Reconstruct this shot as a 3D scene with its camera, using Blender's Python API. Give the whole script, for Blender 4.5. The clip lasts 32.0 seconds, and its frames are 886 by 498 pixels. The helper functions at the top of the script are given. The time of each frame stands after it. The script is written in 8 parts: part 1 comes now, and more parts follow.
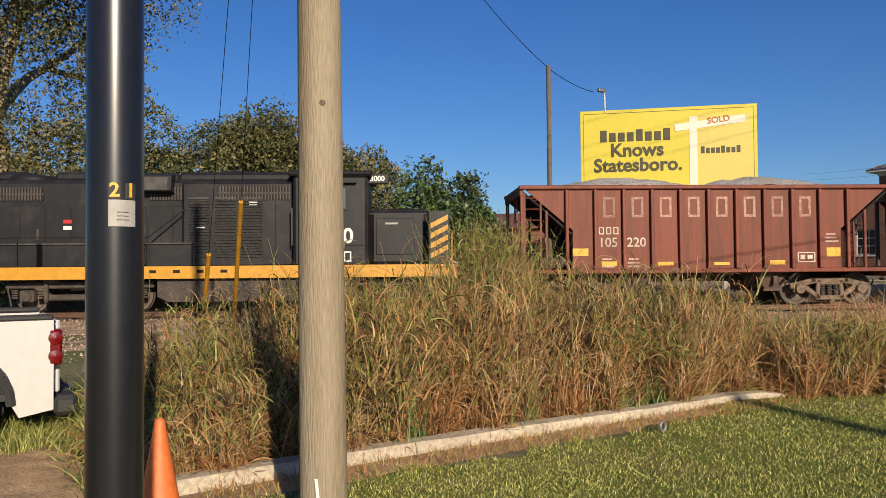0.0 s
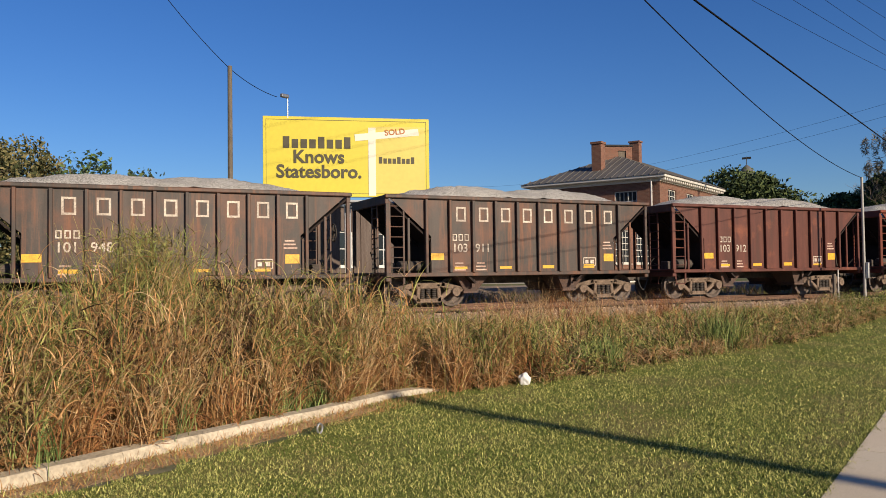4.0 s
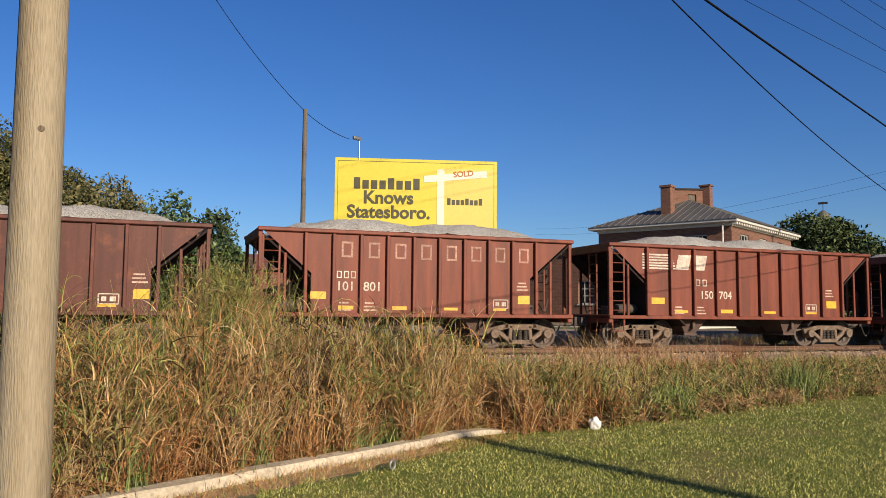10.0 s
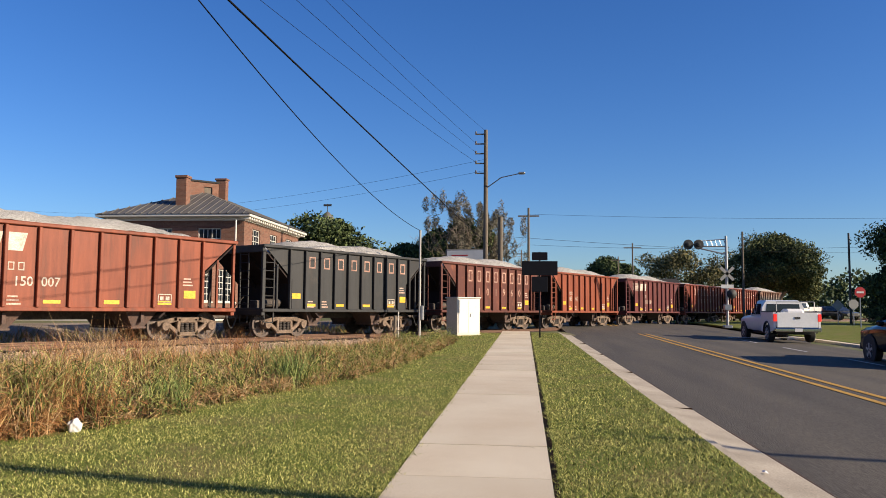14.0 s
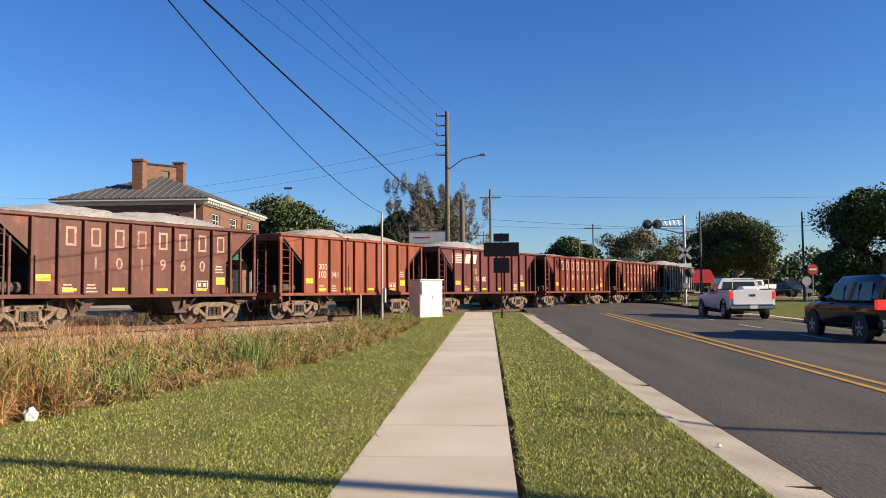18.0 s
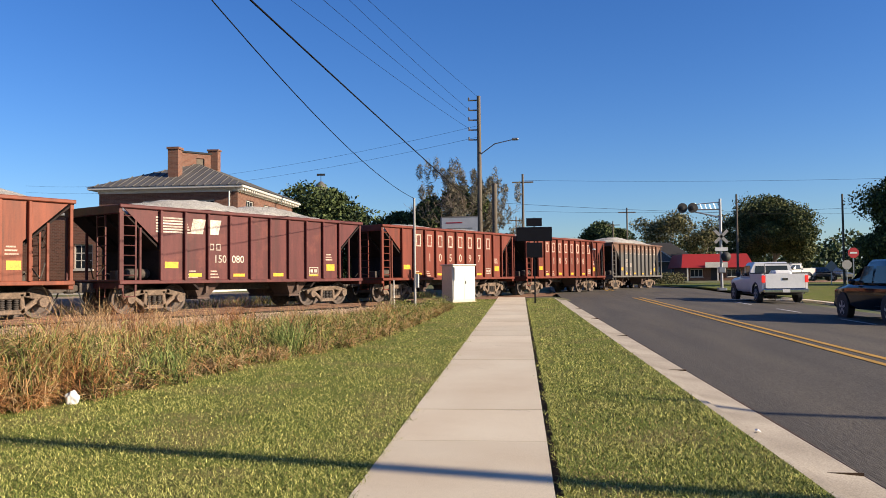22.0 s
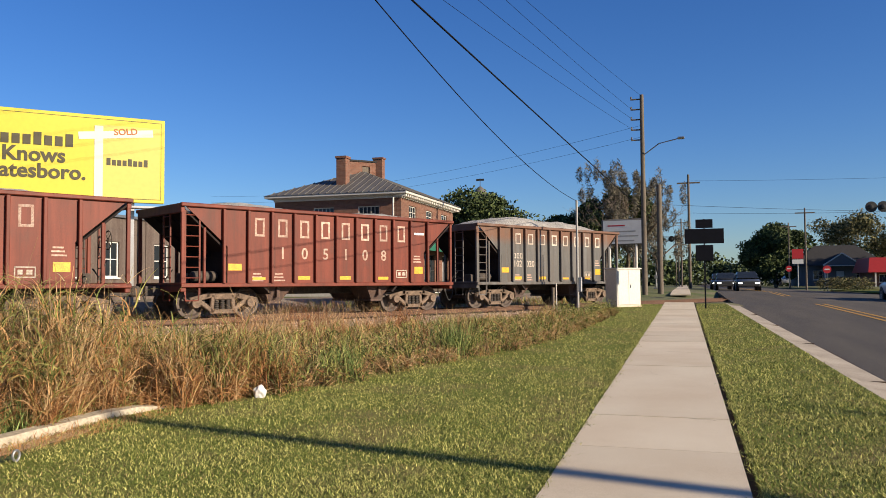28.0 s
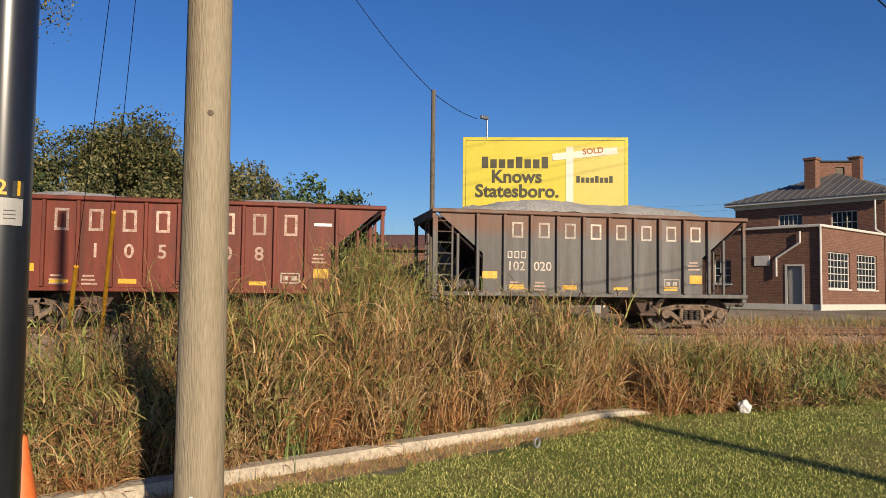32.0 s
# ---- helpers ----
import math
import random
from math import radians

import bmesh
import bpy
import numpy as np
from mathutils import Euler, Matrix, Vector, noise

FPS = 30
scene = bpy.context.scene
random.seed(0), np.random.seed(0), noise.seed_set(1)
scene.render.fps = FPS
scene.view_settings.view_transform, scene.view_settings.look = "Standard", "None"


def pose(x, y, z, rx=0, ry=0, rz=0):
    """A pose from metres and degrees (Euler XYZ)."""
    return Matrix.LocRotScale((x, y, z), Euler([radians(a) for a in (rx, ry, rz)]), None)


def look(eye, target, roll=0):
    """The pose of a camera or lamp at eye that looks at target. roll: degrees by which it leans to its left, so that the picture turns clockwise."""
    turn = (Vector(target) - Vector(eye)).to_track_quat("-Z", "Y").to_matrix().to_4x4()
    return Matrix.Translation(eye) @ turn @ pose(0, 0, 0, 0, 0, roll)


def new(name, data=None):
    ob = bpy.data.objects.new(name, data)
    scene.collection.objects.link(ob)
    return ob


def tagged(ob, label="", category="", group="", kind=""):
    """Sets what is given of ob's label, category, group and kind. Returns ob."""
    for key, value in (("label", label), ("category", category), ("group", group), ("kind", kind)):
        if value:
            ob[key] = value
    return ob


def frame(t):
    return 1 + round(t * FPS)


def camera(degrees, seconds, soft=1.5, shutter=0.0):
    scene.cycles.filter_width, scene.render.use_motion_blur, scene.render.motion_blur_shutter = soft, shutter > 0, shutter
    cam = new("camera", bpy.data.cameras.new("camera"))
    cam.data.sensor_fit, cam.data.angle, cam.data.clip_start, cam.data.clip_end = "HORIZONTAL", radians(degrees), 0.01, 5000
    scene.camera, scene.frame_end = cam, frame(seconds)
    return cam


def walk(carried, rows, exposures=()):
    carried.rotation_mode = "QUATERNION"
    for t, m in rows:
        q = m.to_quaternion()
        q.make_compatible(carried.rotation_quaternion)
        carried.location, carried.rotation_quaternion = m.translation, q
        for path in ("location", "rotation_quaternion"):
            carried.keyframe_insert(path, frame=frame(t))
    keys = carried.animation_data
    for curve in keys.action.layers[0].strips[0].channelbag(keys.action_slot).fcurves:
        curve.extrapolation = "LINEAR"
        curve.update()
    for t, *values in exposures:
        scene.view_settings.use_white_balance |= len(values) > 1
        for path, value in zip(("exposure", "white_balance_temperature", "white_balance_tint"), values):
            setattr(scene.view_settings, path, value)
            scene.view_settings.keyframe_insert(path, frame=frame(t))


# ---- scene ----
cam = camera(58.4, 32.0, 0.85)
PATH = [
    (0, (0.5, 0.311, 1.547), (1.573, 1.998, 1.602), -0.5),
    (0.5, (0.51, 0.309, 1.543), (1.465, 2.065, 1.592), -0.6),
    (1, (0.624, 0.312, 1.554), (1.587, 2.065, 1.591), -0.9),
    (1.5, (0.686, 0.286, 1.566), (1.752, 1.978, 1.595), -1.0),
    (2, (0.725, 0.24, 1.557), (1.938, 1.83, 1.582), -1.1),
    (2.5, (0.761, 0.2, 1.557), (2.142, 1.647, 1.587), -0.7),
    (3, (0.787, 0.148, 1.566), (2.317, 1.436, 1.606), -0.9),
    (3.5, (0.757, 0.127, 1.558), (2.392, 1.277, 1.615), -0.8),
    (5.5, (0.517, 0.126, 1.534), (2.057, 1.399, 1.608), -0.6),
    (6, (0.52, 0.15, 1.539), (1.994, 1.499, 1.614), -0.7),
    (6.5, (0.528, 0.149, 1.546), (1.958, 1.545, 1.626), -0.9),
    (7, (0.535, 0.141, 1.543), (1.956, 1.545, 1.635), -1.1),
    (7.5, (0.526, 0.131, 1.545), (1.955, 1.526, 1.648), -1.0),
    (8, (0.519, 0.125, 1.541), (1.965, 1.502, 1.66), -0.7),
    (8.5, (0.524, 0.12, 1.542), (1.987, 1.477, 1.676), -0.2),
    (9, (0.518, 0.123, 1.545), (1.996, 1.463, 1.693), 0.2),
    (9.5, (0.511, 0.112, 1.542), (2.004, 1.433, 1.702), 0.4),
    (10, (0.518, 0.117, 1.54), (2.046, 1.397, 1.703), 0.5),
    (10.5, (0.531, 0.122, 1.539), (2.12, 1.325, 1.704), 0.6),
    (11, (0.571, 0.127, 1.533), (2.26, 1.186, 1.7), 0.8),
    (11.5, (0.618, 0.11, 1.529), (2.405, 0.99, 1.697), 0.7),
    (12, (0.682, 0.083, 1.539), (2.554, 0.765, 1.709), 0.6),
    (12.5, (0.749, 0.047, 1.541), (2.678, 0.547, 1.711), 0.5),
    (13, (0.799, 0.003, 1.538), (2.758, 0.371, 1.703), 0.4),
    (13.5, (0.783, -0.003, 1.533), (2.76, 0.258, 1.693), 0.4),
    (14, (0.774, -0.004, 1.533), (2.758, 0.202, 1.687), 0.4),
    (14.5, (0.767, -0.007, 1.533), (2.754, 0.168, 1.685), 0.5),
    (16.5, (0.76, -0.027, 1.531), (2.751, 0.092, 1.679), 0.3),
    (17, (0.769, -0.042, 1.523), (2.762, 0.06, 1.665), 0.1),
    (17.5, (0.762, -0.042, 1.526), (2.756, 0.055, 1.656), -0.1),
    (18, (0.756, -0.031, 1.53), (2.75, 0.081, 1.639), -0.4),
    (18.5, (0.764, -0.023, 1.525), (2.756, 0.12, 1.615), -0.7),
    (19, (0.769, -0.022, 1.522), (2.759, 0.159, 1.599), -0.9),
    (19.5, (0.77, -0.012, 1.522), (2.757, 0.2, 1.594), -1.0),
    (20, (0.783, -0.012, 1.524), (2.769, 0.214, 1.595), -1.0),
    (20.5, (0.784, -0.027, 1.525), (2.77, 0.195, 1.597), -1.0),
    (21, (0.792, -0.027, 1.52), (2.78, 0.18, 1.595), -0.9),
    (21.5, (0.784, -0.036, 1.514), (2.773, 0.165, 1.589), -0.8),
    (22, (0.789, -0.024, 1.518), (2.778, 0.17, 1.591), -0.6),
    (22.5, (0.784, -0.016, 1.517), (2.774, 0.176, 1.588), -0.3),
    (23, (0.777, -0.023, 1.515), (2.768, 0.161, 1.577), -0.1),
    (23.5, (0.767, -0.022, 1.512), (2.759, 0.15, 1.568), -0.0),
    (24, (0.764, -0.033, 1.517), (2.757, 0.128, 1.572), -0.0),
    (24.5, (0.766, -0.032, 1.514), (2.758, 0.126, 1.578), -0.1),
    (26.5, (0.851, 0.05, 1.478), (2.821, 0.383, 1.566), -0.0),
    (27, (0.873, 0.066, 1.477), (2.828, 0.479, 1.564), -0.2),
    (27.5, (0.882, 0.124, 1.477), (2.816, 0.626, 1.564), -0.2),
    (28, (0.879, 0.164, 1.479), (2.79, 0.746, 1.567), -0.4),
    (28.5, (0.822, 0.196, 1.482), (2.705, 0.862, 1.577), -0.3),
    (29, (0.779, 0.218, 1.491), (2.626, 0.98, 1.593), -0.3),
    (29.5, (0.741, 0.238, 1.498), (2.541, 1.104, 1.606), -0.2),
    (30, (0.689, 0.259, 1.508), (2.421, 1.253, 1.621), -0.1),
    (30.5, (0.587, 0.247, 1.52), (2.245, 1.36, 1.632), 0.1),
    (31, (0.496, 0.232, 1.525), (2.064, 1.469, 1.633), 0.3),
    (31.5, (0.454, 0.251, 1.523), (1.91, 1.618, 1.629), 0.5),
    (32, (0.426, 0.272, 1.517), (1.738, 1.777, 1.626), 0.7),
]
EXPOSURES = [(0.0, 0.41), (3.5, 0.49), (6.0, 0.51), (9.0, 0.57), (10.0, 0.56), (11.0, 0.54), (12.0, 0.73), (13.0, 0.9), (14.5, 1.0), (17.0, 1.07), (24.5, 1.06), (26.5, 0.93), (28.0, 0.81), (29.5, 0.65), (31.0, 0.51), (32.0, 0.44)]
walk(cam, [(t, look(eye, target, roll)) for t, eye, target, roll in PATH], EXPOSURES)

# ---- light ----
SUN_AZ, SUN_EL = 192.9, 21.0
sun_way = Vector((math.sin(radians(SUN_AZ)) * math.cos(radians(SUN_EL)), math.cos(radians(SUN_AZ)) * math.cos(radians(SUN_EL)), math.sin(radians(SUN_EL))))
world = bpy.data.worlds.new("sky")
scene.world = world
world.use_nodes = True
wn = world.node_tree.nodes
sky = wn.new("ShaderNodeTexSky")
sky.sky_type = "NISHITA"
sky.sun_disc = False
sky.sun_elevation, sky.sun_rotation = radians(SUN_EL), radians(SUN_AZ)
sky.air_density, sky.dust_density, sky.ozone_density = 1.0, 0.5, 6.0
tone = wn.new("ShaderNodeHueSaturation")
tone.inputs["Saturation"].default_value, tone.inputs["Hue"].default_value = 1.15, 0.512
world.node_tree.links.new(sky.outputs[0], tone.inputs["Color"])
world.node_tree.links.new(tone.outputs[0], wn["Background"].inputs[0])
wn["Background"].inputs[1].default_value = 0.0745
sun = new("sun", bpy.data.lights.new("sun", "SUN"))
sun.data.energy, sun.data.angle, sun.data.color = 5.0, radians(0.6), (1.0, 0.84, 0.64)
sun.matrix_world = look((0, 0, 60), Vector((0, 0, 60)) - sun_way)


# ---- materials ----
def mat(name, color, rough=0.7, metal=0.0, vary=0.25, scale=3.0, fine=40.0, bump=0.0, color2=None, blend=0.5, spec=0.5, stretch=(1, 1, 1), per_object=0.0, per_island=0.0, emit=0.0, island_mix=False):
    """A surface with two scales of variation in colour, and relief."""
    m = bpy.data.materials.new(name)
    m.use_nodes = True
    nt = m.node_tree
    b = nt.nodes["Principled BSDF"]
    L = nt.links.new
    tc = nt.nodes.new("ShaderNodeTexCoord")
    mp = nt.nodes.new("ShaderNodeMapping")
    mp.inputs["Scale"].default_value = stretch
    L(tc.outputs["Object"], mp.inputs[0])
    big, small = nt.nodes.new("ShaderNodeTexNoise"), nt.nodes.new("ShaderNodeTexNoise")
    big.inputs["Scale"].default_value, small.inputs["Scale"].default_value = scale, fine
    big.inputs["Detail"].default_value, small.inputs["Detail"].default_value = 5, 3
    L(mp.outputs[0], big.inputs["Vector"]), L(mp.outputs[0], small.inputs["Vector"])
    ramp = nt.nodes.new("ShaderNodeValToRGB")
    c2 = color2 or tuple(c * (1 - vary) for c in color)
    ramp.color_ramp.elements[0].position, ramp.color_ramp.elements[1].position = blend - 0.17, blend + 0.17
    ramp.color_ramp.elements[0].color, ramp.color_ramp.elements[1].color = (*color, 1), (*c2, 1)
    if island_mix:
        isl, half = nt.nodes.new("ShaderNodeNewGeometry"), nt.nodes.new("ShaderNodeMix")
        half.inputs[0].default_value = 0.6
        L(big.outputs[0], half.inputs[2]), L(isl.outputs["Random Per Island"], half.inputs[3]), L(half.outputs[0], ramp.inputs[0])
    else:
        L(big.outputs[0], ramp.inputs[0])
    hsv = nt.nodes.new("ShaderNodeHueSaturation")
    mth = nt.nodes.new("ShaderNodeMapRange")
    mth.inputs["To Min"].default_value, mth.inputs["To Max"].default_value = 1 - vary * 0.8, 1 + vary * 0.8
    mth.inputs["From Min"].default_value, mth.inputs["From Max"].default_value = 0.3, 0.7
    L(small.outputs[0], mth.inputs[0])
    val = mth.outputs[0]
    for amount, node, out in ((per_object, "ShaderNodeObjectInfo", "Random"), (per_island, "ShaderNodeNewGeometry", "Random Per Island")):
        if amount:
            nd, mr, mu = nt.nodes.new(node), nt.nodes.new("ShaderNodeMapRange"), nt.nodes.new("ShaderNodeMath")
            mr.inputs["To Min"].default_value, mr.inputs["To Max"].default_value = 1 - amount, 1 + amount
            mu.operation = "MULTIPLY"
            L(nd.outputs[out], mr.inputs[0]), L(val, mu.inputs[0]), L(mr.outputs[0], mu.inputs[1])
            val = mu.outputs[0]
    L(val, hsv.inputs["Value"]), L(ramp.outputs[0], hsv.inputs["Color"]), L(hsv.outputs[0], b.inputs["Base Color"])
    b.inputs["Roughness"].default_value, b.inputs["Metallic"].default_value = rough, metal
    b.inputs["Specular IOR Level"].default_value = spec
    if bump:
        bp = nt.nodes.new("ShaderNodeBump")
        bp.inputs["Strength"].default_value, bp.inputs["Distance"].default_value = min(1, bump), 0.02
        L(small.outputs[0], bp.inputs["Height"]), L(bp.outputs[0], b.inputs["Normal"])
    if emit:
        L(hsv.outputs[0], b.inputs["Emission Color"])
        b.inputs["Emission Strength"].default_value = emit
    return m


def two_tone(name, dry, green, rough=0.8, spec=0.2, patch=0.35, height=0.0):
    """Plant matter: each blade between two colours, with patches of either."""
    m = mat(name, dry, rough, vary=0.3, scale=patch, fine=25, color2=green, spec=spec, per_island=0.65, island_mix=True)
    return m


def paint_layers(name, base, rust, upper=None, lower_dirt=(0.09, 0.06, 0.045), top=2.9, rough=0.55, rusty=0.55, rust_scale=1.4, runs=0.35, run_color=None):
    """Weathered paint on steel: streaks run down, rust patches, dust towards the sill."""
    m = bpy.data.materials.new(name)
    m.use_nodes = True
    nt, L = m.node_tree, m.node_tree.links.new
    b = nt.nodes["Principled BSDF"]
    tc, mp, mp2 = (nt.nodes.new(k) for k in ("ShaderNodeTexCoord", "ShaderNodeMapping", "ShaderNodeMapping"))
    mp.inputs["Scale"].default_value, mp2.inputs["Scale"].default_value = (1, 1, 0.12), (1, 1, 1)
    L(tc.outputs["Object"], mp.inputs[0]), L(tc.outputs["Object"], mp2.inputs[0])
    info = nt.nodes.new("ShaderNodeObjectInfo")

    def noise_node(src, scale, detail=6):
        k = nt.nodes.new("ShaderNodeTexNoise")
        k.noise_dimensions = "4D"
        k.inputs["Scale"].default_value, k.inputs["Detail"].default_value, k.inputs["Roughness"].default_value = scale, detail, 0.65
        mul = nt.nodes.new("ShaderNodeMath")
        mul.operation, mul.inputs[1].default_value = "MULTIPLY", 40
        L(info.outputs["Random"], mul.inputs[0]), L(mul.outputs[0], k.inputs["W"])
        L(src.outputs[0], k.inputs["Vector"])
        return k

    def mix(a, c, fac):
        k = nt.nodes.new("ShaderNodeMix")
        k.data_type = "RGBA"
        L(fac, k.inputs[0])
        for s, v in ((k.inputs[6], a), (k.inputs[7], c)):
            if isinstance(v, tuple):
                s.default_value = (*v, 1)
            else:
                L(v, s)
        return k.outputs[2]

    def step(src, lo, hi, to=1.0):
        k = nt.nodes.new("ShaderNodeMapRange")
        k.inputs["From Min"].default_value, k.inputs["From Max"].default_value, k.inputs["To Max"].default_value = lo, hi, to
        L(src, k.inputs[0])
        return k.outputs[0]

    streak, patch, grain = noise_node(mp, 3.5), noise_node(mp2, rust_scale), noise_node(mp2, 30, 2)
    col = mix(base, tuple(c * 0.5 for c in base), step(streak.outputs[0], 0.38, 0.7))
    sep = nt.nodes.new("ShaderNodeSeparateXYZ")
    L(tc.outputs["Object"], sep.inputs[0])
    if upper:
        wob = nt.nodes.new("ShaderNodeMath")
        wob.operation = "MULTIPLY_ADD"
        wob.inputs[1].default_value = 0.5
        L(streak.outputs[0], wob.inputs[0]), L(sep.outputs["Z"], wob.inputs[2])
        col = mix(col, upper, step(wob.outputs[0], top - 0.05, top + 0.3, 0.85))
    col = mix(col, rust, step(patch.outputs[0], 0.62 - rusty * 0.25, 0.8 - rusty * 0.15, 0.85))
    col = mix(col, lower_dirt, step(streak.outputs[0], 0.55, 0.9, 0.5))
    mp3 = nt.nodes.new("ShaderNodeMapping")
    mp3.inputs["Scale"].default_value = (1, 1, 0.07)
    L(tc.outputs["Object"], mp3.inputs[0])
    fine_run, wide_run = noise_node(mp3, 7.0, 4), noise_node(mp3, 1.7, 3)
    col = mix(col, run_color or tuple(c * 0.45 for c in base), step(fine_run.outputs[0], 0.5, 0.68, runs))
    col = mix(col, tuple(min(1.0, c * 1.55) for c in base), step(wide_run.outputs[0], 0.52, 0.75, runs))
    hsv, val = nt.nodes.new("ShaderNodeHueSaturation"), nt.nodes.new("ShaderNodeMapRange")
    val.inputs["To Min"].default_value, val.inputs["To Max"].default_value = 0.72, 1.25
    L(grain.outputs[0], val.inputs[0]), L(val.outputs[0], hsv.inputs["Value"]), L(col, hsv.inputs["Color"])
    L(hsv.outputs[0], b.inputs["Base Color"])
    b.inputs["Roughness"].default_value, b.inputs["Specular IOR Level"].default_value = rough, 0.3
    bp = nt.nodes.new("ShaderNodeBump")
    bp.inputs["Strength"].default_value, bp.inputs["Distance"].default_value = 0.35, 0.015
    L(patch.outputs[0], bp.inputs["Height"]), L(bp.outputs[0], b.inputs["Normal"])
    return m


def glass(name, tint=(0.02, 0.025, 0.03), rough=0.03):
    m = mat(name, tint, rough, vary=0.1, spec=0.4)
    return m


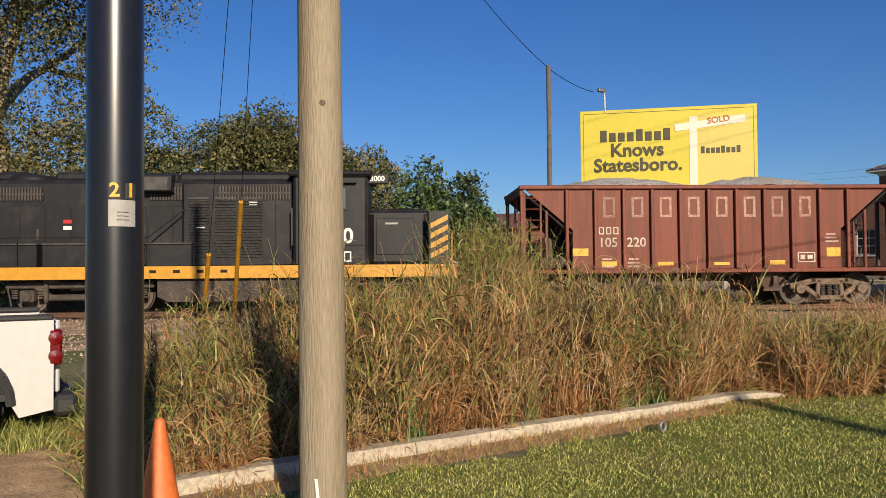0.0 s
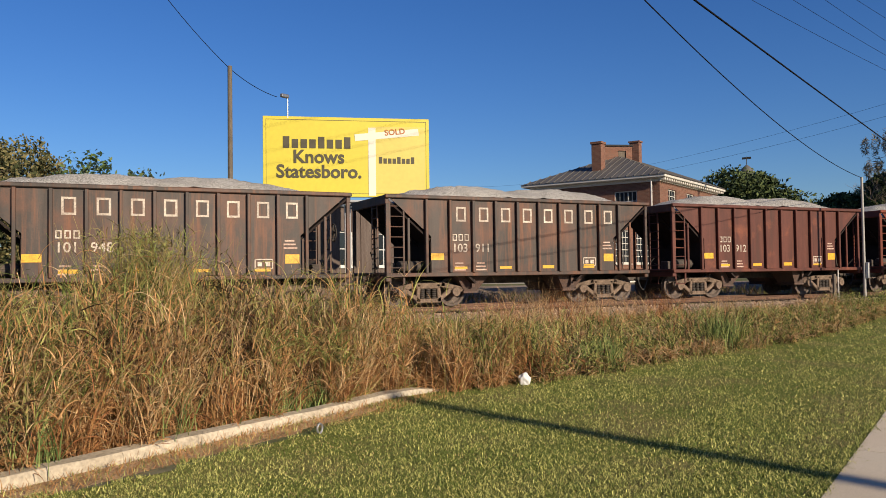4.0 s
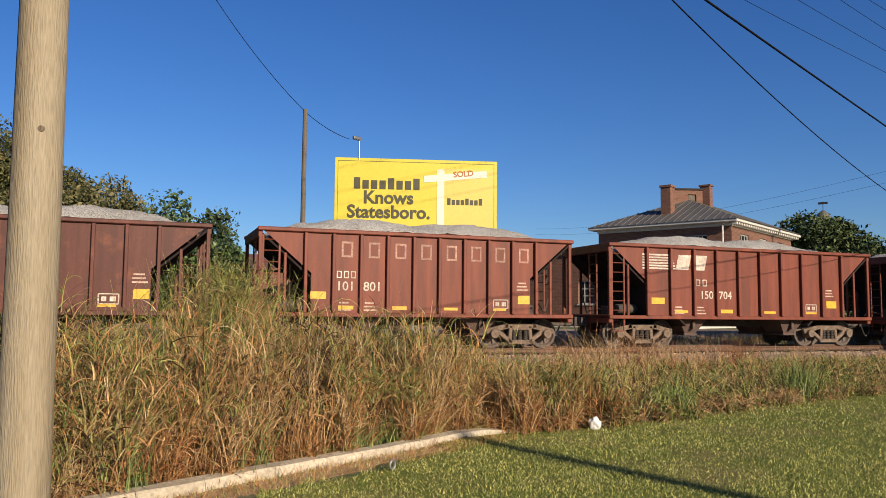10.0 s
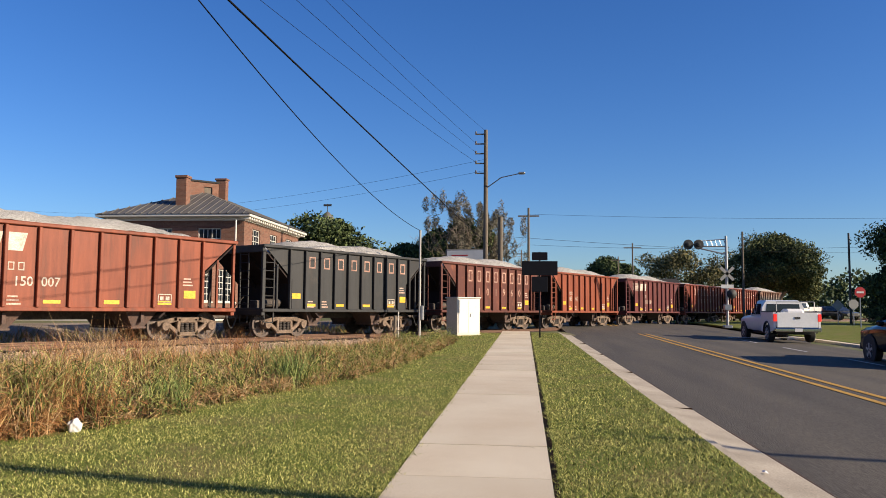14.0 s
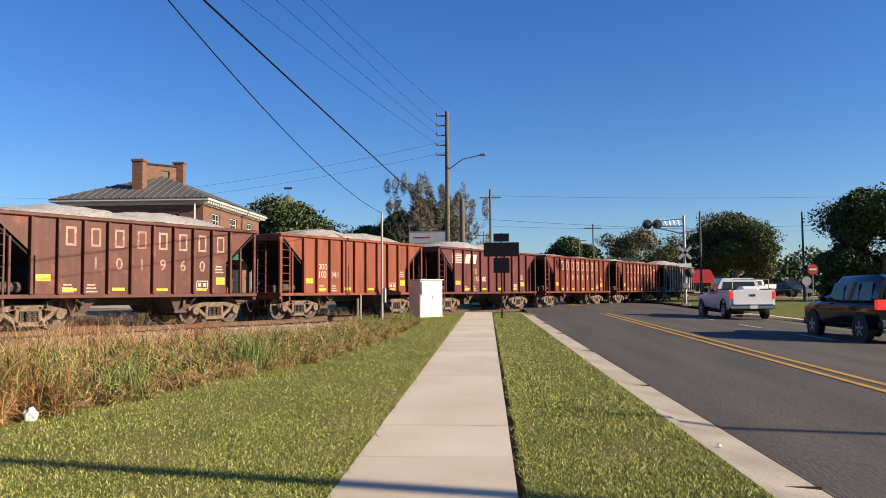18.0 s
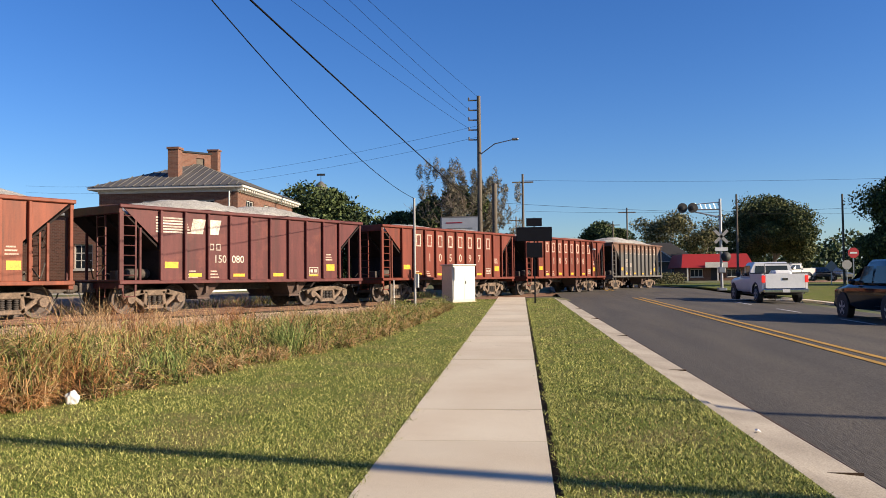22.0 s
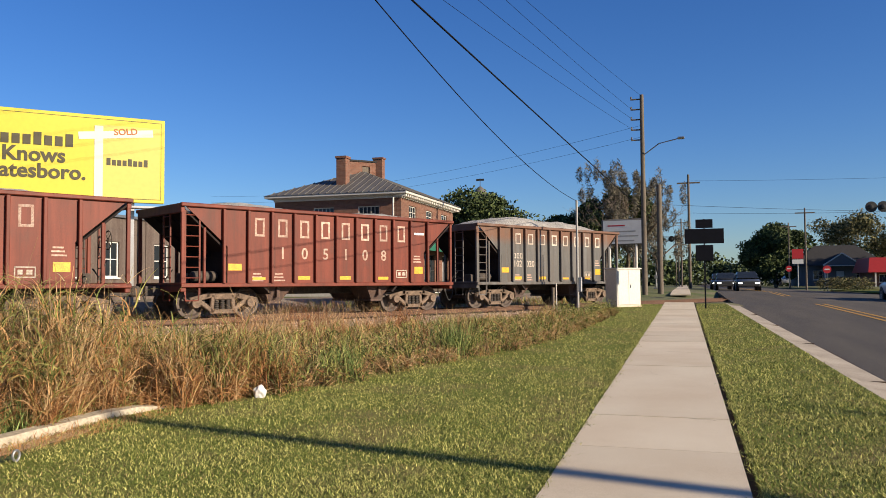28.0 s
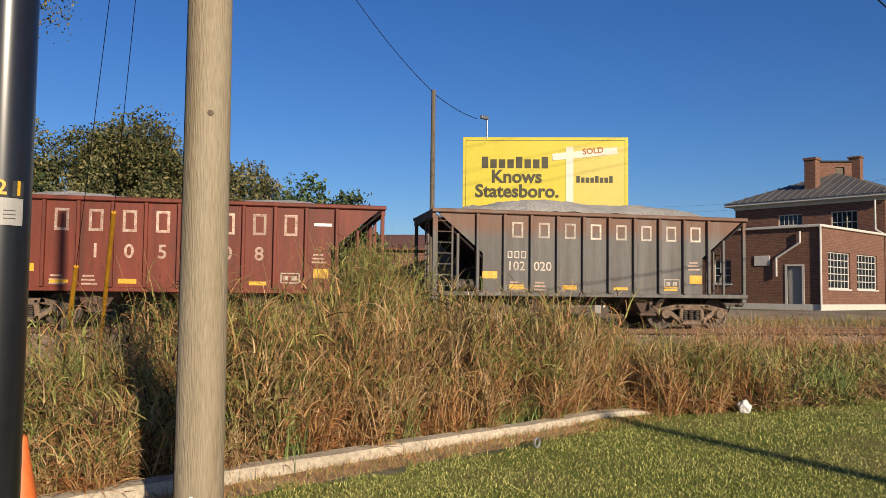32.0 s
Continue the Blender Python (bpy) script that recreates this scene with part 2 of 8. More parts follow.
M = {
    "lawn": mat("lawn", (0.128, 0.15, 0.03), 0.9, vary=0.6, scale=1.1, fine=60, bump=1.0, color2=(0.199, 0.158, 0.066), blend=0.62, spec=0.1),
    "soil": mat("soil", (0.498, 0.336, 0.191), 0.95, vary=0.45, scale=2.5, fine=45, bump=0.5, spec=0.1),
    "far_ground": mat("far_ground", (0.174, 0.158, 0.1), 0.95, vary=0.3, scale=0.3, fine=8, bump=0.6, color2=(0.083, 0.108, 0.037), spec=0.1),
    "blade": two_tone("blade", (0.165, 0.21, 0.043), (0.32, 0.305, 0.1), patch=0.9),
    "dry_blade": two_tone("dry_blade", (0.349, 0.274, 0.124), (0.216, 0.158, 0.071), patch=0.9),
    "tuft": two_tone("tuft", (0.1, 0.166, 0.046), (0.183, 0.216, 0.071), patch=0.9),
    "straw": two_tone("straw", (0.56, 0.315, 0.13), (0.2, 0.1, 0.037), patch=0.8),
    "rust_straw": two_tone("rust_straw", (0.37, 0.155, 0.062), (0.17, 0.07, 0.027), patch=0.8),
    # Dark dead leaves and joints; in the reeds it also paints inner shade.
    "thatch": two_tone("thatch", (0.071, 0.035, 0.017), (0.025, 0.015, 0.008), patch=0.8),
    "pale_straw": two_tone("pale_straw", (0.6, 0.43, 0.235), (0.3, 0.19, 0.09), patch=0.8),
    "reed": two_tone("reed", (0.36, 0.275, 0.1), (0.105, 0.122, 0.032), patch=0.6),
    "leaf_weed": two_tone("leaf_weed", (0.108, 0.149, 0.029), (0.199, 0.191, 0.058), patch=0.6),
    "weed": two_tone("weed", (0.104, 0.145, 0.03), (0.207, 0.199, 0.062), patch=0.7),
    "asphalt": mat("asphalt", (0.093, 0.08, 0.062), 0.85, vary=0.45, scale=1.1, fine=75, bump=0.4, color2=(0.061, 0.054, 0.045), spec=0.3, stretch=(0.12, 1, 1)),
    "concrete": mat("concrete", (0.565, 0.495, 0.375), 0.85, vary=0.16, scale=0.8, fine=110, bump=0.12, color2=(0.498, 0.415, 0.303), spec=0.25, per_object=0.06),
    "kerb": mat("kerb", (0.432, 0.373, 0.278), 0.85, vary=0.28, scale=2.2, fine=30, bump=0.5, color2=(0.299, 0.253, 0.183), blend=0.55, spec=0.2),
    "yellow_line": mat("yellow_line", (0.457, 0.249, 0.025), 0.7, vary=0.25, scale=3, fine=40),
    "white_line": mat("white_line", (0.515, 0.506, 0.481), 0.7, vary=0.3, scale=3, fine=40),
    "ballast": mat("ballast", (0.382, 0.282, 0.203), 0.95, vary=0.6, scale=2, fine=24, bump=1.0, spec=0.1, per_island=0.4),
    "tie": mat("tie", (0.083, 0.062, 0.046), 0.9, vary=0.4, scale=4, fine=20, bump=0.7, per_object=0.2),
    "rail": mat("rail", (0.133, 0.075, 0.05), 0.6, 0.6, vary=0.3),
    "pole_wood": mat("pole_wood", (0.285, 0.24, 0.168), 0.85, vary=0.22, scale=1.6, fine=34, bump=0.5, color2=(0.224, 0.178, 0.112), stretch=(4, 4, 0.3), spec=0.2),
    "old_pole": mat("old_pole", (0.15, 0.125, 0.098), 0.9, vary=0.35, scale=2, fine=14, bump=0.6, stretch=(6, 6, 0.3), spec=0.2),
    "black_steel": mat("black_steel", (0.01, 0.01, 0.012), 0.28, 0.0, vary=0.2, spec=0.6),
    "wire": mat("wire", (0.005, 0.005, 0.006), 0.8, vary=0.1, spec=0.1),
    "orange": mat("orange", (0.622, 0.141, 0.029), 0.55, vary=0.15, scale=6, fine=30),
    "yellow_paint": mat("yellow_paint", (0.515, 0.249, 0.017), 0.5, vary=0.2, scale=6, fine=40),
    "mark_yellow": mat("mark_yellow", (0.647, 0.349, 0.012), 0.5, vary=0.3, scale=8, fine=40),
    "stencil": mat("stencil", (0.481, 0.423, 0.349), 0.7, vary=0.45, scale=7, fine=30, color2=(0.332, 0.266, 0.216), per_object=0.2),
    "stencil_worn": mat("stencil_worn", (0.432, 0.324, 0.257), 0.75, vary=0.5, scale=8, fine=30, color2=(0.282, 0.141, 0.1), blend=0.55, per_object=0.2),
    "gutter": mat("gutter", (0.415, 0.361, 0.282), 0.85, vary=0.25, scale=1.2, fine=60, bump=0.15, color2=(0.299, 0.257, 0.199), spec=0.2),
    "stencil_faded": mat("stencil_faded", (0.349, 0.232, 0.183), 0.75, vary=0.45, scale=6, fine=25, color2=(0.232, 0.1, 0.066), per_object=0.2),
    "white": mat("white", (0.598, 0.589, 0.564), 0.5, vary=0.08, scale=2, fine=30),
    "car_white": mat("car_white", (0.498, 0.486, 0.465), 0.25, vary=0.05, scale=1.5, fine=12, spec=0.6),
    "fleet_white": mat("fleet_white", (0.681, 0.672, 0.656), 0.25, vary=0.05, scale=1.5, fine=12, spec=0.6),
    "car_dark": mat("car_dark", (0.006, 0.007, 0.01), 0.12, vary=0.15, scale=1.5, spec=0.5),
    "car_grey": mat("car_grey", (0.1, 0.104, 0.108), 0.22, 0.4, vary=0.1, spec=0.6),
    "alloy": mat("alloy", (0.457, 0.457, 0.457), 0.4, 0.3, vary=0.1),
    "stone": mat("stone", (0.39, 0.286, 0.203), 0.95, vary=0.3, scale=2, fine=30, spec=0.1, per_island=0.55),
    # Shared near-black: dark seams and straps, and painted shade at hopper ends.
    "black_and_shade": mat("black_and_shade", (0.025, 0.018, 0.016), 0.9, vary=0.3, scale=3, fine=18, spec=0.2),
    "chrome": mat("chrome", (0.498, 0.498, 0.498), 0.12, 1.0, vary=0.05),
    "steel": mat("steel", (0.349, 0.349, 0.349), 0.4, 0.8, vary=0.15),
    "tyre": mat("tyre", (0.018, 0.017, 0.017), 0.85, vary=0.3, fine=60),
    "plastic": mat("plastic", (0.025, 0.025, 0.025), 0.7, vary=0.2),
    "glass": glass("glass"),
    "tail": mat("tail", (0.124, 0.002, 0.003), 0.2, vary=0.1, spec=0.7),
    "tail_lit": mat("tail_lit", (0.622, 0.025, 0.017), 0.3, vary=0.1, emit=0.5),
    "board_yellow": mat("board_yellow", (0.515, 0.43, 0.03), 0.55, vary=0.05, scale=0.5, fine=6),
    "board_pale": mat("board_pale", (0.52, 0.425, 0.085), 0.55, vary=0.05, scale=0.5, fine=6),
    "board_white": mat("board_white", (0.598, 0.573, 0.465), 0.55, vary=0.04),
    "board_ink": mat("board_ink", (0.05, 0.042, 0.017), 0.6, vary=0.1),
    "board_red": mat("board_red", (0.349, 0.108, 0.017), 0.6, vary=0.1),
    "gravel": mat("gravel", (0.35, 0.335, 0.305), 0.95, vary=0.75, scale=1.2, fine=26, bump=1.0, color2=(0.27, 0.255, 0.23), spec=0.1),
    "brick": mat("brick", (0.232, 0.104, 0.058), 0.9, vary=0.3, scale=1.2, fine=12, bump=0.4, color2=(0.166, 0.066, 0.042), spec=0.15, per_object=0.3, per_island=0.35),
    "mortar": mat("mortar", (0.282, 0.224, 0.174), 0.95, vary=0.15),
    "roof_metal": mat("roof_metal", (0.108, 0.101, 0.091), 0.6, 0.05, vary=0.2, scale=0.8, fine=10),
    "trim": mat("trim", (0.548, 0.515, 0.457), 0.6, vary=0.12, scale=2, fine=20),
    "awning": mat("awning", (0.01, 0.108, 0.062), 0.7, vary=0.15),
    "red_roof": mat("red_roof", (0.299, 0.018, 0.015), 0.5, vary=0.12),
    "shingle": mat("shingle", (0.023, 0.022, 0.022), 0.9, vary=0.3, fine=10),
    "wall_grey": mat("wall_grey", (0.1, 0.104, 0.108), 0.8, vary=0.1),
    "bark": mat("bark", (0.166, 0.129, 0.091), 0.95, vary=0.4, scale=2, fine=10, bump=1.0, stretch=(4, 4, 0.7), spec=0.1),
    "pale_bark": mat("pale_bark", (0.349, 0.274, 0.191), 0.95, vary=0.4, scale=2, fine=8, bump=1.0, stretch=(4, 4, 0.7), spec=0.1),
    "twig": mat("twig", (0.199, 0.158, 0.124), 0.95, vary=0.3),
    "leaf_dark": two_tone("leaf_dark", (0.032, 0.054, 0.017), (0.062, 0.081, 0.025), patch=0.5, spec=0.3),
    "leaf": two_tone("leaf", (0.042, 0.071, 0.018), (0.083, 0.087, 0.029), patch=0.4, spec=0.3),
    "leaf_olive": two_tone("leaf_olive", (0.068, 0.082, 0.032), (0.125, 0.105, 0.045), patch=0.4, spec=0.2),
    "loco": paint_layers("loco", (0.015, 0.015, 0.017), (0.037, 0.034, 0.032), lower_dirt=(0.071, 0.06, 0.05), rough=0.5, rusty=0.45, runs=0.3),
    "dusty_black": mat("dusty_black", (0.071, 0.065, 0.058), 0.8, vary=0.4, scale=4, fine=30, color2=(0.037, 0.035, 0.033)),
    # Pale teal tint; the sky's reflection is put into the glass colour.
    "sky_tint_glass": glass("sky_tint_glass", (0.083, 0.124, 0.133), 0.12),
    "under": mat("under", (0.037, 0.03, 0.026), 0.85, vary=0.45, scale=3, fine=20, color2=(0.071, 0.055, 0.043)),
    "truck_steel": mat("truck_steel", (0.178, 0.124, 0.087), 0.85, vary=0.4, scale=4, fine=20, color2=(0.091, 0.062, 0.043)),
    "sign_back": mat("sign_back", (0.007, 0.008, 0.012), 0.8, vary=0.15, spec=0.1),
    "sign_red": mat("sign_red", (0.415, 0.017, 0.021), 0.5, vary=0.08),
    "cabinet": mat("cabinet", (0.581, 0.548, 0.473), 0.5, vary=0.08, scale=1.5, fine=15),
    "label_grey": mat("label_grey", (0.30, 0.29, 0.265), 0.5, vary=0.1),
}
PAINT = {
    "red_deep": paint_layers("hopper_red_deep", (0.155, 0.032, 0.017), (0.09, 0.03, 0.02), rusty=0.35, runs=0.45),
    "red": paint_layers("hopper_red", (0.17, 0.04, 0.02), (0.124, 0.037, 0.023), rusty=0.35),
    "red_orange": paint_layers("hopper_red_orange", (0.203, 0.05, 0.022), (0.166, 0.05, 0.03), rusty=0.3),
    "brown_red": paint_layers("hopper_brown_red", (0.10, 0.031, 0.021), (0.24, 0.075, 0.034), rusty=0.3),
    "dark_brown": paint_layers("hopper_dark_brown", (0.056, 0.044, 0.038), (0.141, 0.058, 0.033), rusty=0.6, rust_scale=0.9, runs=0.65, run_color=(0.183, 0.071, 0.032)),
    "maroon": paint_layers("hopper_maroon", (0.1, 0.025, 0.023), (0.158, 0.046, 0.032), rusty=0.3),
    "black": paint_layers("hopper_black", (0.03, 0.03, 0.03), (0.05, 0.042, 0.036), rusty=0.3),
    "grey": paint_layers("hopper_grey", (0.115, 0.11, 0.104), (0.1, 0.071, 0.054), upper=(0.141, 0.062, 0.033), top=2.85, rusty=0.25, runs=0.5, run_color=(0.083, 0.054, 0.037)),
}


# ---- mesh helpers ----
class Geo:
    """Collects vertices and faces for one mesh."""

    def __init__(self):
        self.v, self.f = [], []

    def add(self, verts, faces):
        k = len(self.v)
        self.v += [tuple(p) for p in verts]
        self.f += [tuple(i + k for i in f) for f in faces]
        return self

    def box(self, x0, x1, y0, y1, z0, z1, m=None, c=0.0):
        (x0, x1), (y0, y1), (z0, z1) = sorted((x0, x1)), sorted((y0, y1)), sorted((z0, z1))
        if c:
            return self.chamfered(x0, x1, y0, y1, z0, z1, min(c, (x1 - x0) / 2.1, (y1 - y0) / 2.1, (z1 - z0) / 2.1), m)
        p = [(x0, y0, z0), (x1, y0, z0), (x1, y1, z0), (x0, y1, z0), (x0, y0, z1), (x1, y0, z1), (x1, y1, z1), (x0, y1, z1)]
        if m:
            p = [m @ Vector(q) for q in p]
        return self.add(p, [(0, 3, 2, 1), (4, 5, 6, 7), (0, 1, 5, 4), (1, 2, 6, 5), (2, 3, 7, 6), (3, 0, 4, 7)])

    def chamfered(self, x0, x1, y0, y1, z0, z1, c, m=None):
        lo, hi = (x0, y0, z0), (x1, y1, z1)
        idx, pts = {}, []
        for s in [(a, b, d) for a in (0, 1) for b in (0, 1) for d in (0, 1)]:
            for ax in range(3):
                p = [(lo, hi)[s[k]][k] + (0 if k == ax else (c if s[k] == 0 else -c)) for k in range(3)]
                idx[s, ax] = len(pts)
                pts.append(m @ Vector(p) if m else p)
        faces = []
        for ax in range(3):
            o = [k for k in range(3) if k != ax]
            for side in (0, 1):
                loop = []
                for a, b in ((0, 0), (1, 0), (1, 1), (0, 1)):
                    s = [0, 0, 0]
                    s[ax], s[o[0]], s[o[1]] = side, a, b
                    loop.append(idx[tuple(s), ax])
                faces.append(loop if (side == 1) != (ax == 1) else loop[::-1])
            for a in (0, 1):
                for b in (0, 1):
                    s0, s1 = [0, 0, 0], [0, 0, 0]
                    s0[o[0]], s0[o[1]], s1[o[0]], s1[o[1]], s1[ax] = a, b, a, b, 1
                    s0, s1 = tuple(s0), tuple(s1)
                    q = [idx[s0, o[0]], idx[s1, o[0]], idx[s1, o[1]], idx[s0, o[1]]]
                    faces.append(q if ((a + b) % 2 == 0) != (ax == 1) else q[::-1])
        for s in [(a, b, d) for a in (0, 1) for b in (0, 1) for d in (0, 1)]:
            t = [idx[s, k] for k in range(3)]
            faces.append(t if sum(s) % 2 == 1 else t[::-1])
        return self.add(pts, faces)

    def tube(self, p0, p1, r0, r1=None, n=10, caps=True):
        p0, p1, r1 = Vector(p0), Vector(p1), r0 if r1 is None else r1
        q = (p1 - p0).to_track_quat("Z", "Y")
        ring = [Vector((math.cos(a), math.sin(a), 0)) for a in (2 * math.pi * k / n for k in range(n))]
        pts = [p0 + q @ (v * r0) for v in ring] + [p1 + q @ (v * r1) for v in ring]
        faces = [(k, (k + 1) % n, n + (k + 1) % n, n + k) for k in range(n)]
        if caps:
            faces += [tuple(range(n))[::-1], tuple(range(n, 2 * n))]
        return self.add(pts, faces)

    def cable(self, points, r, n=6):
        """One round cord through points."""
        pts = [Vector(p) for p in points]
        rings = []
        for i, p in enumerate(pts):
            q = (pts[min(i + 1, len(pts) - 1)] - pts[max(i - 1, 0)]).to_track_quat("Z", "Y")
            rings += [p + q @ Vector((r * math.cos(2 * math.pi * k / n), r * math.sin(2 * math.pi * k / n), 0)) for k in range(n)]
        return self.add(rings, [(i * n + k, i * n + (k + 1) % n, (i + 1) * n + (k + 1) % n, (i + 1) * n + k) for i in range(len(pts) - 1) for k in range(n)])

    def lathe(self, profile, n=24, axis="Z", at=(0, 0, 0)):
        """Profile of (radius, height) turned about an axis."""
        pts = []
        for r, h in profile:
            for k in range(n):
                a = 2 * math.pi * k / n
                p = (r * math.cos(a), r * math.sin(a), h)
                p = p if axis == "Z" else ((p[0], p[2], p[1]) if axis == "Y" else (p[2], p[0], p[1]))
                pts.append((p[0] + at[0], p[1] + at[1], p[2] + at[2]))
        faces = []
        for j in range(len(profile) - 1):
            for k in range(n):
                q = (j * n + k, j * n + (k + 1) % n, (j + 1) * n + (k + 1) % n, (j + 1) * n + k)
                faces.append(q[::-1] if axis == "Y" else q)
        ends = (tuple(range(n))[::-1], tuple(range((len(profile) - 1) * n, len(profile) * n)))
        faces += [e[::-1] if axis == "Y" else e for e in ends]
        return self.add(pts, faces)

    def prism(self, poly, y0, y1, m=None):
        """A polygon in x and z, pushed from y0 to y1."""
        n = len(poly)
        pts = [(x, y0, z) for x, z in poly] + [(x, y1, z) for x, z in poly]
        if m:
            pts = [m @ Vector(p) for p in pts]
        faces = [tuple(range(n)), tuple(range(n, 2 * n))[::-1]] + [((k + 1) % n, k, n + k, n + (k + 1) % n) for k in range(n)]
        return self.add(pts, faces)

    def mesh(self, name, material, smooth=False, fix=False):
        me = bpy.data.meshes.new(name)
        me.from_pydata([tuple(p) for p in self.v], [], self.f)
        if fix:
            bm = bmesh.new()
            bm.from_mesh(me)
            bmesh.ops.remove_doubles(bm, verts=bm.verts, dist=0.0005)
            bmesh.ops.recalc_face_normals(bm, faces=bm.faces)
            bm.to_mesh(me)
            bm.free()
        if smooth:
            me.polygons.foreach_set("use_smooth", [True] * len(me.polygons))
            me.set_sharp_from_angle(angle=radians(35))
        me.materials.append(material)
        return me


def part(name, geo, material, parent=None, label="", smooth=False, fix=False, at=None):
    me = geo if isinstance(geo, bpy.types.Mesh) else geo.mesh(name, material, smooth, fix)
    ob = new(name, me)
    if at is not None:
        ob.matrix_basis = at
    ob.parent = parent
    return tagged(ob, label) if label else ob


def thing(name, label, category, m=None, group="", kind=""):
    ob = new(name)
    ob.empty_display_size = 0.2
    if m is not None:
        ob.matrix_basis = m
    return tagged(ob, label, category, group, kind)


def np_mesh(name, verts, quads, material, smooth=False):
    """A mesh from arrays of vertices and of four-cornered faces."""
    me = bpy.data.meshes.new(name)
    verts, quads = np.asarray(verts, np.float32), np.asarray(quads, np.int32)
    me.vertices.add(len(verts)), me.loops.add(quads.size), me.polygons.add(len(quads))
    me.vertices.foreach_set("co", verts.ravel())
    me.loops.foreach_set("vertex_index", quads.ravel())
    me.polygons.foreach_set("loop_start", np.arange(0, quads.size, quads.shape[1], dtype=np.int32))
    if smooth:
        me.polygons.foreach_set("use_smooth", np.ones(len(quads), bool))
    me.materials.append(material)
    me.update(calc_edges=True)
    return me


TEXTS = {}


def lettering(body, size, material, bold=0.0, spacing=1.0):
    """A flat mesh of words in the built-in font, centred, in x and z, facing -y."""
    key = (body, size, material.name, bold, spacing)
    if key not in TEXTS:
        cu = bpy.data.curves.new("words", "FONT")
        cu.body, cu.size, cu.align_x, cu.align_y, cu.offset, cu.space_character = body, size, "CENTER", "CENTER", bold, spacing
        cu.resolution_u = 3
        ob = bpy.data.objects.new("words", cu)
        scene.collection.objects.link(ob)
        dg = bpy.context.evaluated_depsgraph_get()
        me = bpy.data.meshes.new_from_object(ob.evaluated_get(dg))
        bpy.data.objects.remove(ob)
        me.transform(Matrix.Rotation(radians(90), 4, "X"))
        me.materials.clear()
        me.materials.append(material)
        TEXTS[key] = me
    return TEXTS[key]


# ---- plan ----
TH = radians(-29.43)
UX, UY = math.cos(TH), math.sin(TH)
NX, NY = -UY, UX
MID = 23.34
RAIL = 0.5
TRACK = pose(NX * MID, NY * MID, RAIL, 0, 0, -29.43)


def ground_z(x, y):
    """Height of the ground: it rises gently to the track, and a little more beyond it."""
    q = x * NX + y * NY
    near = 0.012 * min(max(x, 0.0), 38.0)
    if q < 19.2:
        a = min(max((y - 6.45) / 0.9, 0.0), 1.0) * (1 - min(max((x - 6) / 6, 0.0), 1.0)) * min(max((19.2 - q) / 4, 0.0), 1.0) * min(max((x - 1.3) / 0.9, 0.0), 1.0)
        return near - 0.3 * a * a * (3 - 2 * a)
    if q < 21.0:
        k = (q - 19.2) / 1.8
        return near + (0.30 - near) * k if near < 0.30 else near + (0.34 - near) * k
    if q < 25.8:
        return 0.30 if x < 38 else 0.34
    if q < 32:
        return 0.30 + 0.5 * (q - 25.8) / 6.2
    return 0.8


def sway(x, y, s=1.0, seed=0.0):
    return noise.noise(Vector((x * s, y * s, seed)))


# ---- ground, road, pavement ----
def ground_sheet():
    xs = sorted(set([-1500, -600, -250, -120, -60, -40, -30] + [-20 + 2 * k for k in range(60)] + [110, 130, 160, 220, 400, 800, 1800]))
    ys = sorted(set([-1500, -600, -250, -120, -60, -40, -30] + [-20 + 1.5 * k for k in range(60)] + [80, 100, 130, 200, 400, 900, 1800]))
    g = Geo()
    pts = [(x, y, ground_z(x, y) - (0.3 if y < -2.0 else 0.14 if y < 4.9 and x < 39 else 0.0)) for y in ys for x in xs]
    n = len(xs)
    g.add(pts, [(j * n + i, j * n + i + 1, (j + 1) * n + i + 1, (j + 1) * n + i) for j in range(len(ys) - 1) for i in range(n - 1)])
    ob = part("ground", g, M["far_ground"], smooth=True)
    tagged(ob, "gently rising ground with dry grass and soil", "ground", kind="structure")


def strip(name, x0, x1, y0, y1, dz, material, thick=0.12, step=2.0, holder=None):
    """A slab that follows the rise of the street."""
    g, n = Geo(), max(1, int((x1 - x0) / step))
    xs = [x0 + (x1 - x0) * k / n for k in range(n + 1)]
    top = [(x, y, street_z(x) + dz) for x in xs for y in (y0, y1)]
    low = [(x, y, z - thick) for x, y, z in top]
    m = 2 * (n + 1)
    faces = []
    for k in range(n):
        a = 2 * k
        faces += [(a, a + 2, a + 3, a + 1), (m + a, m + a + 1, m + a + 3, m + a + 2), (a, m + a, m + a + 2, a + 2), (a + 1, a + 3, m + a + 3, m + a + 1)]
    faces += [(0, 1, m + 1, m), (m - 2, 2 * m - 2, 2 * m - 1, m - 1)]
    g.add(top + low, faces)
    return part(name, g, material, holder, fix=True)


def street_z(x):
    if x < 44:
        return 0.012 * min(max(x, 0.0), 41.5)
    return 0.5 + 0.3 * min(1.0, (x - 44) / 20)


WEED_LINE = [(-30, 6.15), (2.0, 6.2), (5.2, 6.22), (7.4, 6.2), (8.3, 6.05), (8.9, 5.35), (9.5, 5.0), (11, 4.6), (12.8, 4.25), (14.3, 3.8), (15.5, 3.4), (18.7, 2.95), (25, 2.7), (31, 2.75), (38, 3.1), (60, 3.2)]


def front_y(x):
    """The line where the lawn ends and the weeds begin."""
    return np.interp(x, [p[0] for p in WEED_LINE], [p[1] for p in WEED_LINE])


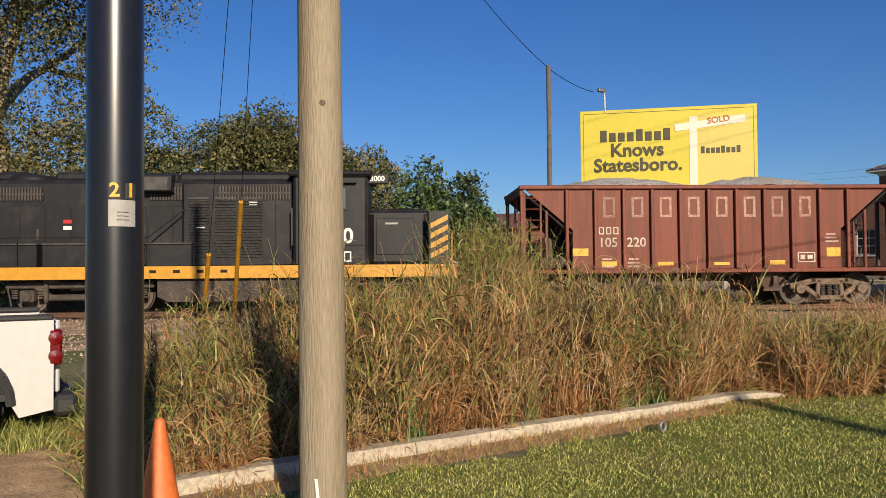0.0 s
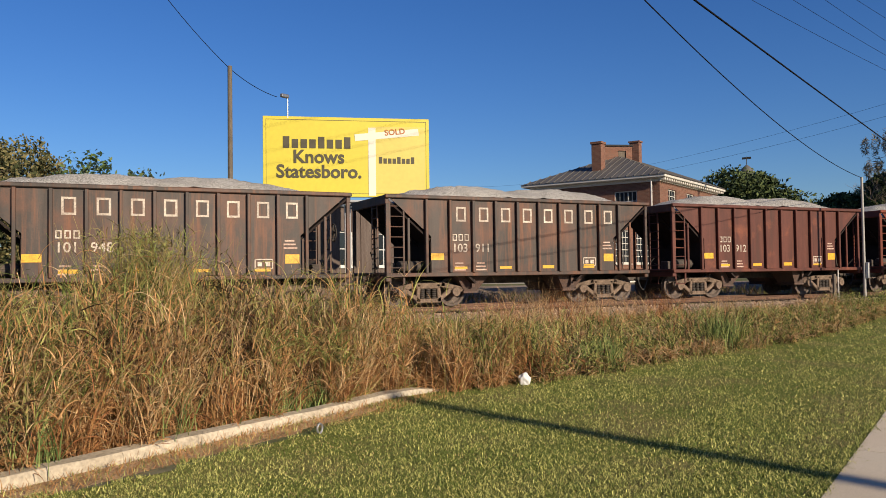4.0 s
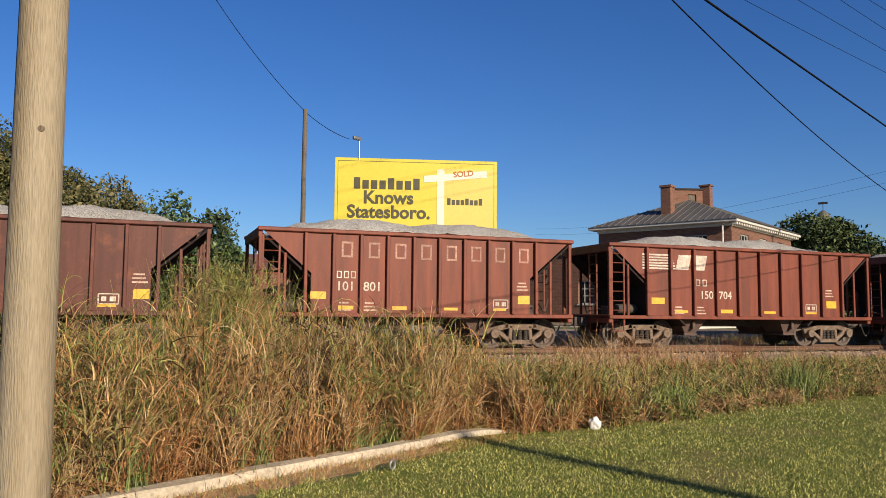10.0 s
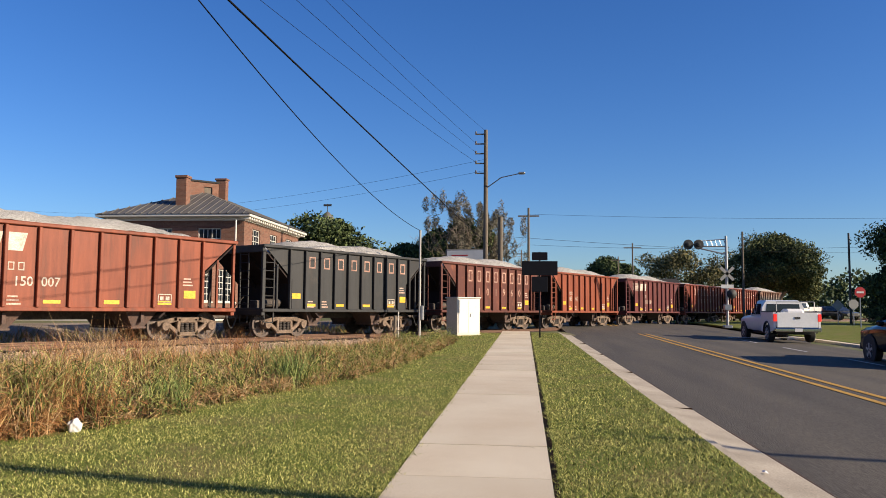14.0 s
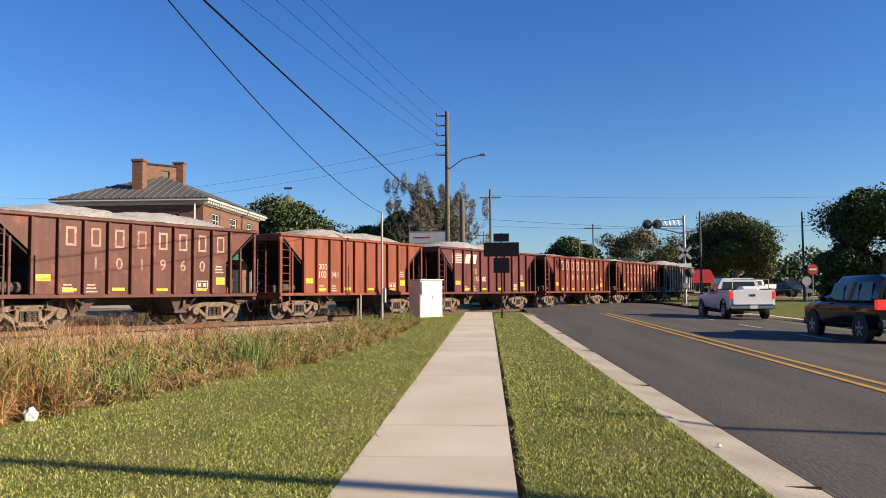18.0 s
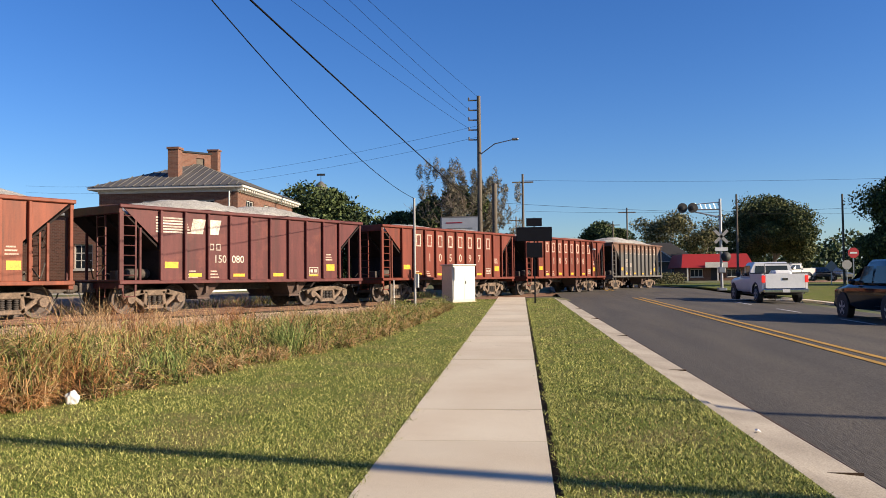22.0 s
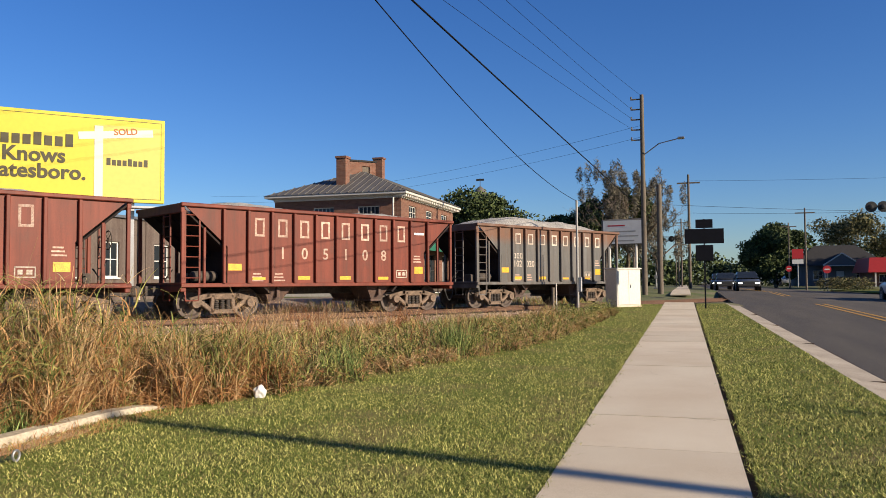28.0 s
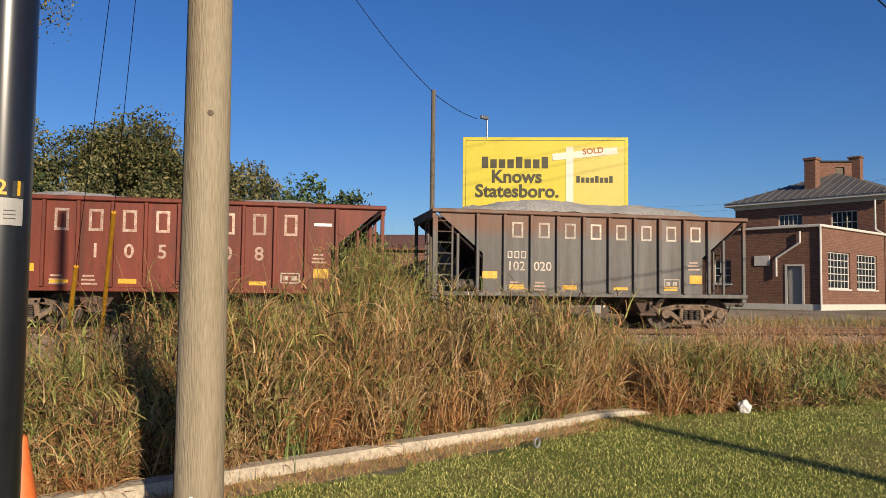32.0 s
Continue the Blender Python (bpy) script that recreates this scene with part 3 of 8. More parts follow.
def edge_y(x):
    """Where the lawn ends: at the bare soil by the kerb, then under the weeds."""
    if x < 7.6:
        return 5.47 + 0.07 * math.sin(x * 4) + 0.06 * math.sin(x * 11) + max(0, x - 6.9) * 0.5
    return float(front_y(x)) + 0.4 * min(1.0, (x - 7.6) / 1.2)


def kerb_back(x):
    """The lawn's side of the kerb along the road, which bears slightly away."""
    return -2.03 + 0.0115 * (x - 6.6) if x > 6.6 else -2.03


def kerb_front(x):
    return kerb_back(x) - 0.545


def ribbon(name, xs, sides, material, thick=0.15, holder=None):
    """A slab along the street between lines; each side is (y(x), height over the street)."""
    g, m = Geo(), len(sides)
    top = [(x, fy(x), street_z(x) + dz) for x in xs for fy, dz in sides]
    low = [(x, y, z - thick) for x, y, z in top]
    n, k = len(xs), len(top)
    f = []
    for i in range(n - 1):
        for j in range(m - 1):
            a = i * m + j
            f += [(a, a + m, a + m + 1, a + 1), (k + a, k + a + 1, k + a + m + 1, k + a + m)]
        a, b = i * m, i * m + m - 1
        f += [(a, k + a, k + a + m, a + m), (b, b + m, k + b + m, k + b)]
    f += [tuple(range(m)) + tuple(range(k + m - 1, k - 1, -1)), tuple(range(k - m, k))[::-1] + tuple(range(2 * k - m, 2 * k))]
    return part(name, g.add(top + low, f), material, holder, fix=True)


def streets():
    cross = [(-13.6, -0.33), (-9.9, -0.2), (-6.1, -0.09), (-2.2, -0.105)]
    road = ribbon("road", [-60 + 4 * k for k in range(121)], [((lambda x, y=y: y), dz) for y, dz in cross], M["asphalt"], 0.2)
    tagged(road, "worn grey asphalt road with double yellow line", "road", kind="structure")
    for y in (-5.79, -6.15):
        part_of = strip("yellow_line", -60, 42, y, y + 0.14, -0.083, M["yellow_line"], 0.004, 4, road)
        tagged(part_of, "yellow centre line")
        strip("yellow_line", 54, 300, y, y + 0.12, -0.083, M["yellow_line"], 0.004, 4, road)
    for k in range(9):
        strip("white_line", -12 + 6.0 * k, -9.5 + 6.0 * k, -9.9, -9.8, -0.19, M["white_line"], 0.004, 3, road)
    strip("white_line", 41.0, 41.5, -13.3, -9.9, -0.19, M["white_line"], 0.004, 3, road)
    xs = [-60 + 3 * k for k in range(22)] + [4.5 + 1.5 * k for k in range(25)]
    gut = ribbon("kerb_south", xs, [(kerb_front, -0.083), (lambda x: kerb_back(x) - 0.13, -0.045), (lambda x: kerb_back(x) - 0.1, -0.012), (kerb_back, -0.004)], M["gutter"], 0.2)
    tagged(gut, "pale concrete kerb and gutter", "kerb", kind="structure")
    for x in (7.05, 13.1, 19.2, 25.3, 31.4):
        part("joint", Geo().box(x, x + 0.014, kerb_front(x) + 0.01, kerb_back(x) - 0.14, street_z(x) - 0.085, street_z(x) - 0.058), M["thatch"], gut)
    crack = ribbon("tar_joint", xs, [(lambda x: kerb_front(x) - 0.03 - 0.012 * math.sin(x * 5), -0.094), (lambda x: kerb_front(x) + 0.004, -0.08)], M["thatch"], 0.05, gut)
    far = strip("kerb_north", -60, 44, -14.0, -13.6, -0.2, M["concrete"], 0.2, 3)
    tagged(far, "concrete kerb along the far side of the road", "kerb", kind="structure")
    walkway = thing("pavement", "pale concrete pavement in cast slabs", "pavement", kind="structure")
    x = -9.0
    while x < 40:
        n = strip("slab", x + 0.006, x + 1.514, -0.23, 1.12, 0.012 + 0.003 * math.sin(x * 7), M["concrete"], 0.1, 2, walkway)
        x += 1.52
    gap = strip("soil_gap", -30, 40.2, -0.33, -0.23, -0.06, M["thatch"], 0.05, 3)
    tagged(gap, "narrow dark soil gap beside the pavement", "soil", kind="structure")
    for cx, cy, n, way in ((15.95, 0.05, 7, 0.9), (12.6, 0.55, 6, 0.3), (9.1, -0.1, 5, 0.7), (20.6, 0.3, 6, 1.1)):
        g, rng = Geo(), random.Random(int(cx * 10))
        x, y = cx, cy
        for k in range(n):
            nx, ny = x + 0.07 * math.cos(way * 1.5 + rng.uniform(-0.7, 0.7)), y + 0.07 * math.sin(way * 1.5 + rng.uniform(-0.7, 0.7))
            z = street_z(x) + 0.0175
            g.add([(x - 0.005, y, z), (x + 0.005, y, z), (nx + 0.004, ny, z), (nx - 0.004, ny, z)], [(0, 1, 2, 3)])
            x, y = nx, ny
        part("crack", g, M["thatch"], walkway)
    far_walk = strip("pavement_far", 56, 200, -0.2, 1.1, 0.03, M["concrete"], 0.1, 6)
    tagged(far_walk, "concrete pavement beyond the crossing", "pavement", kind="structure")
    lawn = ribbon("lawn_strip", [-30 + 2 * k for k in range(19)] + [7 + 1.5 * k for k in range(23)], [(kerb_back, 0.0), (lambda x: -0.3, 0.0)], M["lawn"], 0.1)
    tagged(lawn, "mown grass strip beside the pavement", "grass", kind="structure")
    g, xs = Geo(), [-30 + 1.0 * k for k in range(31)] + [0.5 * k for k in range(2, 79)]
    pts = [(x, 1.12 + (edge_y(x) - 1.12) * j / 6, street_z(x) + 0.004) for x in xs for j in range(7)]
    g.add(pts, [(7 * i + j, 7 * i + 7 + j, 7 * i + 8 + j, 7 * i + 1 + j) for i in range(len(xs) - 1) for j in range(6)])
    tagged(part("lawn", g, M["lawn"], smooth=True), "mown green lawn", "grass", kind="structure")
    far_lawn = strip("lawn_far", -30, 90, -60, -14.0, -0.18, M["lawn"], 0.1, 4)
    tagged(far_lawn, "lawn on the far side of the road", "grass", kind="structure")


def rail_track():
    bed = thing("track_bed", "stone ballast bed of a railway track", "track bed", kind="structure")
    g = Geo()
    prof = [(-4.2, -0.5), (-2.2, -0.19), (2.2, -0.19), (3.6, -0.5)]
    n = 60
    xs = [-70 + 260 * k / n for k in range(n + 1)]
    pts = [(x, y, z) for x in xs for y, z in prof]
    g.add(pts, [(4 * k + j, 4 * k + 4 + j, 4 * k + 5 + j, 4 * k + 1 + j) for k in range(n) for j in range(3)])
    part("ballast_bed", g, M["ballast"], bed, at=TRACK)
    skirt, ss, qs = Geo(), [-22 + 0.8 * k for k in range(100)], [16.2 + 0.45 * k for k in range(11)]
    pts = []
    for a in ss:
        for q in qs:
            x, y = NX * q + UX * a, NY * q + UY * a
            rough = 0.03 * sway(x, y, 1.3, 1.0) + 0.02 * sway(x, y, 5.0, 2.0)
            pts.append((x, y, ground_z(x, y) + (-0.03 if q < 16.8 else 0.02) + rough))
    m = len(qs)
    skirt.add(pts, [(i * m + j, (i + 1) * m + j, (i + 1) * m + j + 1, i * m + j + 1) for i in range(len(ss) - 1) for j in range(m - 1) if pts[i * m + j][1] > 3.4])
    part("ballast_skirt", skirt, M["ballast"], bed, smooth=True)
    rng = np.random.default_rng(4)
    n = 16000
    a, q = rng.uniform(-20, 36, n), np.where(rng.uniform(0, 1, n) < 0.8, rng.uniform(16.7, 22.4, n), rng.uniform(15.6, 17, n))
    x, y = NX * q + UX * a, NY * q + UY * a
    a, q, x, y = (v[y > 3.4] for v in (a, q, x, y))
    n = len(x)
    z = np.array([ground_z(u, v) + 0.02 if w < 19.6 else max(ground_z(u, v), min(RAIL - 0.19, RAIL - 0.5 + (w - MID + 4.2) * 0.155)) for u, v, w in zip(x, y, q)])
    r = rng.uniform(0.018, 0.05, (n, 1, 1)) * rng.uniform(0.6, 1.3, (n, 6, 1))
    star = np.array([(1, 0, 0), (0, 1, 0), (-1, 0, 0), (0, -1, 0), (0, 0, 0.8), (0, 0, -0.6)])[None]
    turn_ = rng.uniform(0, 6.28, n)
    co, si = np.cos(turn_)[:, None], np.sin(turn_)[:, None]
    v = star * r
    v = np.stack([v[..., 0] * co - v[..., 1] * si + x[:, None], v[..., 0] * si + v[..., 1] * co + y[:, None], v[..., 2] + z[:, None] + 0.012], 2)
    tri = np.array([(0, 1, 4), (1, 2, 4), (2, 3, 4), (3, 0, 4), (1, 0, 5), (2, 1, 5), (3, 2, 5), (0, 3, 5)])
    stones = new("ballast_stones", np_mesh("ballast_stones", v.reshape(-1, 3), (np.arange(n)[:, None, None] * 6 + tri[None]).reshape(-1, 3), M["stone"]))
    tagged(stones, "loose tan and grey ballast stones beside the rails", "gravel", kind="stuff")
    tie = Geo().box(-0.11, 0.11, -1.3, 1.3, -0.30, -0.14, c=0.015).mesh("tie", M["tie"])
    for k in range(150):
        part("tie", tie, None, bed, at=TRACK @ pose(-25 + 0.56 * k, rng.uniform(-0.04, 0.04), 0, 0, 0, rng.uniform(-1, 1)))
    for y in (-0.72, 0.72):
        r = Geo().prism([(-0.07, -0.15), (0.07, -0.15), (0.07, -0.135), (0.012, -0.12), (0.012, -0.045), (0.036, -0.035), (0.036, 0), (-0.036, 0), (-0.036, -0.035), (-0.012, -0.045), (-0.012, -0.12), (-0.07, -0.135)], -190, 70, Matrix.Rotation(radians(90), 4, "Z"))
        ob = part("rail", r, M["rail"], None, at=TRACK @ pose(0, y, 0), fix=True)
        tagged(ob, "rusty steel rail with a worn head", "rail", kind="structure")


def gravel_yard():
    g, ss, qs = Geo(), [12 + 2.0 * k for k in range(34)], [25.6, 26.5, 28, 30, 32, 34, 36]
    pts = []
    for a in ss:
        for q in qs:
            x, y = NX * q + UX * a, NY * q + UY * a
            pts.append((x, y, ground_z(x, y) + 0.02 + 0.04 * sway(x, y, 0.5, 3.0)))
    m = len(qs)
    g.add(pts, [(i * m + j, (i + 1) * m + j, (i + 1) * m + j + 1, i * m + j + 1) for i in range(len(ss) - 1) for j in range(m - 1) if pts[(i + 1) * m + j][1] > 6])
    tagged(part("yard", g, M["yard"], smooth=True), "bare grey-brown gravel yard beyond the track", "yard", kind="structure")


M["yard"] = mat("yard", (0.282, 0.228, 0.174), 0.95, vary=0.35, scale=0.5, fine=14, bump=0.8, color2=(0.183, 0.141, 0.1), spec=0.1)
ground_sheet()
streets()
gravel_yard()
rail_track()


# ---- billboard ----
def billboard():
    b = thing("billboard", "yellow advertising billboard on steel posts", "billboard", BOARD)
    w, h = 6.75, 3.25
    part("backing", Geo().box(-w / 2, w / 2, 0.02, 0.25, 0, h, c=0.02), M["steel"], b)
    part("face", Geo().box(-w / 2, w / 2, -0.03, 0.02, 0, h, c=0.01), M["board_yellow"], b, "yellow printed poster")
    part("panel", Geo().box(0.95, w / 2 - 0.18, -0.036, -0.03, 0.15, h - 0.35), M["board_pale"], b, "paler yellow panel")
    for z in (0.12, h - 0.14):
        part("border", Geo().box(-w / 2 + 0.12, w / 2 - 0.12, -0.034, -0.03, z, z + 0.02), M["board_ink"], b)
    for x in (-w / 2 + 0.12, w / 2 - 0.14):
        part("border", Geo().box(x, x + 0.015, -0.034, -0.03, 0.14, h - 0.14), M["board_ink"], b)
    part("painted_post", Geo().box(0.85, 1.15, -0.044, -0.036, 0.05, 2.85), M["board_white"], b, "white printed sign post")
    part("painted_arm", Geo().box(0.55, 3.2, -0.046, -0.04, 2.3, 2.58, pose(0, 0, 0, 0, -6, 0) @ pose(0, 0, -0.06)), M["board_white"], b, "white printed sign arm")
    for word, x, z, size in (("Knows", -1.16, 1.6, 0.74), ("Statesboro.", -1.14, 1.0, 0.74)):
        part("word", lettering(word, size, M["board_ink"], 0.02), None, b, "dark bold words", at=pose(x, -0.05, z))
    part("word", lettering("SOLD", 0.34, M["board_red"], 0.006), None, b, "red words", at=pose(1.95, -0.056, 2.68, 0, -6, 0))
    for x0, n, wd, z, ht in ((-2.58, 8, 0.35, 1.97, 0.36), (1.28, 8, 0.19, 1.38, 0.21)):
        for k in range(n):
            tall = ht * (1.3 if k in (0, 4, 7) else 1.0)
            part("bar", Geo().box(x0 + k * wd, x0 + k * wd + wd * 0.72, -0.05, -0.044, z, z + tall), M["board_ink"], b)
    base = -BOARD.translation.z + 0.6
    for x in (-2.2, 0, 2.2):
        part("post", Geo().box(x - 0.12, x + 0.12, 0.25, 0.5, base, h * 0.9), M["steel"], b)
    part("catwalk", Geo().box(-w / 2, w / 2, -0.6, 0.0, -0.25, -0.18), M["steel"], b)


BOARD = pose(24.78, 21.9, 4.68, 0, 0, -44.1)
billboard()


# ---- the train ----
def block_letters(parent, x, z, n, w, h, pitch, material, y):
    """A painted name as plain blocks, one for each letter."""
    for k in range(n):
        g, t, x0 = Geo(), 0.05 * h / 0.46 + 0.006, x + k * pitch
        for a, b, c, d in ((0, t, 0, h), (w - t, w, 0, h), (t, w - t, h - t, h), (t, w - t, 0, t)):
            g.box(x0 + a, x0 + b, y - 0.003, y, z + c, z + d)
        part("name_block", g, material, parent)


WHEEL_R = 0.457


def bogie_meshes():
    side = Geo()
    # cast side frame, built as bars round two openings
    for (ax, az), (bx, bz), t in (((-1.1, 0.53), (-0.45, 0.68), 0.16), ((-0.5, 0.69), (0.5, 0.69), 0.15), ((0.45, 0.68), (1.1, 0.53), 0.16), ((-0.75, 0.52), (-0.32, 0.21), 0.13), ((-0.36, 0.2), (0.36, 0.2), 0.13), ((0.32, 0.21), (0.75, 0.52), 0.13), ((-0.36, 0.2), (-0.32, 0.66), 0.12), ((0.36, 0.2), (0.32, 0.66), 0.12)):
        d = Vector((bx - ax, 0, bz - az))
        m = pose((ax + bx) / 2, 0, (az + bz) / 2, 0, -math.degrees(math.atan2(d.z, d.x)), 0)
        side.box(-d.length / 2 - 0.05, d.length / 2 + 0.05, -0.07, 0.07, -t / 2, t / 2, m, c=0.02)
    for x in (-0.89, 0.89):
        side.lathe([(0.0, -0.16), (0.13, -0.16), (0.15, -0.12), (0.15, 0.1)], 14, "Y", (x, 0, WHEEL_R))
    coil = [(0.0, 0.26)]
    for z in range(5):
        coil += [(0.05, 0.262 + 0.06 * z), (0.076, 0.275 + 0.06 * z), (0.076, 0.3 + 0.06 * z), (0.05, 0.313 + 0.06 * z)]
    spring = Geo().lathe(coil + [(0.0, 0.57)], 12)
    cap = Geo().box(-0.3, 0.3, -0.08, 0.08, 0.56, 0.66, c=0.02)
    wheel = Geo()
    for y, s in ((-0.76, 1), (0.76, -1)):
        wheel.lathe([(0.0, y - 0.03 * s), (0.09, y - 0.05 * s), (0.12, y - 0.01 * s), (0.34, y + 0.02 * s), (0.38, y - 0.045 * s), (0.445, y - 0.045 * s), (WHEEL_R, y - 0.04 * s), (WHEEL_R + 0.005, y + 0.06 * s), (WHEEL_R + 0.026, y + 0.075 * s), (WHEEL_R + 0.02, y + 0.09 * s), (0.3, y + 0.09 * s), (0.1, y + 0.09 * s)], 28, "Y")
        for k in range(4):
            a = k * math.pi / 2 + 0.5
            wheel.box(-0.02, 0.02, y - 0.035 * s - 0.01, y - 0.035 * s + 0.01, 0.13, 0.3, pose(0, 0, 0, 0, math.degrees(a), 0))
    wheel.tube((0, -0.98, 0), (0, 0.98, 0), 0.075, n=12)
    bolster = Geo().box(-0.2, 0.2, -0.95, 0.95, 0.5, 0.72, c=0.03)
    for x in (-0.42, 0.42):
        bolster.box(x - 0.05, x + 0.05, -0.9, 0.9, 0.36, 0.46)
    return side.mesh("side_frame", M["truck_steel"], True, True), spring.mesh("spring", M["under"], True, True), wheel.mesh("wheelset", M["wheel"], True, True), bolster.mesh("bolster", M["under"], False, True), cap.mesh("spring_cap", M["truck_steel"], False, True)


M["chute"] = mat("chute", (0.083, 0.046, 0.033), 0.85, vary=0.35, scale=3, fine=20, color2=(0.071, 0.05, 0.042))
M["wheel"] = mat("wheel", (0.124, 0.095, 0.079), 0.75, 0.2, vary=0.35, scale=3, fine=14, color2=(0.071, 0.054, 0.046))
BOGIE = bogie_meshes()
WHEELS = []


def bogie(car, x):
    t = new("bogie")
    t.parent, t.matrix_basis = car, pose(x, 0, 0)
    t.empty_display_size = 0.2
    tagged(t, "cast steel two-axle bogie, dusty brown")
    for y in (-1.0, 1.0):
        part("side_frame", BOGIE[0], None, t, at=pose(0, y, 0))
        part("spring_cap", BOGIE[4], None, t, at=pose(0, y, 0))
        for sx in (-0.19, 0, 0.19):
            part("spring", BOGIE[1], None, t, at=pose(sx, y, 0))
    part("bolster", BOGIE[3], None, t)
    for wx in (-0.89, 0.89):
        w = part("wheelset", BOGIE[2], None, t, at=pose(wx, 0, WHEEL_R))
        WHEELS.append((w, Vector((wx, 0, WHEEL_R))))


SHARED = {}


def hopper_meshes(L, ribs, paint):
    """Body, ribs, ends and hoppers of an open-top hopper car of length L, on one paint."""
    key = (round(L, 2), ribs, paint.name)
    if key in SHARED:
        return SHARED[key]
    top, sill, half, a, zm = 3.28, 1.02, 1.5, 1.45, 2.12
    out = {}
    for name, s in (("side_near", -1), ("side_far", 1)):
        out[name] = Geo().prism([(0.1, top), (L - 0.1, top), (L - a, zm), (L - a, sill), (a, sill), (a, zm)], s * half, s * (half - 0.03)).mesh("side_sheet", paint, False, True)
    rib = Geo().box(-0.045, 0.045, -0.11, 0.0, sill + 0.02, top - 0.06, c=0.012)
    out["rib"] = rib.mesh("rib", paint)
    chord = Geo().box(-0.02, L + 0.02, -0.09, 0.05, top - 0.05, top + 0.06, c=0.02)
    out["chord"] = chord.mesh("top_chord", paint)
    sl = Geo().box(0.0, L, -0.06, 0.06, sill - 0.09, sill + 0.03, c=0.015)
    out["sill"] = sl.mesh("side_sill", paint)
    # sloping end floor; near-black here, so shade under it is in the colour
    e = Geo()
    e.add([(0.12, -half + 0.03, top - 0.1), (0.12, half - 0.03, top - 0.1), (a + 1.5, half - 0.03, 0.75), (a + 1.5, -half + 0.03, 0.75), (0.09, -half + 0.03, top - 0.14), (0.09, half - 0.03, top - 0.14), (a + 1.47, half - 0.03, 0.70), (a + 1.47, -half + 0.03, 0.70)], [(0, 1, 2, 3), (4, 7, 6, 5), (0, 4, 5, 1), (1, 5, 6, 2), (2, 6, 7, 3), (3, 7, 4, 0)])
    st = Geo().add([(0.09, -0.04, top - 0.14), (0.09, 0.04, top - 0.14), (a + 1.0, 0.04, 1.06), (a + 1.0, -0.04, 1.06), (0.02, -0.04, top - 0.2), (0.02, 0.04, top - 0.2), (a + 0.93, 0.04, 1.0), (a + 0.93, -0.04, 1.0)], [(0, 1, 2, 3), (4, 7, 6, 5), (0, 4, 5, 1), (1, 5, 6, 2), (2, 6, 7, 3), (3, 7, 4, 0)])
    # Stiffener and bulkhead share the near-black that stands in for end shade.
    out["stiffener"] = st.mesh("stiffener", M["black_and_shade"], False, True)
    out["bulkhead"] = Geo().box(a - 0.02, a + 0.02, -half + 0.03, half - 0.03, sill - 0.05, zm - 0.06).mesh("bulkhead", M["black_and_shade"])
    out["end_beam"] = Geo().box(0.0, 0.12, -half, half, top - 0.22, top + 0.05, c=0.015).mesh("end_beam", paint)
    out["end"] = e.mesh("end_sheet", M["black_and_shade"], False, True)
    p = Geo()
    for y in (-half + 0.05, half - 0.05):
        p.box(0.02, 0.12, y - 0.05, y + 0.05, sill, top - 0.2, c=0.012)
        p.box(0.70, 0.78, y - 0.04, y + 0.04, sill, 2.66, c=0.012)
    p.box(0.0, 0.16, -half, half, sill - 0.22, sill + 0.05, c=0.02)
    out["posts"] = p.mesh("end_frame", paint, False, True)
    plat = Geo().box(0.0, a + 0.2, -half + 0.1, half - 0.1, sill - 0.06, sill - 0.02)
    for k in range(9):
        plat.box(0.1 + 0.15 * k, 0.15 + 0.15 * k, -half + 0.12, half - 0.12, sill - 0.02, sill + 0.01)
    out["platform"] = plat.mesh("end_platform", M["under"])
    lad = Geo()
    for k in range(7):
        lad.tube((0.14, 0, sill + 0.18 + 0.3 * k), (0.58, 0, sill + 0.18 + 0.3 * k), 0.017, n=6)
    for x in (0.14, 0.58):
        lad.box(x - 0.025, x + 0.025, -0.02, 0.02, sill - 0.3, top - 0.15)
    lad.tube((0.16, 0, 0.55), (0.56, 0, 0.55), 0.02, n=6)
    for x in (0.16, 0.56):
        lad.tube((x, 0, 0.55), (x, 0, sill), 0.02, n=6)
    out["ladder"] = lad.mesh("ladder", paint, False, True)
    hop = Geo()
    for y0, y1 in ((-1.25, -0.16), (0.16, 1.25)):
        ts = [(-0.58, y0, sill - 0.05), (0.58, y0, sill - 0.05), (0.58, y1, sill - 0.05), (-0.58, y1, sill - 0.05)]
        lo = [(-0.2, y0 + 0.2, 0.45), (0.2, y0 + 0.2, 0.45), (0.2, y1 - 0.1, 0.45), (-0.2, y1 - 0.1, 0.45)]
        hop.add(ts + lo, [(3, 2, 1, 0), (4, 5, 6, 7), (0, 1, 5, 4), (1, 2, 6, 5), (2, 3, 7, 6), (3, 0, 4, 7)])
        hop.box(-0.26, 0.26, y0 + 0.16, y1 - 0.06, 0.4, 0.47, c=0.01)
        hop.box(-0.05, 0.05, y0 - 0.02, y0 + 0.1, 0.6, sill - 0.1)
    out["hopper"] = hop.mesh("hopper", M["chute"], False, True)
    cs = Geo().box(-0.45, L + 0.45, -0.17, 0.17, 0.68, 0.98, c=0.02)
    out["center"] = cs.mesh("center_sill", M["under"])
    # gravel load
    nx, ny = 80, 18
    rng = random.Random(int(L * 100) + ribs)
    mounds = [(L * f + rng.uniform(-0.4, 0.4), rng.uniform(1.9, 2.4) if ribs > 11 else rng.uniform(2.7, 3.4), rng.uniform(0.3, 0.38) + (0.16 if L < 10.6 else 0.0) if ribs > 11 else rng.uniform(0.5, 0.6)) for f in ((0.27, 0.72) if ribs > 11 else (0.36, 0.63))]
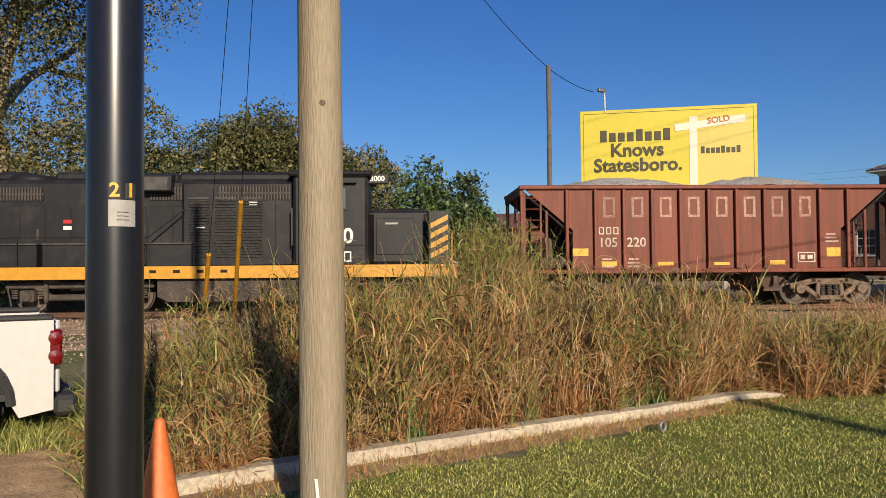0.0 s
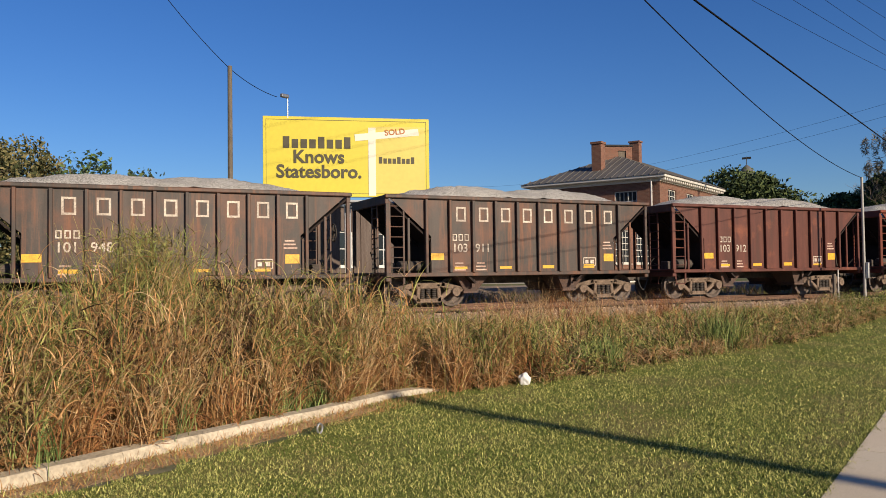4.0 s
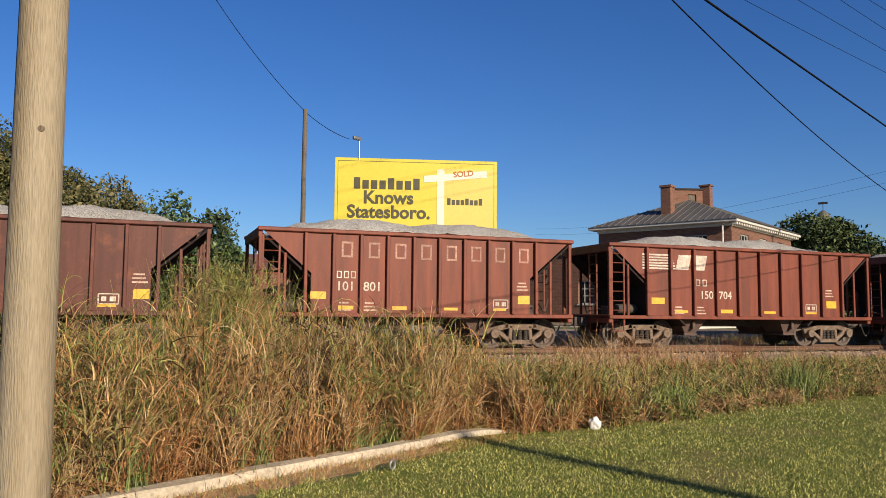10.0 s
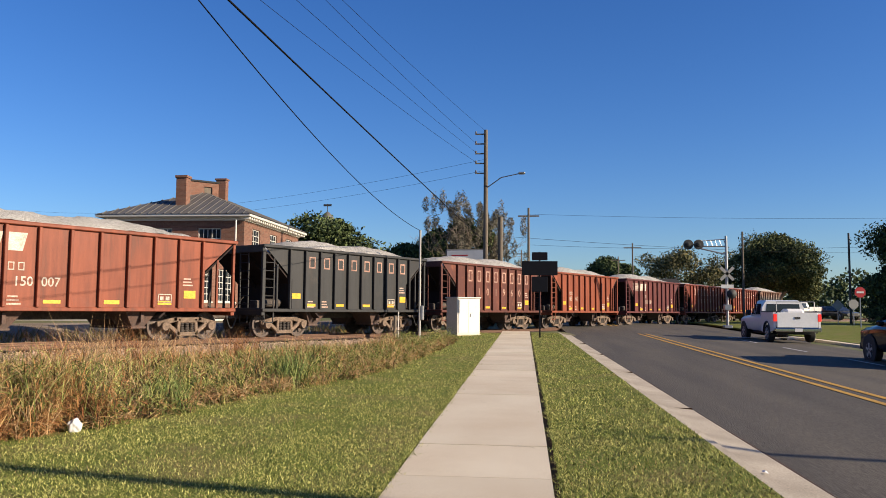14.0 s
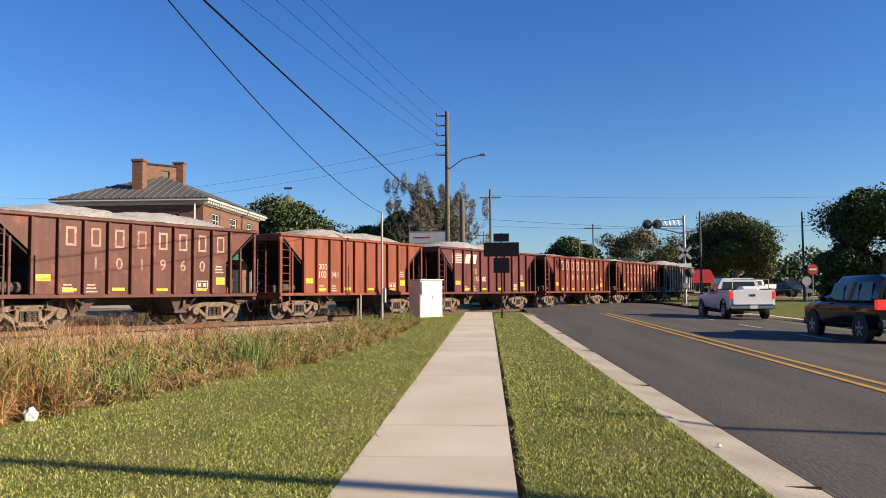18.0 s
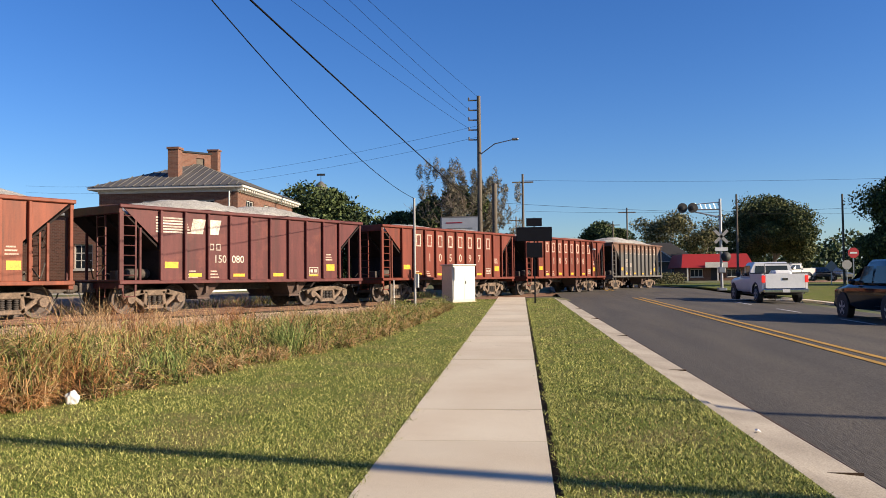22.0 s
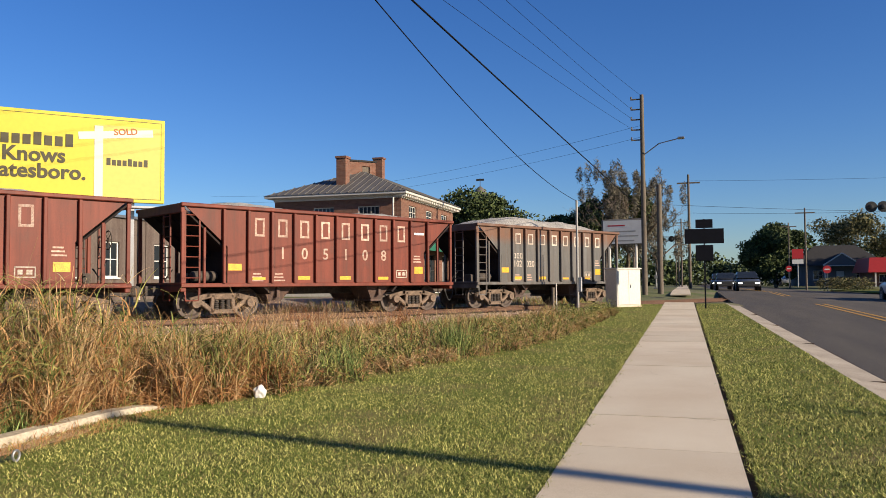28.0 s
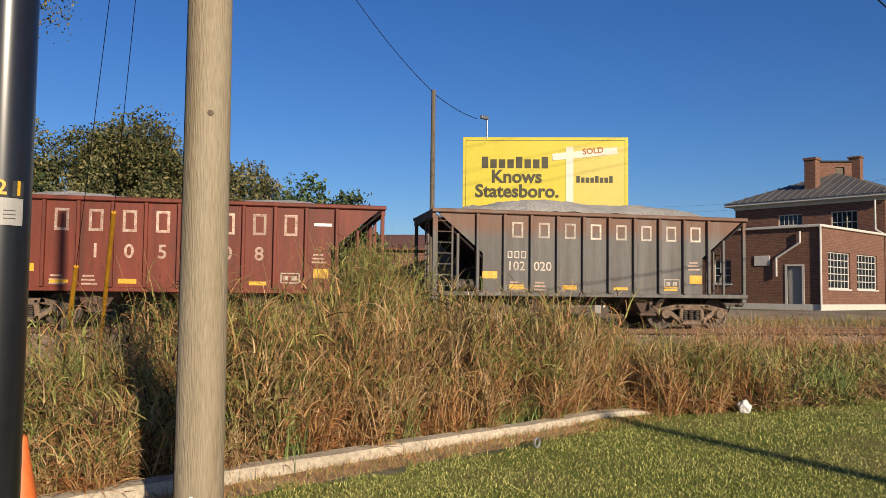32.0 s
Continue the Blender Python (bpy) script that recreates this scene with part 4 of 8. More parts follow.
    pts = []
    for i in range(nx + 1):
        for j in range(ny + 1):
            x, y = 0.25 + (L - 0.5) * i / nx, -1.42 + 2.84 * j / ny
            hgt = max(h * math.exp(-(((x - c) / w) ** 2)) for c, w, h in mounds)
            edge = min(1.0, (1.42 - abs(y)) / 1.0)
            z = top - 0.32 + hgt * (0.25 + 0.75 * edge ** 0.8) + 0.26 * min(1, x / 1.2, (L - x) / 1.2) + 0.05 * sway(x, y, 2.2, L) + 0.035 * sway(x, y, 9.0, ribs)
            pts.append((x, y, z))
    g = Geo().add(pts, [(i * (ny + 1) + j, (i + 1) * (ny + 1) + j, (i + 1) * (ny + 1) + j + 1, i * (ny + 1) + j + 1) for i in range(nx) for j in range(ny)])
    out["load"] = g.mesh("gravel_load", M["gravel"], False)
    out["load"].polygons.foreach_set("use_smooth", [True] * len(out["load"].polygons))
    SHARED[key] = out
    return out


def common_meshes():
    cp = Geo().box(-0.62, 0.05, -0.09, 0.09, 0.72, 0.92, c=0.03)
    cp.box(-0.80, -0.55, -0.15, 0.13, 0.66, 0.98, c=0.06)
    hose = Geo()
    last = None
    for k in range(9):
        p = Vector((-0.15 - 0.055 * k, -0.35, 0.72 - 0.42 * math.sin(math.pi * k / 8) * 0.9))
        if last:
            hose.tube(last, p, 0.022, n=6)
        last = p
    tank = Geo().lathe([(0.0, -0.42), (0.12, -0.40), (0.16, -0.34), (0.16, 0.34), (0.12, 0.40), (0.0, 0.42)], 14, "X")
    wheel = Geo()
    for k in range(16):
        a, b = 2 * math.pi * k / 16, 2 * math.pi * (k + 1) / 16
        wheel.tube((0, 0.27 * math.cos(a), 0.27 * math.sin(a)), (0, 0.27 * math.cos(b), 0.27 * math.sin(b)), 0.016, n=6)
    for k in range(4):
        a = math.pi * k / 4
        wheel.tube((0, 0.27 * math.cos(a), 0.27 * math.sin(a)), (0, -0.27 * math.cos(a), -0.27 * math.sin(a)), 0.012, n=6)
    rods = []
    rng = random.Random(8)
    for k in range(6):
        p = Vector((rng.uniform(0.25, 1.3), rng.uniform(-1.2, 1.2), rng.uniform(1.0, 1.3)))
        rods.append(Geo().tube(p, p + Vector((rng.uniform(-0.5, 0.5), rng.uniform(-0.8, 0.8), rng.uniform(-0.2, 0.6))), 0.02, n=6).mesh("brake_rod", M["under"], True))
    gear = Geo().box(0.35, 0.6, -0.8, -0.45, 1.0, 1.35, c=0.03)
    return cp.mesh("coupler", M["under"]), hose.mesh("brake_hose", M["plastic"], True), tank.mesh("air_tank", M["under"], True, True), wheel.mesh("brake_wheel", M["under"], True), gear.mesh("brake_valve", M["under"], True), rods


COMMON = common_meshes()
CARS = []


def hopper_car(start, end, paint, label, ribs=10, words="block", number="", faded=False, ns=False, big_number=False):
    L = end - start
    car = thing("hopper_car", label, "hopper car", TRACK @ pose(start, 0, 0), group="hopper cars of the train")
    CARS.append((car, start))
    k = hopper_meshes(L, ribs, PAINT[paint])
    body = part("side_sheet", k["side_near"], None, car)
    part("side_sheet", k["side_far"], None, car)
    step = (L - 1.0) / ribs
    xs = [0.5 + step * i for i in range(ribs + 1)]
    for x in xs[1:-1]:
        part("rib", k["rib"], None, car, at=pose(x, -1.5, 0))
        part("rib", k["rib"], None, car, at=pose(x, 1.5, 0, 0, 0, 180))
    for y, r in ((-1.5, 0), (1.5, 180)):
        m = pose(0, y, 0) if not r else pose(L, y, 0, 0, 0, 180)
        part("top_chord", k["chord"], None, car, at=m)
        part("side_sill", k["sill"], None, car, at=m)
        part("ladder", k["ladder"], None, car, at=m @ pose(0, 0.03, 0))
    for m in (pose(0, 0, 0), pose(L, 0, 0, 0, 0, 180)):
        part("end_sheet", k["end"], None, car, at=m)
        for sy in (-0.5, 0.5):
            part("stiffener", k["stiffener"], None, car, at=m @ pose(0, sy, 0))
        part("bulkhead", k["bulkhead"], None, car, at=m)
        part("end_beam", k["end_beam"], None, car, at=m)
        part("end_frame", k["posts"], None, car, at=m)
        part("end_platform", k["platform"], None, car, at=m)
        part("ladder", k["ladder"], None, car, at=m @ pose(0.05, -0.85, 0, 0, 0, 90))
        part("coupler", COMMON[0], None, car, at=m)
        part("brake_hose", COMMON[1], None, car, at=m)
        part("brake_valve", COMMON[4], None, car, at=m)
        for rod in COMMON[5]:
            part("brake_rod", rod, None, car, at=m)
    part("air_tank", COMMON[2], None, car, at=pose(1.0, -0.9, 1.25))
    part("brake_wheel", COMMON[3], None, car, at=pose(L + 0.06, 0.3, 2.3))
    part("center_sill", k["center"], None, car)
    for f in (0.31, 0.69):
        part("hopper", k["hopper"], None, car, at=pose(L * f, 0, 0))
    part("gravel_load", k["load"], None, car, "heaped pale grey gravel")
    for x in (1.55, L - 1.55):
        bogie(car, x)
    # painted marks
    y = -1.504
    ink = M["stencil_faded"] if faded else M["stencil_worn" if big_number else "stencil"]
    if words == "block":
        for i in range(8):
            tall = 0.56 if ribs > 11 or big_number else 0.44
            block_letters(car, xs[2] + step * i + step * 0.29, 3.02 - tall, 1, step * 0.42, tall, step, ink, y)
    if number and not ns:
        if big_number:
            digits = [d for d in number]
            for i, d in enumerate(digits):
                part("number", lettering(d, 0.5, ink, 0.008), None, car, at=pose(xs[3] + step * (i + 0.5), y - 0.003, 1.95))
        else:
            block_letters(car, xs[2] + 0.1, 2.0, 3, 0.14, 0.2, 0.2, M["stencil"], y)
            part("number", lettering(number[:3], 0.36, M["stencil"], 0.004), None, car, at=pose(xs[2] + step * 0.45, y - 0.003, 1.77))
            part("number", lettering(number[3:], 0.36, M["stencil"], 0.004), None, car, at=pose(xs[3] + step * 0.45, y - 0.003, 1.77))
    if ns:
        lx = xs[1] + 0.15
        for j in range(6):
            part("logo_bar", Geo().box(lx - 0.3, lx + 1.0 - 0.04 * j, y - 0.004, y, 2.54 + 0.088 * j, 2.592 + 0.088 * j), M["stencil"], car)
        for a in (0.98, 1.62):
            g = Geo().prism([(lx + a, 2.54), (lx + a + 0.5, 2.54), (lx + a + 0.62, 3.03), (lx + a + 0.12, 3.03)], y - 0.004, y)
            part("logo_block", g, M["stencil"], car)
        block_letters(car, xs[3] + 0.1, 2.02, 2, 0.17, 0.22, 0.27, M["stencil"], y)
        for i, half in enumerate((number[:3], number[3:])):
            part("number", lettering(half, 0.36, M["stencil"], 0.004), None, car, at=pose(xs[3 + i] + step * (0.58 if i == 0 else 0.42), y - 0.003, 1.72))
    rng = random.Random(int(start * 10))
    for i in (1, 2, 4, 6, 8):
        if i + 1 < len(xs):
            tall = 0.2 if i == 1 else rng.choice((0.08, 0.1, 0.12))
            x0 = xs[i] + step * 0.2
            part("yellow_patch", Geo().box(x0, x0 + step * 0.55, y - 0.004, y, 1.42 if i == 1 else 1.14, (1.42 if i == 1 else 1.14) + tall), M["mark_yellow"], car)
    part("yellow_patch", Geo().box(xs[-2] - step * 0.75, xs[-2] - step * 0.25, y - 0.004, y, 1.35, 1.6), M["mark_yellow"], car)
    g = Geo()
    for a, b, c, d in ((0, 0.5, 0, 0.03), (0, 0.5, 0.25, 0.28), (0, 0.03, 0, 0.28), (0.47, 0.5, 0, 0.28), (0.08, 0.2, 0.08, 0.2), (0.28, 0.42, 0.08, 0.2)):
        g.box(xs[-3] - step * 0.8 + a, xs[-3] - step * 0.8 + b, y - 0.004, y, 1.2 + c, 1.2 + d)
    part("stencil_box", g, M["stencil"], car)
    for x0 in (xs[2] + 0.15, xs[3] + 0.1, xs[-2] - step * 0.8):
        for j in range(3):
            z0 = 1.1 + 0.1 * j + (0.65 if x0 > 6 else 0)
            part("stencil_line", Geo().box(x0 + 0.03 * (j == 2), x0 + (0.38, 0.33, 0.3)[j], y - 0.003, y, z0, z0 + 0.045), M["stencil_worn"], car)
    if 150 < end < 155:
        part("placard", Geo().box(xs[-3] + 0.2, xs[-3] + 0.68, y - 0.006, y, 2.74, 2.82), M["white"], car, "small white placard")
    return car


hopper_car(3.5, 13.9, "red", "faded red open-top hopper car heaped with gravel", 12, number="105220", faded=True)
hopper_car(15.25, 24.95, "dark_brown", "dark brown rust-streaked hopper car heaped with gravel", 11, number="101948")
hopper_car(26.0, 35.55, "dark_brown", "dark brown weathered hopper car heaped with gravel", 11, number="103911")
hopper_car(36.6, 46.15, "brown_red", "brownish red hopper car with worn-off lettering", 11, words="none", number="103912")
hopper_car(47.35, 56.9, "red", "red hopper car with faded lettering, full of gravel", 11, number="101801", faded=True)
hopper_car(58.2, 69.2, "red", "red hopper car with white striped emblem", 11, words="none", number="150704", ns=True)
hopper_car(70.6, 81.5, "red_orange", "orange-red hopper car with white striped emblem", 11, words="none", number="150007", ns=True)
hopper_car(82.7, 92.4, "black", "dark grey hopper car with worn white letters", 11, number="", faded=True)
hopper_car(93.6, 103.4, "brown_red", "brown-red hopper car with large white numbers", 11, number="101960", faded=True, big_number=True)
hopper_car(104.6, 114.3, "red_orange", "orange-red hopper car heaped high with gravel", 11, words="none", number="103941")
hopper_car(115.7, 126.7, "maroon", "maroon hopper car with white striped emblem", 11, words="none", number="150080", ns=True)
hopper_car(128.0, 139.2, "red_deep", "red hopper car with white letters and numbers", 12, number="105097", big_number=True)
hopper_car(140.6, 151.3, "red_deep", "red hopper car with white letters and numbers", 12, number="105108", big_number=True)
hopper_car(152.6, 162.2, "grey", "grey hopper car with rusty brown upper band", 11, number="102020")


def locomotive():
    nose = 1.8
    Lc = 19.2
    lo = thing("locomotive", "black diesel locomotive with orange sill stripe", "locomotive", TRACK @ pose(nose - Lc, 0, 0))
    CARS.append((lo, nose - Lc))
    b = M["loco"]
    part("frame", Geo().box(0, Lc, -1.5, 1.5, 1.18, 1.42, c=0.02), M["under"], lo)
    part("sill_stripe", Geo().box(0.3, Lc - 0.02, -1.53, -1.5, 1.14, 1.47), M["yellow_paint"], lo, "orange painted sill")
    part("sill_stripe", Geo().box(0.3, Lc - 0.02, 1.5, 1.53, 1.2, 1.46), M["yellow_paint"], lo, "orange painted sill")
    part("hood", Geo().box(0.8, Lc - 4.4, -0.95, 0.95, 1.42, 3.85, c=0.12), b, lo)
    part("blower_box", Geo().box(Lc - 7.4, Lc - 4.4, -1.25, 1.25, 1.42, 3.75, c=0.08), b, lo)
    part("nose_hood", Geo().box(Lc - 2.4, Lc - 0.75, -0.9, 0.9, 1.42, 3.02, c=0.14), b, lo)
    part("nose_door", Geo().box(Lc - 2.2, Lc - 1.15, -0.925, -0.9, 1.75, 2.75, c=0.02), b, lo)
    part("nose_latch", Geo().box(Lc - 1.95, Lc - 1.6, -0.945, -0.925, 2.58, 2.63), M["label_grey"], lo)
    for sx, sz, mt in ((9.4, 2.75, "white"), (7.0, 2.45, "white"), (10.6, 2.65, "sign_red"), (10.6, 2.48, "white"), (5.6, 3.1, "white")):
        part("sticker", Geo().box(Lc - sx, Lc - sx + 0.22, -1.262 if sx < 7.4 else -0.99, -1.25 if sx < 7.4 else -0.976, sz, sz + 0.1), M[mt], lo)
    cab = part("cab", Geo().box(Lc - 4.4, Lc - 2.4, -1.5, 1.5, 1.42, 3.88, c=0.08), b, lo)
    part("roof", Geo().box(Lc - 4.55, Lc - 2.25, -1.55, 1.55, 3.86, 4.0, c=0.06), b, cab)
    part("number_board", Geo().box(Lc - 2.45, Lc - 1.85, -1.2, -1.0, 3.68, 3.95, c=0.02), M["plastic"], cab, "black number board")
    part("number", lettering("3000", 0.2, M["white"], 0.006), None, cab, at=pose(Lc - 2.15, -1.206, 3.81))
    part("window_hood", Geo().box(Lc - 4.1, Lc - 2.7, -1.66, -1.5, 3.66, 3.72), b, cab)
    for k, (sx, sz) in enumerate(((4.9, 2.3), (4.1, 2.9), (9.0, 2.6))):
        part("door_seam", Geo().box(Lc - sx, Lc - sx + 0.02, -1.262 if sx < 7.4 else -0.98, -1.25 if sx < 7.4 else -0.95, 1.5, 3.2), M["black_and_shade"], lo)
    part("window", Geo().box(Lc - 3.8, Lc - 3.0, -1.515, -1.5, 2.98, 3.52), M["sky_tint_glass"], cab)
    part("window_frame", Geo().box(Lc - 3.43, Lc - 3.37, -1.53, -1.5, 2.98, 3.52), b, cab)
    part("window_frame", Geo().box(Lc - 3.85, Lc - 2.95, -1.53, -1.5, 2.93, 2.98), b, cab)
    part("number", lettering("3000", 0.57, M["white"], 0.012), None, cab, at=pose(Lc - 3.36, -1.506, 2.23))
    block_letters(cab, Lc - 3.86, 1.55, 4, 0.2, 0.28, 0.27, M["white"], -1.506)
    rng = random.Random(3)
    for k in range(9):
        x = 1.4 + 1.35 * k
        if x < Lc - 8:
            d = Geo().box(x, x + 1.3, -0.975, -0.95, 1.6, 3.1, c=0.01)
            dd = part("hood_door", d, b, lo)
            part("latch", Geo().box(x + 1.1, x + 1.16, -1.0, -0.97, 2.2, 2.5), M["under"], dd)
            if k not in (5, 6):
                # Raised near-black plate; the dark of the opening is in its colour.
                part("grille_backing", Geo().box(x + 0.03, x + 1.27, -0.975, -0.95, 3.28, 3.62), M["black_and_shade"], lo)
                g = Geo()
                for j in range(15):
                    g.box(x + 0.06 + 0.08 * j, x + 0.095 + 0.08 * j, -1.0, -0.975, 3.27, 3.63)
                g.box(x, x + 1.3, -1.0, -0.975, 3.43, 3.46)
                part("grille", g, M["dusty_black"], lo)
            part("walkway_box", Geo().box(x + 0.05, x + 1.26, -1.36, -0.99, 1.46, 2.06, c=0.025), b, lo)
            part("box_lid", Geo().box(x + 0.04, x + 1.27, -1.38, -0.99, 2.06, 2.1, c=0.01), M["dusty_black"], lo)
            part("door_seam", Geo().box(x + 0.64, x + 0.665, -0.982, -0.975, 1.65, 3.05), M["black_and_shade"], dd)
    for x in (Lc - 7.2, Lc - 6.5, Lc - 5.8):
        g = Geo()
        for j in range(22):
            g.box(x, x + 0.55, -1.28, -1.25, 1.7 + 0.075 * j, 1.74 + 0.075 * j)
            part("louvre", g, M["dusty_black"], lo)
    # Flat near-black plate again, its colour standing in for a dark opening.
    part("grille_backing", Geo().box(Lc - 6.4, Lc - 4.5, -1.262, -1.25, 3.24, 3.62), M["black_and_shade"], lo)
    g = Geo()
    for j in range(24):
        g.box(Lc - 6.38 + 0.08 * j, Lc - 6.34 + 0.08 * j, -1.285, -1.262, 3.24, 3.62)
    g.box(Lc - 6.42, Lc - 4.48, -1.285, -1.262, 3.41, 3.45)
    part("grille", g, M["dusty_black"], lo)
    part("radiator_hood", Geo().prism([(-1.35, 3.5), (-1.28, 3.9), (-0.9, 3.98), (-0.9, 3.42)], 0, 1.9, Matrix.Translation((Lc - 7.65, 0, 0)) @ Matrix.Rotation(radians(90), 4, "Z")), b, lo, fix=True)
    part("radiator_screen", Geo().add([(Lc - 9.45, -1.352, 3.52), (Lc - 7.75, -1.352, 3.52), (Lc - 7.75, -1.29, 3.86), (Lc - 9.45, -1.29, 3.86)], [(0, 1, 2, 3)]), M["dusty_black"], lo)
    for x in (Lc - 11.0, Lc - 12.6):
        part("roof_box", Geo().box(x, x + 0.9, -0.6, 0.6, 3.83, 4.1, c=0.08), b, lo)
    part("brake_hatch", Geo().box(Lc - 7.6, Lc - 4.5, -0.85, 0.85, 3.75, 4.06, c=0.1), b, lo)
    part("cab_seam", Geo().box(Lc - 4.38, Lc - 2.42, -1.508, -1.5, 1.98, 2.0), M["black_and_shade"], cab)
    part("cab_grab", Geo().tube((Lc - 4.42, -1.53, 2.0), (Lc - 4.42, -1.53, 3.0), 0.02, n=6), M["dusty_black"], cab)
    part("nose_seam", Geo().box(Lc - 2.38, Lc - 0.8, -0.906, -0.9, 2.86, 2.885), M["dusty_black"], lo)
    for x in (3.0, 5.2, 7.4, 9.6):
        part("roof_fan", Geo().lathe([(0, 3.8), (0.7, 3.8), (0.72, 3.95), (0.66, 4.02), (0, 4.0)], 20, "Z", (x, 0, 0)), b, lo, smooth=True, fix=True)
    part("exhaust_stack", Geo().box(Lc - 6.6, Lc - 5.7, -0.4, 0.4, 3.75, 4.15, c=0.05), b, lo)
    part("air_box", Geo().box(Lc - 9.2, Lc - 7.6, -0.7, 0.7, 3.8, 4.05, c=0.06), b, lo)
    for k in range(4):
        g = Geo().add([(Lc - 0.72, -1.48 + 0, 1.62 + 0.27 * k), (Lc - 0.25, -1.48, 1.86 + 0.27 * k), (Lc - 0.25, -1.48, 2.0 + 0.27 * k), (Lc - 0.72, -1.48, 1.76 + 0.27 * k)], [(0, 1, 2, 3)])
        part("warning_stripe", g, M["yellow_paint"], lo, "orange slanted stripe")
    part("end_plate", Geo().box(Lc - 0.75, Lc - 0.22, -1.476, -1.44, 1.42, 2.9), b, lo)
    part("end_plate", Geo().box(Lc - 0.3, Lc - 0.24, -1.44, 1.44, 1.42, 2.5), b, lo)
    for j in range(4):
        part("step", Geo().box(Lc - 0.1, Lc + 0.5, -1.5, -0.85, 0.35 + 0.3 * j, 0.4 + 0.3 * j), M["label_grey"], lo)
    rail = Geo()
    for x in (0.4, 2.2, 4.0, 5.8, 7.6, 9.4, 11.0):
        rail.tube((x, -1.45, 1.42), (x, -1.45, 2.25), 0.02, n=6)
    rail.tube((0.4, -1.45, 2.25), (11.0, -1.45, 2.25), 0.02, n=6).tube((11.0, -1.45, 2.25), (Lc - 7.3, -1.3, 3.0), 0.02, n=6)
    part("handrail", rail, b, lo, smooth=True)
    for x in (Lc - 0.15, Lc + 0.45):
        part("handrail", Geo().tube((x, -1.5, 0.4), (x, -1.5, 2.3), 0.022, n=6), M["yellow_paint"], lo, "yellow grab rail")
    part("fuel_tank", Geo().prism([(Lc - 8.0, 0.42), (Lc - 7.7, 0.28), (Lc - 4.2, 0.28), (Lc - 3.85, 0.42), (Lc - 3.85, 0.95), (Lc - 8.0, 0.95)], -1.35, 1.35), M["under"], lo, fix=True)
    part("tank_strap", Geo().box(Lc - 6.6, Lc - 6.5, -1.362, -1.35, 0.3, 0.94), M["black_and_shade"], lo)
    part("tank_strap", Geo().box(Lc - 5.1, Lc - 5.0, -1.362, -1.35, 0.3, 0.94), M["black_and_shade"], lo)
    part("fuel_filler", Geo().lathe([(0, -0.08), (0.09, -0.08), (0.09, 0.05), (0, 0.05)], 12, "Y", (Lc - 4.6, -1.4, 1.06)), M["sign_red"], lo, fix=True)
    for k in range(6):
        part("sill_slot", Geo().box(Lc - 9.4 + 0.62 * k, Lc - 9.22 + 0.62 * k, -1.536, -1.53, 1.29, 1.37), M["black_and_shade"], lo)
    part("air_reservoir", Geo().lathe([(0, Lc - 7.3), (0.14, Lc - 7.25), (0.14, Lc - 5.2), (0, Lc - 5.15)], 14, "X", (0, -1.3, 1.08)), M["under"], lo, smooth=True, fix=True)
    part("coupler", COMMON[0], None, lo, at=pose(Lc + 0.3, 0, 0, 0, 0, 180))
    part("pilot", Geo().box(Lc - 0.12, Lc + 0.05, -1.45, 1.45, 0.3, 1.3, c=0.02), M["under"], lo)
    for x0 in (Lc - 10.1, Lc - 2.0):
        t = new("bogie")
        t.parent, t.matrix_basis = lo, pose(x0, 0, 0)
        tagged(t, "black two-axle bogie, grimy with road dust")
        for y in (-1.08, 1.08):
            o = 1 if y > 0 else -1
            g = Geo().box(-1.95, 1.95, y - 0.06, y + 0.06, 0.66, 0.84, c=0.03)
            g.box(-0.75, 0.75, y - 0.06, y + 0.06, 0.34, 0.5, c=0.03)
            for sx in (-1, 1):
                g.box(-0.3, 0.3, y - 0.055, y + 0.055, -0.07, 0.07, pose(sx * 0.95, 0, 0.56, 0, sx * -38, 0), c=0.02)
            part("side_frame", g, M["under"], t, fix=True)
            for wx in (-1.37, 1.37):
                j = Geo().box(wx - 0.19, wx + 0.19, y - 0.1, y + 0.1, 0.3, 0.62, c=0.03)
                j.lathe([(0, y - 0.16), (0.13, y - 0.16), (0.15, y - 0.1), (0.15, y + 0.1)], 14, "Y", (wx, 0, WHEEL_R))
                part("journal_box", j, M["under"], t, fix=True)
                for dx in (-0.33, 0.33):
                    sp = Geo()
                    for k in range(4):
                        sp.tube((wx + dx, y + 0.02 * o, 0.4 + 0.065 * k), (wx + dx, y + 0.02 * o, 0.44 + 0.065 * k), 0.085, n=10)
                    part("coil_spring", sp, M["under"], t, smooth=True)
                part("brake_cylinder", Geo().lathe([(0, -0.2), (0.12, -0.2), (0.12, 0.14), (0.05, 0.2), (0, 0.2)], 12, "X", (wx * 0.52, y + 0.1 * o, 0.92)), M["under"], t, smooth=True, fix=True)
                part("brake_shoe", Geo().box(wx * 0.62 - 0.05, wx * 0.62 + 0.05, y - 0.16 if o < 0 else y + 0.06, y - 0.06 if o < 0 else y + 0.16, 0.3, 0.78, c=0.02), M["under"], t)
            part("sand_pipe", Geo().cable([(-1.9, y, 1.0), (-1.85, y + 0.08 * o, 0.6), (-1.8, y, 0.2)], 0.025), M["under"], t)
            part("brake_pipe", Geo().cable([(-1.5, y + 0.12 * o, 0.9), (-0.4, y + 0.13 * o, 1.0), (0.5, y + 0.13 * o, 0.96), (1.6, y + 0.12 * o, 1.02)], 0.022), M["under"], t)
        part("bolster", Geo().box(-0.3, 0.3, -1.05, 1.05, 0.6, 0.95, c=0.03), M["black_and_shade"], t)
